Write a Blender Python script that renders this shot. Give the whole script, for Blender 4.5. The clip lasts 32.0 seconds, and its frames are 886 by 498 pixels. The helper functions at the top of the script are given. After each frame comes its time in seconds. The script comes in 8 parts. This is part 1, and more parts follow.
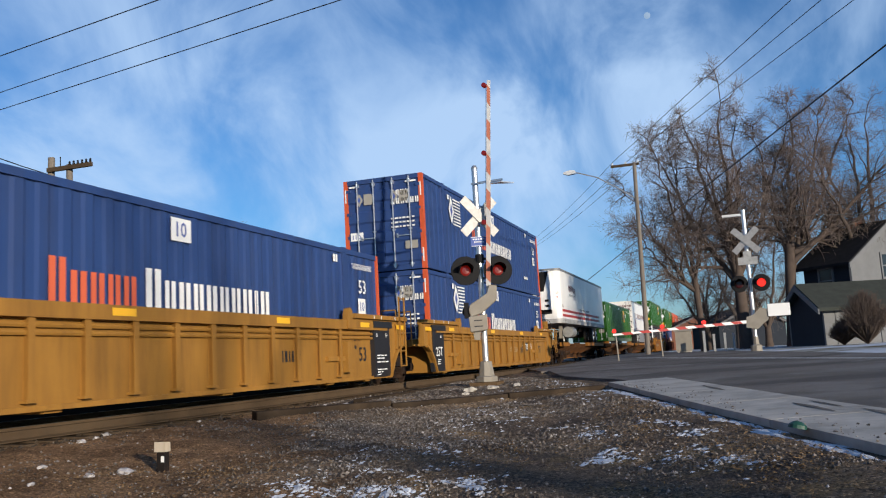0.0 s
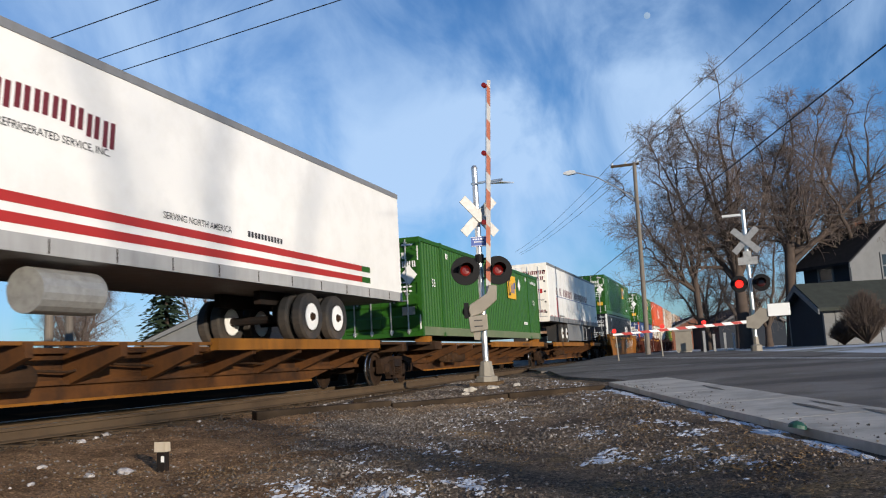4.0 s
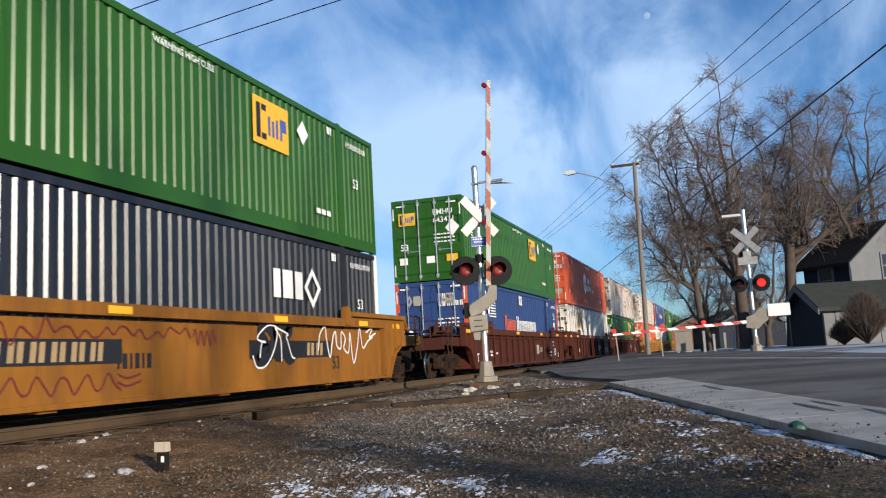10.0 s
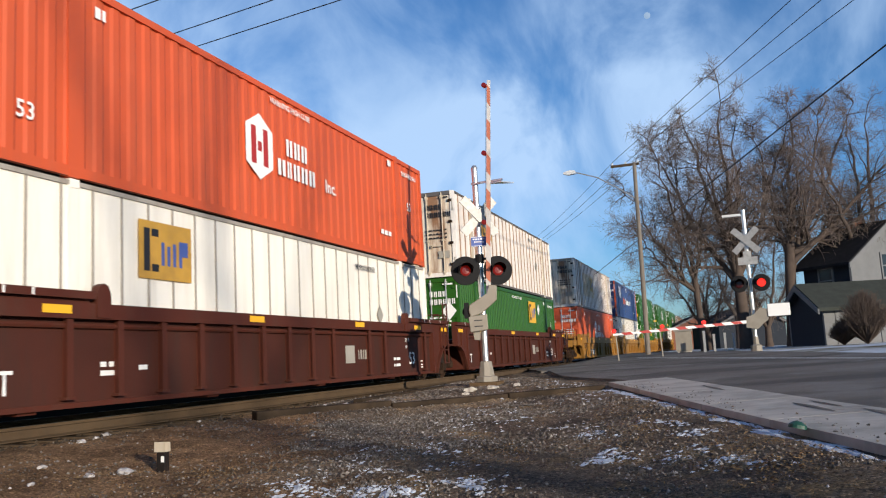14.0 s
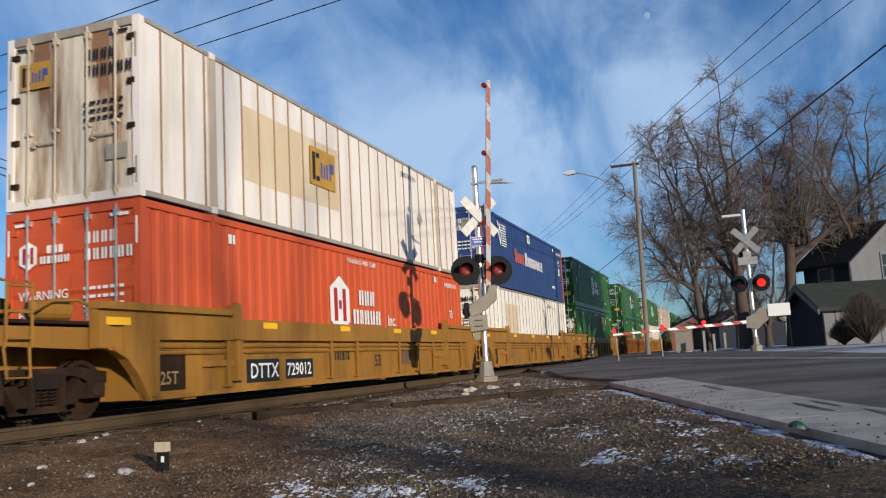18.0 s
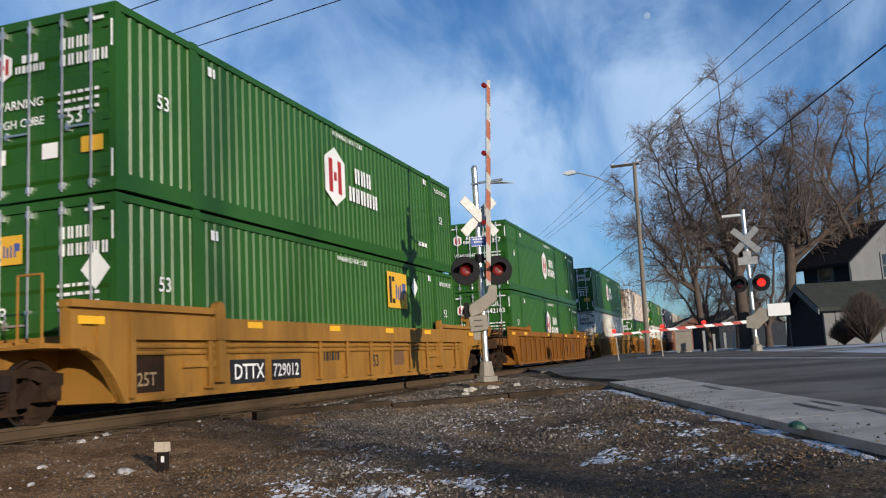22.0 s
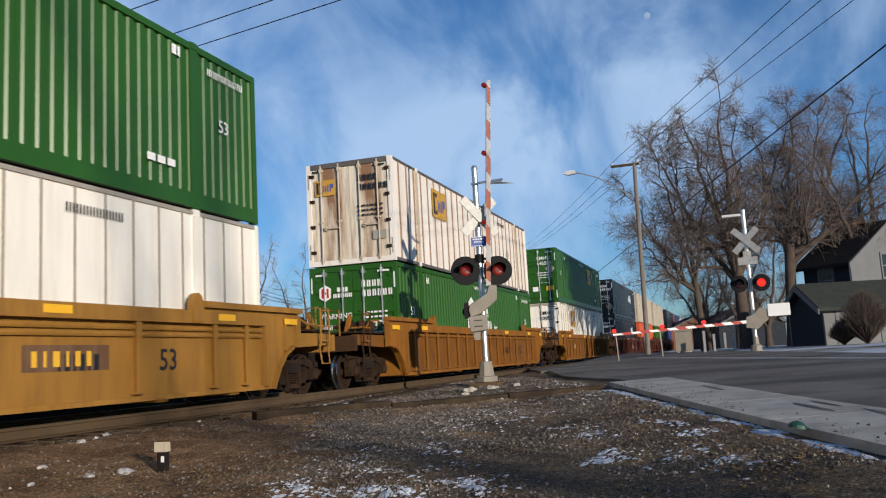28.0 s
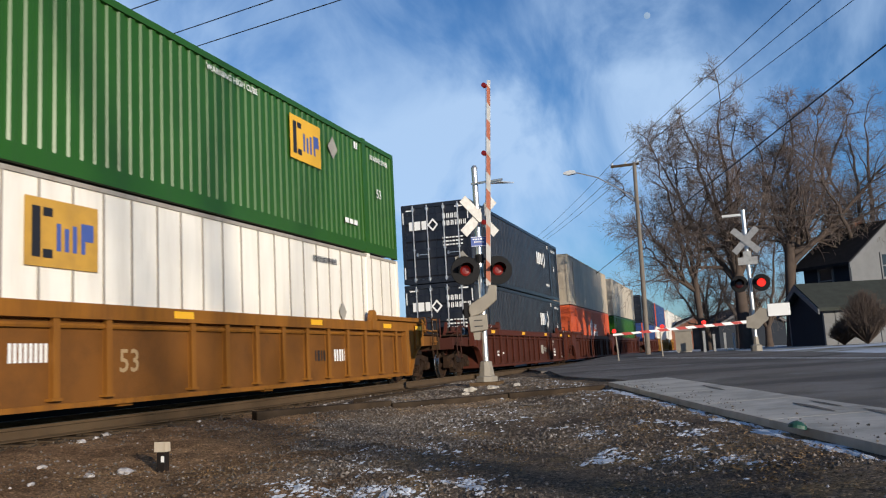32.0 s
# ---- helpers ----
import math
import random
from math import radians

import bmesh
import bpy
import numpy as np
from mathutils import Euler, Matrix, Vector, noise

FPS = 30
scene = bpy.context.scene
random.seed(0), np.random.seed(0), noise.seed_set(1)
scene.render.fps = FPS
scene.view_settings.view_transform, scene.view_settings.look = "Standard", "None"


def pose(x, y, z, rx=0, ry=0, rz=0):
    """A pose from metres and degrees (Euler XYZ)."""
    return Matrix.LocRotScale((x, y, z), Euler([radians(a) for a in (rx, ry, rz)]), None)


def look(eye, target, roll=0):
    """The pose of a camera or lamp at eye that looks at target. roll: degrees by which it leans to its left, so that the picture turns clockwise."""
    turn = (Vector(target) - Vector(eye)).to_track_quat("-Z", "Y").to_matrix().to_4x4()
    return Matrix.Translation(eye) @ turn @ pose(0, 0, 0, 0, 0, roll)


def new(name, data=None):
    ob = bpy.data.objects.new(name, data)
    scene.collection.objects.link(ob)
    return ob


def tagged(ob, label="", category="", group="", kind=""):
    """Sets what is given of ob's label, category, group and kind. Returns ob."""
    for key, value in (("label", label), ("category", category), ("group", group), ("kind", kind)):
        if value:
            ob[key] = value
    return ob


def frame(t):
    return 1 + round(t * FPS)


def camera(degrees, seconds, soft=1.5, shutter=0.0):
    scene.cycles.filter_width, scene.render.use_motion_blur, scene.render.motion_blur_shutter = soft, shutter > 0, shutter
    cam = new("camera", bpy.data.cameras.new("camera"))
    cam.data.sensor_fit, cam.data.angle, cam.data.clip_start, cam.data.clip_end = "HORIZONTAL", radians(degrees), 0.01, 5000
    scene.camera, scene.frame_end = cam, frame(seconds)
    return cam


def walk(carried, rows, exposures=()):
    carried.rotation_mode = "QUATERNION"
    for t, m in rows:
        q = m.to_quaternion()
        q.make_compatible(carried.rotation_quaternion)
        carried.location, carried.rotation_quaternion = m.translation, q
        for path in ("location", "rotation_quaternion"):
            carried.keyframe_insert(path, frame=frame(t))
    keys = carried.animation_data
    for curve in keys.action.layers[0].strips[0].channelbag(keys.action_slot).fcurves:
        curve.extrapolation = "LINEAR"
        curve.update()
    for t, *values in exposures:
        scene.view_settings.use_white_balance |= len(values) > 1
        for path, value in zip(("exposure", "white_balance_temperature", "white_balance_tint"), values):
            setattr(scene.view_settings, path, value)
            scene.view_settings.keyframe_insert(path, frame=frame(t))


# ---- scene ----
# World: x runs along the track away from the camera, y towards the track, z up; rail top is z = 0.
EYE = Vector((0.0, 0.0, 0.56))
YAW, PITCH = radians(18.152), radians(7.468)
AIM = Vector((math.cos(YAW) * math.cos(PITCH), math.sin(YAW) * math.cos(PITCH), math.sin(PITCH)))
cam = camera(55.364, 32.0, soft=1.15, shutter=0.12)
walk(cam, [(0.0, look(EYE, EYE + AIM * 20, -3.15)), (32.0, look(EYE, EYE + AIM * 20, -3.15))],
     [(0.0, -0.1), (1.0, -0.12), (2.0, 0.0), (3.0, -0.03), (6.0, -0.22), (7.0, -0.28), (8.0, -0.38), (9.0, -0.36), (10.0, 0.08), (11.0, 0.1), (13.0, 0.12), (14.0, -0.02),
      (17.0, -0.3), (18.0, -0.3), (19.0, -0.27), (20.0, -0.28), (22.0, -0.18), (23.0, 0.04), (24.0, 0.1), (25.0, 0.11), (28.0, -0.28), (30.0, -0.28), (32.0, -0.17)])

# ---- light ----
SUN_TO = Vector((-0.625, -0.75, 0.178)).normalized()
SUN_ELEV = math.asin(SUN_TO.z)
sun = new("sun", bpy.data.lights.new("sun", "SUN"))
sun.data.energy, sun.data.angle, sun.data.color = 5.6, radians(0.6), (1.0, 0.88, 0.72)
sun.matrix_world = look(SUN_TO * 100, (0, 0, 0))

world = bpy.data.worlds.new("sky")
scene.world = world
world.use_nodes = True
wn, wl = world.node_tree.nodes, world.node_tree.links
wn.clear()
w_out = wn.new("ShaderNodeOutputWorld")
w_bg = wn.new("ShaderNodeBackground")
w_bg.inputs["Strength"].default_value = 0.168
w_sky = wn.new("ShaderNodeTexSky")
w_sky.sky_type, w_sky.sun_disc = "NISHITA", False
w_sky.sun_elevation, w_sky.sun_rotation = SUN_ELEV, math.atan2(SUN_TO.x, SUN_TO.y)
w_sky.air_density, w_sky.dust_density, w_sky.ozone_density = 1.0, 0.35, 6.0
w_co = wn.new("ShaderNodeTexCoord")
w_map = wn.new("ShaderNodeMapping")
w_map.inputs["Rotation"].default_value = (0.15, 0.5, 0.6)
w_map.inputs["Scale"].default_value = (1.0, 2.6, 2.2)
w_noise = wn.new("ShaderNodeTexNoise")
w_noise.inputs["Scale"].default_value, w_noise.inputs["Detail"].default_value = 2.4, 7.0
w_noise.inputs["Roughness"].default_value, w_noise.inputs["Distortion"].default_value = 0.55, 0.5
w_mix = wn.new("ShaderNodeMix")
w_mix.data_type = "RGBA"
w_mix.inputs[7].default_value = (3.25, 4.5, 6.3, 1)
wl.new(w_co.outputs["Generated"], w_map.inputs["Vector"])
wl.new(w_map.outputs["Vector"], w_noise.inputs["Vector"])


def sky_math(op, a, b):
    k = wn.new("ShaderNodeMath")
    k.operation = op
    for i, v in enumerate((a, b)):
        if isinstance(v, float):
            k.inputs[i].default_value = v
        else:
            wl.new(v, k.inputs[i])
    return k.outputs[0]


def sky_range(value, lo, hi, to):
    k = wn.new("ShaderNodeMapRange")
    k.interpolation_type = "SMOOTHSTEP"
    k.inputs["From Min"].default_value, k.inputs["From Max"].default_value, k.inputs["To Max"].default_value = lo, hi, to
    wl.new(value, k.inputs["Value"])
    return k.outputs["Result"]


# thin streaky veil all over, thicker in a few wisps
w_veil = sky_range(w_noise.outputs["Fac"], 0.4, 0.85, 0.5)
w_lump = sky_range(w_noise.outputs["Fac"], 0.3, 0.62, 1.0)
for way_to, reach, amount in (((0.947, 0.112, 0.302), 0.982, 0.42), ((0.933, 0.29, 0.215), 0.985, 0.22), ((0.975, 0.168, 0.148), 0.96, 0.2), ((0.79, 0.6, 0.1), 0.86, 0.55), ((0.942, -0.067, 0.329), 0.98, 0.2)):
    w_dot = wn.new("ShaderNodeVectorMath")
    w_dot.operation = "DOT_PRODUCT"
    w_dot.inputs[1].default_value = Vector(way_to).normalized()
    wl.new(w_co.outputs["Generated"], w_dot.inputs[0])
    w_veil = sky_math("ADD", w_veil, sky_math("MULTIPLY", sky_range(w_dot.outputs["Value"], reach, 1.0, amount), w_lump))
wl.new(sky_math("MINIMUM", w_veil, 0.85), w_mix.inputs[0])
wl.new(w_sky.outputs["Color"], w_mix.inputs[6])
wl.new(w_mix.outputs[2], w_bg.inputs["Color"])
wl.new(w_bg.outputs["Background"], w_out.inputs["Surface"])


# ---- materials ----
def mat(name, base, rough=0.6, metal=0.0, var=0.18, scale=2.0, dirt=None, dirt_amt=0.35, dirt_scale=1.2, bump=0.15, bump_scale=40.0,
        streak=False, edge=(0.45, 0.75), emit=None, emit_power=1.0, island=0.0, spec=0.5):
    """A painted or natural surface: base colour with broad and fine variation, dirt patches or streaks, and fine relief."""
    m = bpy.data.materials.new(name)
    m.use_nodes = True
    n, l = m.node_tree.nodes, m.node_tree.links
    b = n["Principled BSDF"]
    b.inputs["Roughness"].default_value, b.inputs["Metallic"].default_value = rough, metal
    b.inputs["Specular IOR Level"].default_value = spec
    co = n.new("ShaderNodeTexCoord")
    n1 = n.new("ShaderNodeTexNoise")
    n1.inputs["Scale"].default_value, n1.inputs["Detail"].default_value = scale, 6.0
    l.new(co.outputs["Object"], n1.inputs["Vector"])
    hsv = n.new("ShaderNodeHueSaturation")
    hsv.inputs["Color"].default_value = (*base, 1)
    mr = n.new("ShaderNodeMapRange")
    mr.inputs["To Min"].default_value, mr.inputs["To Max"].default_value = 1 - var * 1.6, 1 + var * 1.6
    l.new(n1.outputs["Fac"], mr.inputs["Value"])
    val = mr.outputs["Result"]
    if island:
        g = n.new("ShaderNodeNewGeometry")
        mi = n.new("ShaderNodeMapRange")
        mi.inputs["To Min"].default_value, mi.inputs["To Max"].default_value = 1 - island, 1 + island
        l.new(g.outputs["Random Per Island"], mi.inputs["Value"])
        mu = n.new("ShaderNodeMath")
        mu.operation = "MULTIPLY"
        l.new(val, mu.inputs[0])
        l.new(mi.outputs["Result"], mu.inputs[1])
        val = mu.outputs[0]
    l.new(val, hsv.inputs["Value"])
    col = hsv.outputs["Color"]
    if dirt:
        n2 = n.new("ShaderNodeTexNoise")
        n2.inputs["Scale"].default_value, n2.inputs["Detail"].default_value = dirt_scale, 8.0
        n2.inputs["Roughness"].default_value = 0.65
        if streak:
            mp = n.new("ShaderNodeMapping")
            mp.inputs["Scale"].default_value = (3.0, 3.0, 0.35)
            l.new(co.outputs["Object"], mp.inputs["Vector"])
            l.new(mp.outputs["Vector"], n2.inputs["Vector"])
        else:
            l.new(co.outputs["Object"], n2.inputs["Vector"])
        rp = n.new("ShaderNodeValToRGB")
        rp.color_ramp.elements[0].position, rp.color_ramp.elements[1].position = edge
        rp.color_ramp.elements[1].color = (dirt_amt, dirt_amt, dirt_amt, 1)
        l.new(n2.outputs["Fac"], rp.inputs["Fac"])
        mx = n.new("ShaderNodeMix")
        mx.data_type = "RGBA"
        mx.inputs[7].default_value = (*dirt, 1)
        l.new(rp.outputs["Color"], mx.inputs[0])
        l.new(col, mx.inputs[6])
        col = mx.outputs[2]
    l.new(col, b.inputs["Base Color"])
    if bump:
        n3 = n.new("ShaderNodeTexNoise")
        n3.inputs["Scale"].default_value, n3.inputs["Detail"].default_value = bump_scale, 4.0
        l.new(co.outputs["Object"], n3.inputs["Vector"])
        bp = n.new("ShaderNodeBump")
        bp.inputs["Strength"].default_value, bp.inputs["Distance"].default_value = bump, 0.02
        l.new(n3.outputs["Fac"], bp.inputs["Height"])
        l.new(bp.outputs["Normal"], b.inputs["Normal"])
    if emit:
        b.inputs["Emission Color"].default_value = (*emit, 1)
        b.inputs["Emission Strength"].default_value = emit_power
    return m


DUST = (0.22, 0.15, 0.09)
GRIME = (0.05, 0.045, 0.04)
RUST = (0.16, 0.06, 0.025)
M = {
    "green": mat("green_paint", (0.021, 0.09, 0.009), 0.36, var=0.1, scale=0.5, dirt=(0.03, 0.06, 0.025), dirt_amt=0.3, streak=True, bump=0.04, spec=0.35),
    "blue": mat("blue_paint", (0.022, 0.052, 0.168), 0.45, var=0.1, scale=0.5, dirt=GRIME, dirt_amt=0.3, streak=True, bump=0.05),
    "black": mat("black_paint", (0.012, 0.013, 0.019), 0.3, var=0.1, scale=0.5, dirt=(0.07, 0.07, 0.075), dirt_amt=0.3, streak=True, bump=0.04),
    "orange": mat("orange_paint", (0.55, 0.085, 0.024), 0.5, var=0.1, scale=0.5, dirt=(0.42, 0.1, 0.045), dirt_amt=0.5, streak=True, bump=0.05),
    "white": mat("white_paint", (0.85, 0.81, 0.73), 0.42, var=0.06, scale=0.5, dirt=(0.45, 0.38, 0.28), dirt_amt=0.3, streak=True, bump=0.05),
    "white_rusty": mat("stained_white_paint", (0.78, 0.74, 0.69), 0.55, var=0.06, scale=0.6, dirt=(0.42, 0.27, 0.15), dirt_amt=0.4, dirt_scale=0.8, streak=True, bump=0.05),
    "tan": mat("weathered_tan_paint", (0.5, 0.43, 0.33), 0.6, var=0.1, dirt=(0.25, 0.17, 0.1), dirt_amt=0.5, streak=True, bump=0.05),
    "trailer": mat("trailer_white_sheet", (0.8, 0.79, 0.77), 0.35, var=0.04, scale=0.4, dirt=(0.5, 0.48, 0.44), dirt_amt=0.3, bump=0.03),
    "yellow": mat("railcar_yellow_paint", (0.31, 0.152, 0.03), 0.55, var=0.14, scale=0.9, dirt=(0.13, 0.062, 0.02), dirt_amt=0.6, dirt_scale=0.9, streak=True, spec=0.22),
    "ochre": mat("weathered_orange_railcar_paint", (0.25, 0.1, 0.014), 0.64, var=0.2, scale=0.9, dirt=(0.1, 0.042, 0.016), dirt_amt=0.7, dirt_scale=0.9, streak=True, spec=0.22),
    "brown": mat("oxide_brown_railcar_paint", (0.075, 0.019, 0.011), 0.6, var=0.15, scale=0.9, dirt=(0.06, 0.035, 0.025), dirt_amt=0.5, streak=True, spec=0.22),
    "yellow_panel": mat("dirt_streaked_yellow_paint", (0.29, 0.142, 0.028), 0.6, var=0.18, scale=0.9, dirt=(0.12, 0.058, 0.02), dirt_amt=0.65, dirt_scale=1.1, streak=True, spec=0.22),
    "ochre_panel": mat("dirt_streaked_orange_paint", (0.17, 0.068, 0.014), 0.65, var=0.22, scale=0.9, dirt=(0.06, 0.028, 0.012), dirt_amt=0.7, dirt_scale=0.8, spec=0.22),
    "brown_panel": mat("dirt_streaked_oxide_paint", (0.058, 0.017, 0.011), 0.7, var=0.2, scale=0.9, dirt=(0.035, 0.022, 0.017), dirt_amt=0.7, dirt_scale=1.3, streak=True, spec=0.22),
    "spine_grime": mat("grimy_rust_orange_paint", (0.1, 0.04, 0.012), 0.75, var=0.3, scale=1.2, dirt=(0.022, 0.013, 0.009), dirt_amt=0.85, dirt_scale=1.0, edge=(0.4, 0.62), bump=0.15, spec=0.2),
    "end_dirt": mat("brown_grime_on_railcar_paint", (0.05, 0.026, 0.013), 0.85, var=0.3, scale=1.5, dirt=(0.018, 0.012, 0.009), dirt_amt=0.8, dirt_scale=1.8, edge=(0.42, 0.65), bump=0.2, spec=0.15),
    "light_grey": mat("light_grey_rail_paint", (0.36, 0.36, 0.36), 0.5, var=0.12, dirt=(0.2, 0.19, 0.18), dirt_amt=0.5, streak=True, bump=0.05),
    "rusty_steel": mat("rusty_brown_steel", (0.12, 0.062, 0.034), 0.8, var=0.25, scale=2, dirt=(0.25, 0.17, 0.1), dirt_amt=0.6, dirt_scale=2, streak=True, bump=0.2, spec=0.2),
    "dark_rail": mat("dark_grey_stained_rail_paint", (0.09, 0.085, 0.085), 0.6, var=0.2, scale=2, dirt=(0.14, 0.09, 0.055), dirt_amt=0.6, dirt_scale=1.5, bump=0.05),
    "brown_post": mat("rust_stained_post_paint", (0.3, 0.195, 0.13), 0.65, var=0.15, scale=1.0, dirt=(0.17, 0.085, 0.045), dirt_amt=0.6, streak=True, bump=0.05),
    "dusty_green": mat("dust_greyed_green_paint", (0.125, 0.16, 0.085), 0.6, var=0.15, scale=0.6, dirt=(0.2, 0.18, 0.13), dirt_amt=0.5, bump=0.05),
    "grey_post": mat("dusty_grey_post_paint", (0.33, 0.3, 0.26), 0.6, var=0.1, scale=1.0, dirt=(0.2, 0.14, 0.09), dirt_amt=0.6, streak=True, bump=0.05),
    "white_dirty": mat("rust_streaked_white_paint", (0.7, 0.63, 0.52), 0.55, var=0.1, scale=0.8, dirt=(0.2, 0.085, 0.03), dirt_amt=0.92, dirt_scale=0.75, streak=True, edge=(0.45, 0.62), bump=0.05),
    "trailer_grey": mat("mid_grey_trailer_paint", (0.19, 0.195, 0.205), 0.5, var=0.12, dirt=(0.13, 0.12, 0.11), dirt_amt=0.5, streak=True, bump=0.05),
    "patch_tan": mat("discoloured_tan_panel", (0.62, 0.49, 0.32), 0.55, var=0.1, scale=0.8, dirt=(0.75, 0.68, 0.56), dirt_amt=0.7, dirt_scale=0.5, streak=True, bump=0.05),
    "decal_maroon": mat("maroon_vinyl", (0.13, 0.016, 0.022), 0.5, var=0.08, bump=0),
    "iron": mat("dusty_cast_iron", (0.026, 0.016, 0.011), 0.88, 0.0, var=0.25, dirt=(0.065, 0.035, 0.019), dirt_amt=0.6, dirt_scale=3, bump=0.3, spec=0.1),
    "iron_dark": mat("greasy_dark_iron", (0.014, 0.011, 0.01), 0.8, 0.1, var=0.25, dirt=(0.05, 0.022, 0.012), dirt_amt=0.4, dirt_scale=3, bump=0.3, spec=0.2),
    "tread": mat("polished_wheel_steel", (0.5, 0.5, 0.5), 0.25, 1.0, var=0.1),
    "rail": mat("rusty_dusty_rail", (0.08, 0.05, 0.026), 0.8, 0.1, var=0.25, scale=3, dirt=(0.1, 0.069, 0.038), dirt_amt=0.6, bump=0.3),
    "rail_top": mat("polished_rail_head", (0.3, 0.28, 0.26), 0.42, 1.0, var=0.08),
    "galv": mat("galvanised_steel", (0.62, 0.63, 0.64), 0.38, 0.85, var=0.1, scale=6, dirt=(0.35, 0.34, 0.32), dirt_amt=0.4, bump=0.06),
    "alu_paint": mat("aluminium_paint", (0.68, 0.68, 0.66), 0.45, 0.3, var=0.08, scale=5, dirt=(0.4, 0.38, 0.34), dirt_amt=0.3, bump=0.06),
    "bare_alu": mat("dull_bare_aluminium", (0.36, 0.36, 0.35), 0.55, 0.4, var=0.2, scale=5, dirt=(0.2, 0.19, 0.18), dirt_amt=0.6, dirt_scale=8, bump=0.06),
    "grey_box": mat("grey_painted_casting", (0.25, 0.225, 0.185), 0.65, 0.1, var=0.12, scale=4, dirt=(0.17, 0.14, 0.105), dirt_amt=0.6, bump=0.1),
    "black_plain": mat("matt_black_paint", (0.009, 0.009, 0.01), 0.75, var=0.2, bump=0.05, spec=0.2),
    "rubber": mat("tyre_rubber", (0.02, 0.02, 0.021), 0.85, var=0.2, dirt=DUST, dirt_amt=0.3, bump=0.15),
    "decal_white": mat("white_vinyl", (0.78, 0.78, 0.76), 0.5, var=0.05, bump=0),
    "decal_red": mat("red_vinyl", (0.38, 0.025, 0.02), 0.5, var=0.05, bump=0),
    "decal_orange": mat("orange_vinyl", (0.62, 0.12, 0.05), 0.5, var=0.05, bump=0),
    "decal_yellow": mat("yellow_vinyl", (0.72, 0.4, 0.03), 0.5, var=0.05, bump=0),
    "faded_yellow": mat("sun_faded_yellow_vinyl", (0.52, 0.29, 0.045), 0.55, var=0.15, scale=3, dirt=(0.3, 0.17, 0.05), dirt_amt=0.6, dirt_scale=2, bump=0),
    "decal_black": mat("black_vinyl", (0.015, 0.015, 0.018), 0.5, var=0.05, bump=0),
    "decal_blue": mat("blue_vinyl", (0.06, 0.1, 0.32), 0.5, var=0.05, bump=0),
    "decal_grey": mat("faded_grey_vinyl", (0.32, 0.3, 0.26), 0.6, var=0.12, bump=0),
    "decal_tan": mat("faded_tan_vinyl", (0.36, 0.25, 0.13), 0.6, var=0.12, bump=0),
    "arm_red": mat("sun_faded_red_sheeting", (0.5, 0.17, 0.1), 0.5, var=0.12, scale=3, bump=0),
    "arm_white": mat("greyed_white_sheeting", (0.6, 0.59, 0.57), 0.5, var=0.12, scale=3, dirt=(0.35, 0.33, 0.3), dirt_amt=0.5, bump=0),
    "reflect": mat("yellow_reflective_tape", (0.85, 0.45, 0.02), 0.4, var=0.05, bump=0),
    "concrete": mat("weathered_concrete", (0.5, 0.46, 0.4), 0.9, var=0.2, scale=1.5, dirt=(0.2, 0.185, 0.16), dirt_amt=0.8, dirt_scale=1.3, bump=0.3, bump_scale=60, spec=0.1),
    "soil_tan": mat("dry_tan_soil", (0.13, 0.086, 0.048), 0.95, var=0.3, scale=1.2, dirt=(0.055, 0.036, 0.023), dirt_amt=0.85, dirt_scale=1.6, bump=1.0, bump_scale=18, spec=0.03),
    "ballast": mat("dusty_track_ballast", (0.055, 0.042, 0.031), 0.9, var=0.2, scale=5, island=0.5, bump=0.3, spec=0.04),
    "snow": mat("dirty_snow", (0.6, 0.63, 0.68), 0.7, var=0.1, scale=6, dirt=(0.22, 0.2, 0.18), dirt_amt=0.7, dirt_scale=14, bump=0.5, bump_scale=50, spec=0.2),
    "leaf": mat("dry_fallen_leaves", (0.2, 0.125, 0.06), 0.8, var=0.2, scale=5, island=0.6, bump=0, spec=0.1),
    "grass": mat("winter_grass_with_thin_snow", (0.16, 0.14, 0.08), 0.95, var=0.3, scale=0.6, dirt=(0.62, 0.66, 0.72), dirt_amt=0.9, dirt_scale=0.25, edge=(0.36, 0.56), bump=0.6, bump_scale=15, spec=0.03),
    # ground beyond the track: the train's shadow is put into this near-black colour
    "shade_soil": mat("shade_blackened_soil", (0.009, 0.007, 0.005), 1.0, var=0.3, scale=0.8, dirt=(0.016, 0.012, 0.009), dirt_amt=0.6, bump=0, spec=0.0),
    "wood": mat("weathered_timber", (0.075, 0.052, 0.033), 0.9, var=0.3, scale=3, dirt=(0.1, 0.075, 0.055), dirt_amt=0.5, dirt_scale=5, bump=0.6, bump_scale=25, spec=0.08),
    "pole_wood": mat("weathered_pole_wood", (0.19, 0.165, 0.14), 0.9, var=0.2, scale=3, dirt=(0.1, 0.08, 0.06), dirt_amt=0.5, dirt_scale=4, streak=True, bump=0.4, bump_scale=25, spec=0.1),
    "old_timber": mat("blackened_old_timber", (0.034, 0.025, 0.018), 0.95, var=0.3, scale=3, dirt=(0.08, 0.055, 0.035), dirt_amt=0.6, dirt_scale=2.5, bump=0.6, bump_scale=25, spec=0.05),
    "wire": mat("black_cable", (0.015, 0.015, 0.016), 0.6, var=0.1, bump=0),
    "bark": mat("grey_brown_bark", (0.085, 0.066, 0.056), 0.95, var=0.25, scale=2, bump=0.5, bump_scale=18, spec=0.05),
    "twig": mat("brown_twigs", (0.165, 0.132, 0.117), 0.9, var=0.2, scale=2, bump=0, spec=0.05),
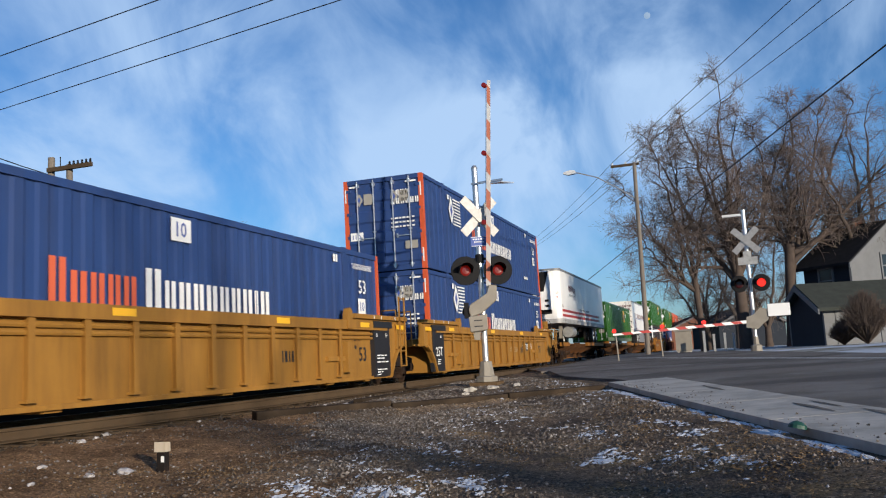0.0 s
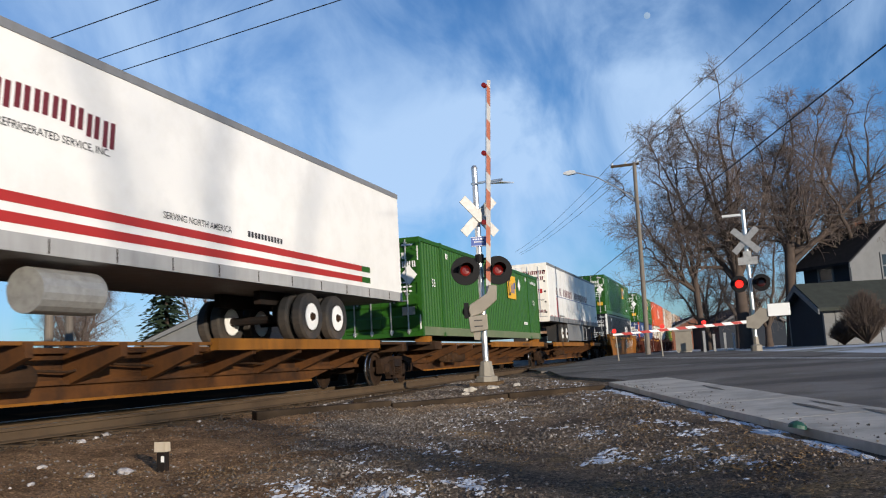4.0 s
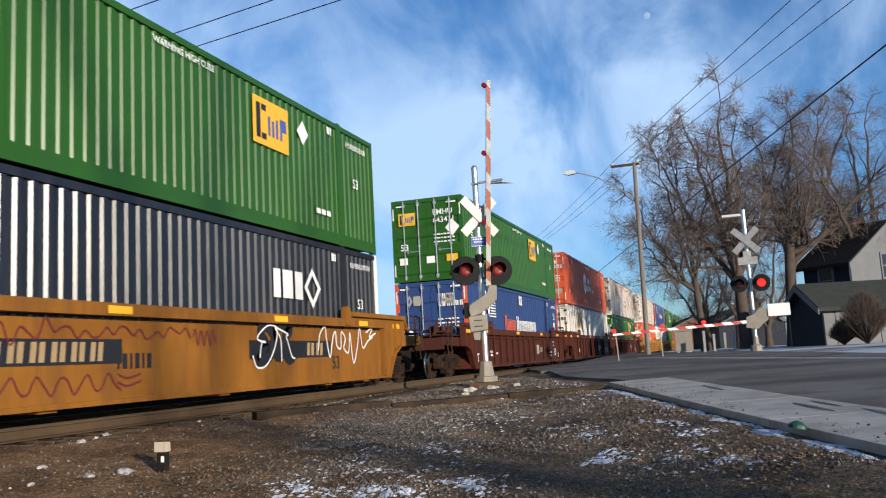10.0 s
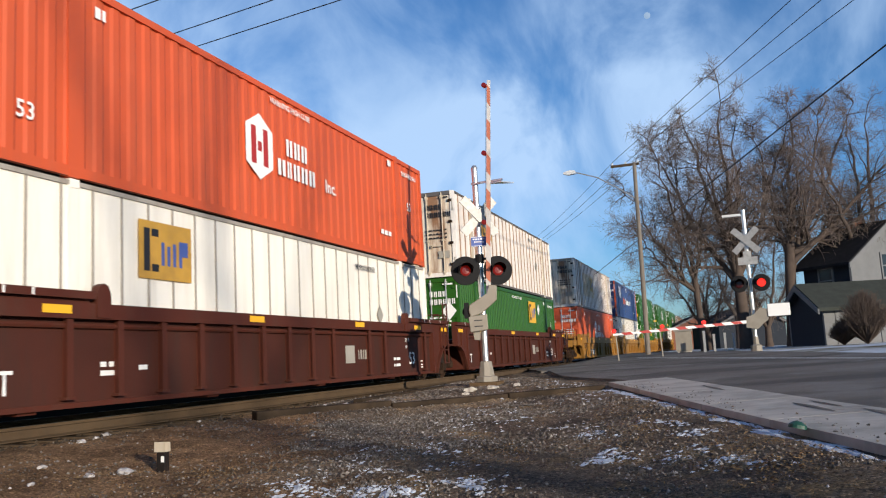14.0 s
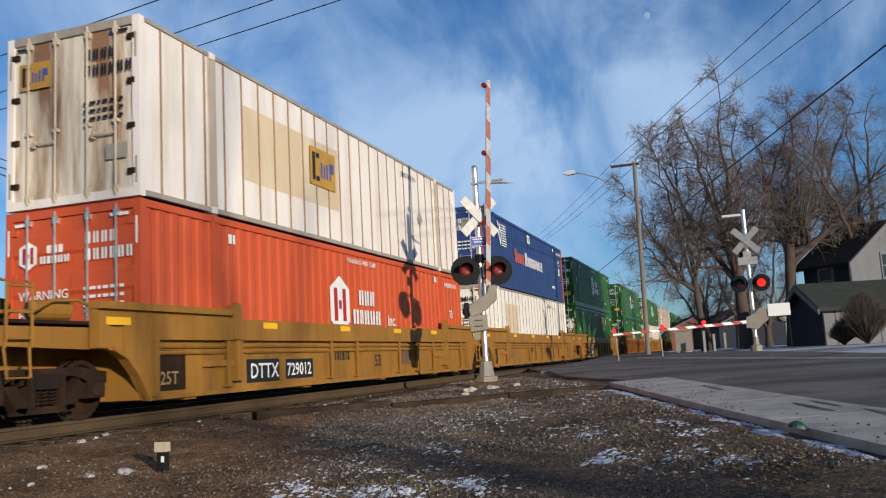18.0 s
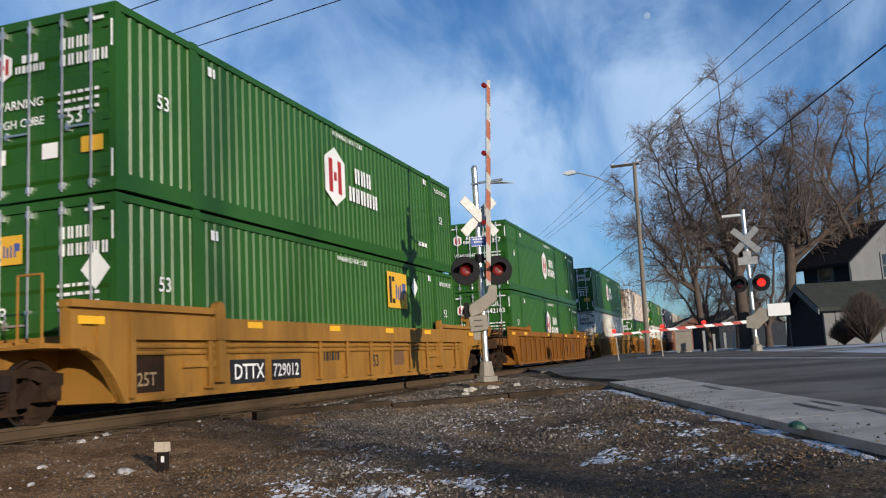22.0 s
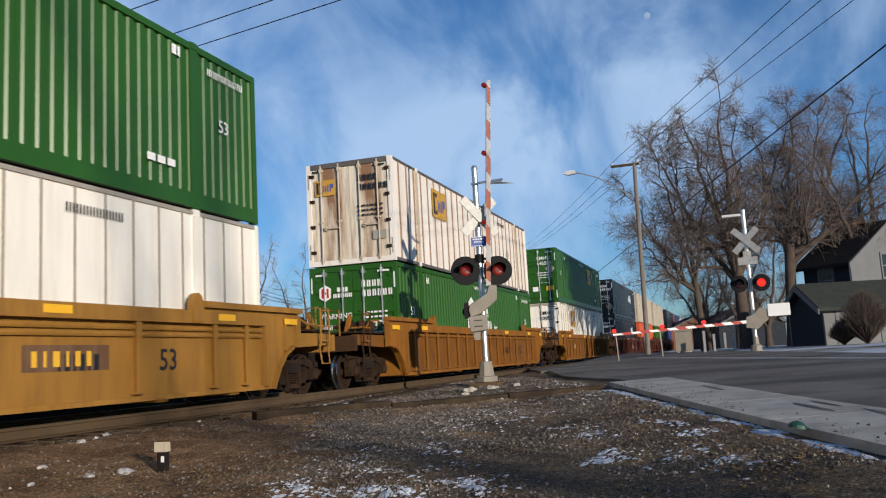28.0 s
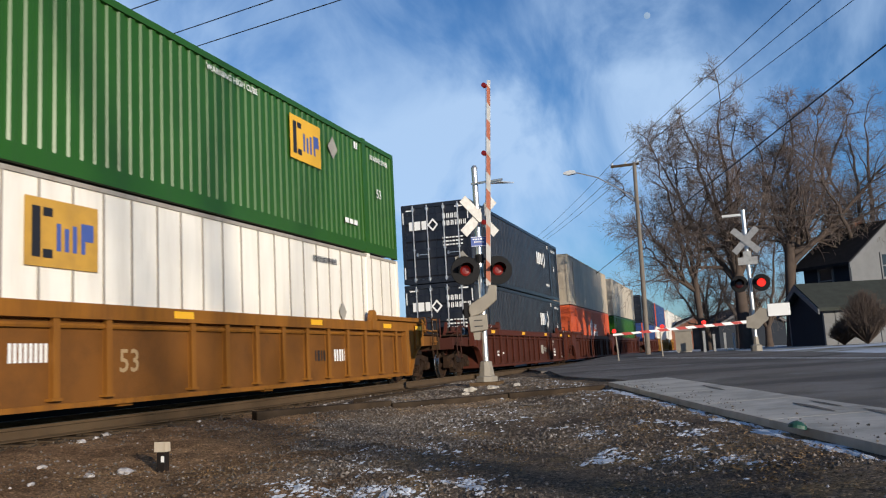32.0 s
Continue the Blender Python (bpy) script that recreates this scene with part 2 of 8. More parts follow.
    "needle": mat("dark_spruce_needles", (0.025, 0.05, 0.022), 0.8, var=0.3, scale=3, island=0.4, bump=0),
    "siding": mat("dark_blue_grey_siding", (0.02, 0.025, 0.034), 0.75, var=0.1, bump=0.05, spec=0.2),
    # white boards: tree shade is darkened into the base grey, patches are weathering
    "siding_white": mat("weathered_shaded_white_siding", (0.14, 0.145, 0.15), 0.7, var=0.1, dirt=(0.1, 0.1, 0.1), dirt_amt=0.5, bump=0.05),
    "shingle": mat("grey_roof_shingles", (0.022, 0.021, 0.022), 0.9, var=0.25, scale=3, bump=0.4, bump_scale=20, spec=0.06),
    "shingle_light": mat("mossy_grey_roof_shingles", (0.045, 0.05, 0.044), 0.9, var=0.2, scale=3, bump=0.4, bump_scale=20, spec=0.1),
    "glass": mat("dark_window_glass", (0.02, 0.025, 0.03), 0.08, 0.0, var=0.05, bump=0),
    "lens": mat("red_signal_lens", (0.1, 0.005, 0.004), 0.3, emit=(1.0, 0.03, 0.015), emit_power=0.1, bump=0),
    "lens_dim": mat("unlit_red_signal_lens", (0.035, 0.004, 0.004), 0.3, bump=0),
    "lens_lit": mat("lit_red_signal_lens", (0.3, 0.006, 0.004), 0.25, emit=(1.0, 0.03, 0.02), emit_power=1.6, bump=0),
    "rubbish": mat("crumpled_grey_plastic", (0.42, 0.4, 0.4), 0.5, var=0.3, scale=12, dirt=(0.12, 0.09, 0.06), dirt_amt=0.7, dirt_scale=18, bump=0.4),
    "plastic_green": mat("faded_green_plastic", (0.012, 0.06, 0.04), 0.5, var=0.15, bump=0.1),
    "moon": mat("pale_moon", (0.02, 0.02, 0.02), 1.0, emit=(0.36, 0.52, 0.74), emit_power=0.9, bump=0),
    "brick": mat("red_brown_brickwork", (0.2, 0.09, 0.06), 0.9, var=0.15, bump=0.2, spec=0.1),
}


def mixed(n, l, fac, a, b):
    """A colour between a and b; each a colour or a socket."""
    mx = n.new("ShaderNodeMix")
    mx.data_type = "RGBA"
    for k, v in ((6, a), (7, b)):
        if isinstance(v, tuple):
            mx.inputs[k].default_value = (*v, 1)
        else:
            l.new(v, mx.inputs[k])
    l.new(fac, mx.inputs[0])
    return mx.outputs[2]


def fuzzy(n, l, vec, scale, lo, hi, detail=6.0, rough=0.6, distort=0.0):
    """Noise stretched between two levels, 0 to 1."""
    t = n.new("ShaderNodeTexNoise")
    t.inputs["Scale"].default_value, t.inputs["Detail"].default_value = scale, detail
    t.inputs["Roughness"].default_value, t.inputs["Distortion"].default_value = rough, distort
    l.new(vec, t.inputs["Vector"])
    r = n.new("ShaderNodeMapRange")
    r.inputs["From Min"].default_value, r.inputs["From Max"].default_value = lo, hi
    l.new(t.outputs["Fac"], r.inputs["Value"])
    return r.outputs["Result"]


def soil_material():
    """Muddy ground: damp dark and dry brown patches, tan towards the track, litter-stained spots, gritty all over."""
    m = bpy.data.materials.new("muddy_gritty_soil")
    m.use_nodes = True
    n, l = m.node_tree.nodes, m.node_tree.links
    b = n["Principled BSDF"]
    b.inputs["Roughness"].default_value, b.inputs["Specular IOR Level"].default_value = 0.95, 0.05
    co = n.new("ShaderNodeTexCoord").outputs["Object"]
    col = mixed(n, l, fuzzy(n, l, co, 0.7, 0.4, 0.62, 8, 0.65), (0.1, 0.08, 0.065), (0.24, 0.175, 0.12))
    col = mixed(n, l, fuzzy(n, l, co, 1.1, 0.53, 0.66, 8, 0.7), col, (0.3, 0.2, 0.105))
    # dry tan soil on the side of the track
    sep = n.new("ShaderNodeSeparateXYZ")
    l.new(co, sep.inputs[0])
    a = n.new("ShaderNodeMath")
    a.operation = "MULTIPLY_ADD"
    a.inputs[1].default_value = -0.5
    l.new(sep.outputs["X"], a.inputs[0])
    l.new(sep.outputs["Y"], a.inputs[2])
    w = n.new("ShaderNodeMath")
    w.operation = "MULTIPLY_ADD"
    w.inputs[1].default_value = 3.0
    l.new(fuzzy(n, l, co, 0.8, 0.3, 0.7, 8, 0.65), w.inputs[0])
    l.new(a.outputs[0], w.inputs[2])
    r = n.new("ShaderNodeMapRange")
    r.inputs["From Min"].default_value, r.inputs["From Max"].default_value = 0.9, 2.1
    l.new(w.outputs[0], r.inputs["Value"])
    tan = mixed(n, l, fuzzy(n, l, co, 1.7, 0.42, 0.6, 8, 0.7), (0.17, 0.105, 0.06), (0.33, 0.205, 0.115))
    col = mixed(n, l, r.outputs["Result"], col, tan)
    # grit: cells of a centimetre or two, some dark, some pale
    v = n.new("ShaderNodeTexVoronoi")
    v.inputs["Scale"].default_value = 55.0
    l.new(co, v.inputs["Vector"])
    g = n.new("ShaderNodeValToRGB")
    g.color_ramp.elements[0].color, g.color_ramp.elements[1].color = (0.3, 0.3, 0.3, 1), (2.6, 2.5, 2.4, 1)
    g.color_ramp.elements[0].position = 0.1
    e = g.color_ramp.elements.new(0.75)
    e.color = (1.1, 1.1, 1.1, 1)
    l.new(v.outputs["Color"], g.inputs["Fac"])
    mu = n.new("ShaderNodeMix")
    mu.data_type, mu.blend_type = "RGBA", "MULTIPLY"
    mu.inputs[0].default_value = 0.85
    l.new(col, mu.inputs[6])
    l.new(g.outputs["Color"], mu.inputs[7])
    l.new(mu.outputs[2], b.inputs["Base Color"])
    bp = n.new("ShaderNodeBump")
    bp.inputs["Strength"].default_value, bp.inputs["Distance"].default_value = 1.0, 0.03
    ad = n.new("ShaderNodeMath")
    ad.operation = "MULTIPLY_ADD"
    ad.inputs[1].default_value = -0.5
    l.new(v.outputs["Distance"], ad.inputs[0])
    l.new(fuzzy(n, l, co, 9.0, 0.2, 0.8, 8, 0.7), ad.inputs[2])
    l.new(ad.outputs[0], bp.inputs["Height"])
    l.new(bp.outputs["Normal"], b.inputs["Normal"])
    return m


def stone_material(name, ramp):
    """Loose stones, each of its own grey or brown."""
    m = bpy.data.materials.new(name)
    m.use_nodes = True
    n, l = m.node_tree.nodes, m.node_tree.links
    b = n["Principled BSDF"]
    b.inputs["Roughness"].default_value, b.inputs["Specular IOR Level"].default_value = 0.8, 0.2
    g = n.new("ShaderNodeNewGeometry")
    rp = n.new("ShaderNodeValToRGB")
    rp.color_ramp.elements[0].color, rp.color_ramp.elements[1].color = (*ramp[0][1], 1), (*ramp[-1][1], 1)
    for p, c in ramp[1:-1]:
        rp.color_ramp.elements.new(p).color = (*c, 1)
    l.new(g.outputs["Random Per Island"], rp.inputs["Fac"])
    co = n.new("ShaderNodeTexCoord").outputs["Object"]
    dust = mixed(n, l, fuzzy(n, l, co, 30.0, 0.4, 0.75), rp.outputs["Color"], (0.1, 0.078, 0.06))
    l.new(dust, b.inputs["Base Color"])
    return m


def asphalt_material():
    """Worn pavement: grey with darker stretches across the street painted for tree shadows, paler patches, fine
    aggregate.
    """
    m = bpy.data.materials.new("worn_shade_streaked_asphalt")
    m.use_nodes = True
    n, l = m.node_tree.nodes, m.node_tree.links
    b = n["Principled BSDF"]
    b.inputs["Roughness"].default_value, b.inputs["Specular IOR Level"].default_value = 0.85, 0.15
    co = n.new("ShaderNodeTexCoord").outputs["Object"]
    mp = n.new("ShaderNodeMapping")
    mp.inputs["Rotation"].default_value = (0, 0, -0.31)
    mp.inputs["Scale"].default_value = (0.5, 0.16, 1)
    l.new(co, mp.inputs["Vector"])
    # long dark bands: shadows over the street, put into the colour
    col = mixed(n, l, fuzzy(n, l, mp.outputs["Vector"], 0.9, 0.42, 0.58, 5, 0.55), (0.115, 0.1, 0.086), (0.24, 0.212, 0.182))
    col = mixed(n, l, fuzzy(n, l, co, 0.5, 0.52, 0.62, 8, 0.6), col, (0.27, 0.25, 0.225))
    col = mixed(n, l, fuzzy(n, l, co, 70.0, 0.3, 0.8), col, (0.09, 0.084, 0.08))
    l.new(col, b.inputs["Base Color"])
    bp = n.new("ShaderNodeBump")
    bp.inputs["Strength"].default_value, bp.inputs["Distance"].default_value = 0.5, 0.02
    l.new(fuzzy(n, l, co, 90.0, 0.2, 0.8), bp.inputs["Height"])
    l.new(bp.outputs["Normal"], b.inputs["Normal"])
    return m


M["soil"] = soil_material()
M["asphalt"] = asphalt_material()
M["stone"] = stone_material("mixed_grey_gravel", ((0, (0.03, 0.026, 0.023)), (0.45, (0.11, 0.095, 0.082)), (0.75, (0.19, 0.165, 0.145)), (0.93, (0.28, 0.25, 0.23)), (1.0, (0.45, 0.43, 0.42))))


# ---- mesh helpers ----
def box(bm, x0, x1, y0, y1, z0, z1):
    v = [bm.verts.new(p) for p in ((x0, y0, z0), (x1, y0, z0), (x1, y1, z0), (x0, y1, z0), (x0, y0, z1), (x1, y0, z1), (x1, y1, z1), (x0, y1, z1))]
    for f in ((3, 2, 1, 0), (4, 5, 6, 7), (0, 1, 5, 4), (1, 2, 6, 5), (2, 3, 7, 6), (3, 0, 4, 7)):
        bm.faces.new([v[i] for i in f])
    return v


def prism(bm, pts, axis, a, b):
    """Extrudes a flat outline along an axis from a to b. pts: (x, z) for axis y, (y, z) for x, (x, y) for z."""
    def at(p, c):
        return {"y": (p[0], c, p[1]), "x": (c, p[0], p[1]), "z": (p[0], p[1], c)}[axis]
    lo, hi = [bm.verts.new(at(p, a)) for p in pts], [bm.verts.new(at(p, b)) for p in pts]
    bm.faces.new(lo)
    bm.faces.new(hi[::-1])
    k = len(pts)
    for i in range(k):
        bm.faces.new((lo[i], hi[i], hi[(i + 1) % k], lo[(i + 1) % k]))


def tube(bm, p, q, r0, r1=None, seg=8, caps=True):
    p, q = Vector(p), Vector(q)
    r1 = r0 if r1 is None else r1
    d = q - p
    if d.length < 1e-6:
        return
    u = d.orthogonal().normalized()
    w = d.cross(u).normalized()
    rings = []
    for c, r in ((p, r0), (q, r1)):
        rings.append([bm.verts.new(c + (u * math.cos(2 * math.pi * i / seg) + w * math.sin(2 * math.pi * i / seg)) * r) for i in range(seg)])
    for i in range(seg):
        bm.faces.new((rings[0][i], rings[0][(i + 1) % seg], rings[1][(i + 1) % seg], rings[1][i]))
    if caps:
        bm.faces.new(rings[0][::-1])
        bm.faces.new(rings[1])


def sweep(bm, pts, r, seg=6):
    """One continuous round bar along a line of points."""
    pts = [Vector(q) for q in pts]
    rings, u = [], None
    for i, c in enumerate(pts):
        d = (pts[min(i + 1, len(pts) - 1)] - pts[max(i - 1, 0)]).normalized()
        u = d.orthogonal().normalized() if u is None else (u - d * u.dot(d)).normalized()
        w = d.cross(u)
        rings.append([bm.verts.new(c + (u * math.cos(2 * math.pi * k / seg) + w * math.sin(2 * math.pi * k / seg)) * r) for k in range(seg)])
    for a, b in zip(rings, rings[1:]):
        for k in range(seg):
            bm.faces.new((a[k], a[(k + 1) % seg], b[(k + 1) % seg], b[k]))
    bm.faces.new(rings[0][::-1])
    bm.faces.new(rings[-1])


def lathe(bm, prof, origin, axis, seg=24, caps=True):
    """Turns a profile of (radius, distance along the axis) about the axis through origin."""
    o, ax = Vector(origin), Vector(axis).normalized()
    u = ax.orthogonal().normalized()
    w = ax.cross(u)
    rings = [[bm.verts.new(o + ax * h + (u * math.cos(2 * math.pi * i / seg) + w * math.sin(2 * math.pi * i / seg)) * max(r, 0.001)) for i in range(seg)] for r, h in prof]
    for a, b in zip(rings, rings[1:]):
        for i in range(seg):
            bm.faces.new((a[i], a[(i + 1) % seg], b[(i + 1) % seg], b[i]))
    if caps:
        bm.faces.new(rings[0][::-1])
        bm.faces.new(rings[-1])


MESHES = {}


def mesh_of(name, bm, material, smooth=False, fix=True):
    if fix:
        bmesh.ops.recalc_face_normals(bm, faces=bm.faces)
    me = bpy.data.meshes.new(name)
    bm.to_mesh(me)
    bm.free()
    if smooth:
        me.shade_smooth()
    me.materials.append(M[material] if isinstance(material, str) else material)
    return me


def part(name, bm, material, parent, label="", smooth=False, at=None):
    """Links a bmesh, or a finished mesh, as one mesh object under a thing or a part."""
    me = bm if isinstance(bm, bpy.types.Mesh) else mesh_of(name, bm, material, smooth)
    ob = new(name, me)
    ob.parent = parent
    if at is not None:
        ob.matrix_basis = at if isinstance(at, Matrix) else Matrix.Translation(at)
    return tagged(ob, label) if label else ob


def small_print(name, bm, material, parent, label=""):
    """Rows of bars too small to pick apart, as one part."""
    return tagged(part(name, bm, material, parent), label or "rows of plain small print bars", kind="stuff")


def pieces(name, bm, material, parent, label=""):
    """Links every face of a flat bmesh as a part of its own."""
    for f in bm.faces:
        me = bpy.data.meshes.new(name)
        me.from_pydata([v.co[:] for v in f.verts], [], [range(len(f.verts))])
        me.materials.append(M[material])
        part(name, me, material, parent, label)
    bm.free()


def cached(key, make, material, smooth=False):
    """A mesh built once and shared by alike parts."""
    k = (key, material)
    if k not in MESHES:
        bm = bmesh.new()
        make(bm)
        MESHES[k] = mesh_of(key[0] if isinstance(key, tuple) else key, bm, material, smooth)
    return MESHES[k]


def thing(name, at, label, category, group="", kind=""):
    ob = new(name)
    ob.matrix_basis = at if isinstance(at, Matrix) else Matrix.Translation(at)
    ob.empty_display_size = 0.2
    return tagged(ob, label, category, group, kind)


def mesh_thing(name, bm, material, label, category, group="", kind="", smooth=False, at=None):
    ob = new(name, mesh_of(name, bm, material, smooth))
    if at is not None:
        ob.matrix_basis = at
    return tagged(ob, label, category, group, kind)


FONT_MESH = {}


def letters(text, size, material):
    """Lettering as a flat mesh, in the x-z plane, facing -y, left end at the origin."""
    k = (text, size, material)
    if k not in FONT_MESH:
        cu = bpy.data.curves.new("lettering", "FONT")
        cu.body, cu.size, cu.offset, cu.resolution_u = text, size, size * 0.012, 2
        ob = new("lettering", cu)
        me = bpy.data.meshes.new_from_object(ob.evaluated_get(bpy.context.evaluated_depsgraph_get()))
        bpy.data.objects.remove(ob)
        me.transform(Matrix.Rotation(radians(90), 4, "X"))
        me.materials.clear()
        me.materials.append(M[material])
        FONT_MESH[k] = me
    return FONT_MESH[k]


def bars(bm, x, y, z, h, widths, gap, end=False, lean=0.0):
    """A row of plain upright bars that stands for a line of writing; on a side (facing -y), or on an end (facing -x)."""
    for w in widths:
        pts = ((x, z), (x + w, z), (x + w + lean * h, z + h), (x + lean * h, z + h))
        if end:
            bm.faces.new([bm.verts.new((y, -p[0], p[1])) for p in pts])
        else:
            bm.faces.new([bm.verts.new((p[0], y, p[1])) for p in pts])
        x += w + gap
    return x


def strokes(bm, x, y, z, h, widths, gap, end=False, lean=0.0):
    """As bars, but each letter's place holds two thin strokes."""
    for w in widths:
        if w > 0.09:
            bars(bm, x, y, z, h, (w * 0.4, w * 0.4), w * 0.2, end, lean)
        else:
            bars(bm, x, y, z, h, (w,), 0, end, lean)
        x += w + gap
    return x


def flat(bm, pts, y, end=False):
    """A flat outline of (u, z) on a side face, or on an end face."""
    if end:
        bm.faces.new([bm.verts.new((y, -p[0], p[1])) for p in pts])
    else:
        bm.faces.new([bm.verts.new((p[0], y, p[1])) for p in pts])


def ribbon(bm, pts, w, y):
    """A flat stroke of even width through a line of (u, z) points, smoothed."""
    p = [Vector(q) for q in pts]
    out = []
    for i in range(len(p) - 1):
        a, b, c, d = p[max(i - 1, 0)], p[i], p[i + 1], p[min(i + 2, len(p) - 1)]
        for k in range(5):
            t = k / 5
            out.append(0.5 * (2 * b + (c - a) * t + (2 * a - 5 * b + 4 * c - d) * t * t + (3 * b - a - 3 * c + d) * t ** 3))
    out.append(p[-1])
    rows = []
    for i, q in enumerate(out):
        d = out[min(i + 1, len(out) - 1)] - out[max(i - 1, 0)]
        n = Vector((-d.y, d.x)).normalized() * (w / 2) if d.length > 1e-6 else Vector((0, w / 2))
        rows.append([bm.verts.new((q.x + s * n.x, y, q.y + s * n.y)) for s in (-1, 1)])
    for a, b in zip(rows, rows[1:]):
        bm.faces.new((a[0], b[0], b[1], a[1]))


def rect(u0, u1, z0, z1):
    return ((u0, z0), (u1, z0), (u1, z1), (u0, z1))


# ---- the train's course ----
SPEED, RUN_END = 9.8794, 32.0


def run(t):
    """Metres that the train has gone at t seconds."""
    return SPEED * t - 0.00175 * ((t - 16) ** 2 - 256)


YN, YC = 8.25, 9.545          # near side of the load; the track's middle
S0 = 0.448                    # places along the train are counted from a mark this far from x = 0
MOVING, WHEELS = [], []
# ---- freight containers (local: x 0..16.15 from the end that faces the camera, y 0 near side..2.59, z 0..2.89) ----
CL, CW, CH = 16.15, 2.59, 2.89


def wave_side(bm, pitch, depth, x0, x1, z0, z1, y, sign, flat_share=0.34):
    """A sheet with upright trapezoid ribs."""
    pts, x = [], x0
    n = max(1, round((x1 - x0) / pitch))
    p = (x1 - x0) / n
    s = p * (0.5 - flat_share)
    for i in range(n):
        a = x0 + i * p
        pts += [(a, 0), (a + p * flat_share, 0), (a + p * flat_share + s, depth), (a + p - s, depth)]
    pts.append((x1, 0))
    lo = [bm.verts.new((px, y + sign * d, z0)) for px, d in pts]
    hi = [bm.verts.new((px, y + sign * d, z1)) for px, d in pts]
    for i in range(len(pts) - 1):
        bm.faces.new((lo[i], lo[i + 1], hi[i + 1], hi[i]))


def one_side_ribbed(pitch, depth, near):
    f = 0.5 - depth * 1.15 / pitch if depth > 0.025 else 0.34
    y, s = (0.03, 1) if near else (CW - 0.03, -1)

    def make(bm):
        wave_side(bm, pitch, depth, 0.14, 1.88, 0.14, CH - 0.1, y, s, f)
        wave_side(bm, pitch, depth, 2.08, CL - 2.08, 0.14, CH - 0.1, y, s, f)
        wave_side(bm, pitch, depth, CL - 1.88, CL - 0.14, 0.14, CH - 0.1, y, s, f)
    return make


def one_side_plain(near):
    def make(bm):
        y0, y1 = (0.03, 0.06) if near else (CW - 0.06, CW - 0.03)
        box(bm, 0.14, CL - 0.14, y0, y1, 0.08, CH - 0.05)
    return make


def logo_yellow_square(o, u, z, s, end=False, panel="decal_yellow"):
    """A yellow square with dark and blue letter-like blocks."""
    y = -0.005 if not end else -0.012
    bm = bmesh.new()
    flat(bm, rect(u, u + s, z, z + s * (0.68 if not end else 0.72)), y, end)
    part("logo_panel", bm, panel, o, "yellow square emblem panel" if panel == "decal_yellow" else "faded yellow emblem panel")
    k = 0.68 if not end else 0.72
    y -= 0.004
    bm = bmesh.new()
    flat(bm, rect(u + 0.09 * s, u + 0.2 * s, z + 0.13 * s * k, z + 0.87 * s * k), y, end)
    for a in (0.13, 0.74):
        flat(bm, rect(u + 0.23 * s, u + 0.36 * s, z + a * s * k, z + (a + 0.13) * s * k), y, end)
    part("logo_block", bm, "decal_black", o, "dark block of the emblem")
    bm = bmesh.new()
    for a, b, c, d in ((0.41, 0.47, 0.25, 0.66), (0.52, 0.58, 0.25, 0.6), (0.63, 0.69, 0.25, 0.66), (0.75, 0.81, 0.25, 0.72)):
        flat(bm, rect(u + a * s, u + b * s, z + c * s * k, z + d * s * k), y, end)
    flat(bm, rect(u + 0.81 * s, u + 0.93 * s, z + 0.45 * s * k, z + 0.72 * s * k), y, end)
    part("logo_block", bm, "decal_blue", o, "blue blocks of the emblem")


def logo_hexagon(o, u, z, s, red_on_white=True, end=False, words=True):
    """A white hexagon with a red mark, and two rows of white letter blocks beside it."""
    y = -0.005 if not end else -0.012
    bm = bmesh.new()
    flat(bm, ((u, z + 0.24 * s), (u + 0.42 * s, z), (u + 0.84 * s, z + 0.24 * s), (u + 0.84 * s, z + 0.86 * s), (u + 0.42 * s, z + 1.1 * s), (u, z + 0.86 * s)), y, end)
    part("logo_hexagon", bm, "decal_white", o, "white hexagon emblem")
    y -= 0.004
    bm = bmesh.new()
    for a, b, c, d in ((0.16, 0.31, 0.24, 0.86), (0.53, 0.68, 0.24, 0.86), (0.36, 0.48, 0.47, 0.63)):
        flat(bm, rect(u + a * s, u + b * s, z + c * s, z + d * s), y, end)
    part("logo_mark", bm, "decal_red", o, "red mark on the hexagon")
    if words:
        bm = bmesh.new()
        q = 0.3 * s
        strokes(bm, u + 1.3 * s, y, z + 0.58 * s, q, (0.21 * s, 0.2 * s, 0.2 * s), 0.07 * s, end)
        strokes(bm, u + 1.0 * s, y, z + 0.2 * s, q * 0.95, (0.25 * s, 0.15 * s, 0.22 * s, 0.22 * s, 0.22 * s), 0.07 * s, end)
        part("lettering", bm, "decal_white", o, "white block lettering")


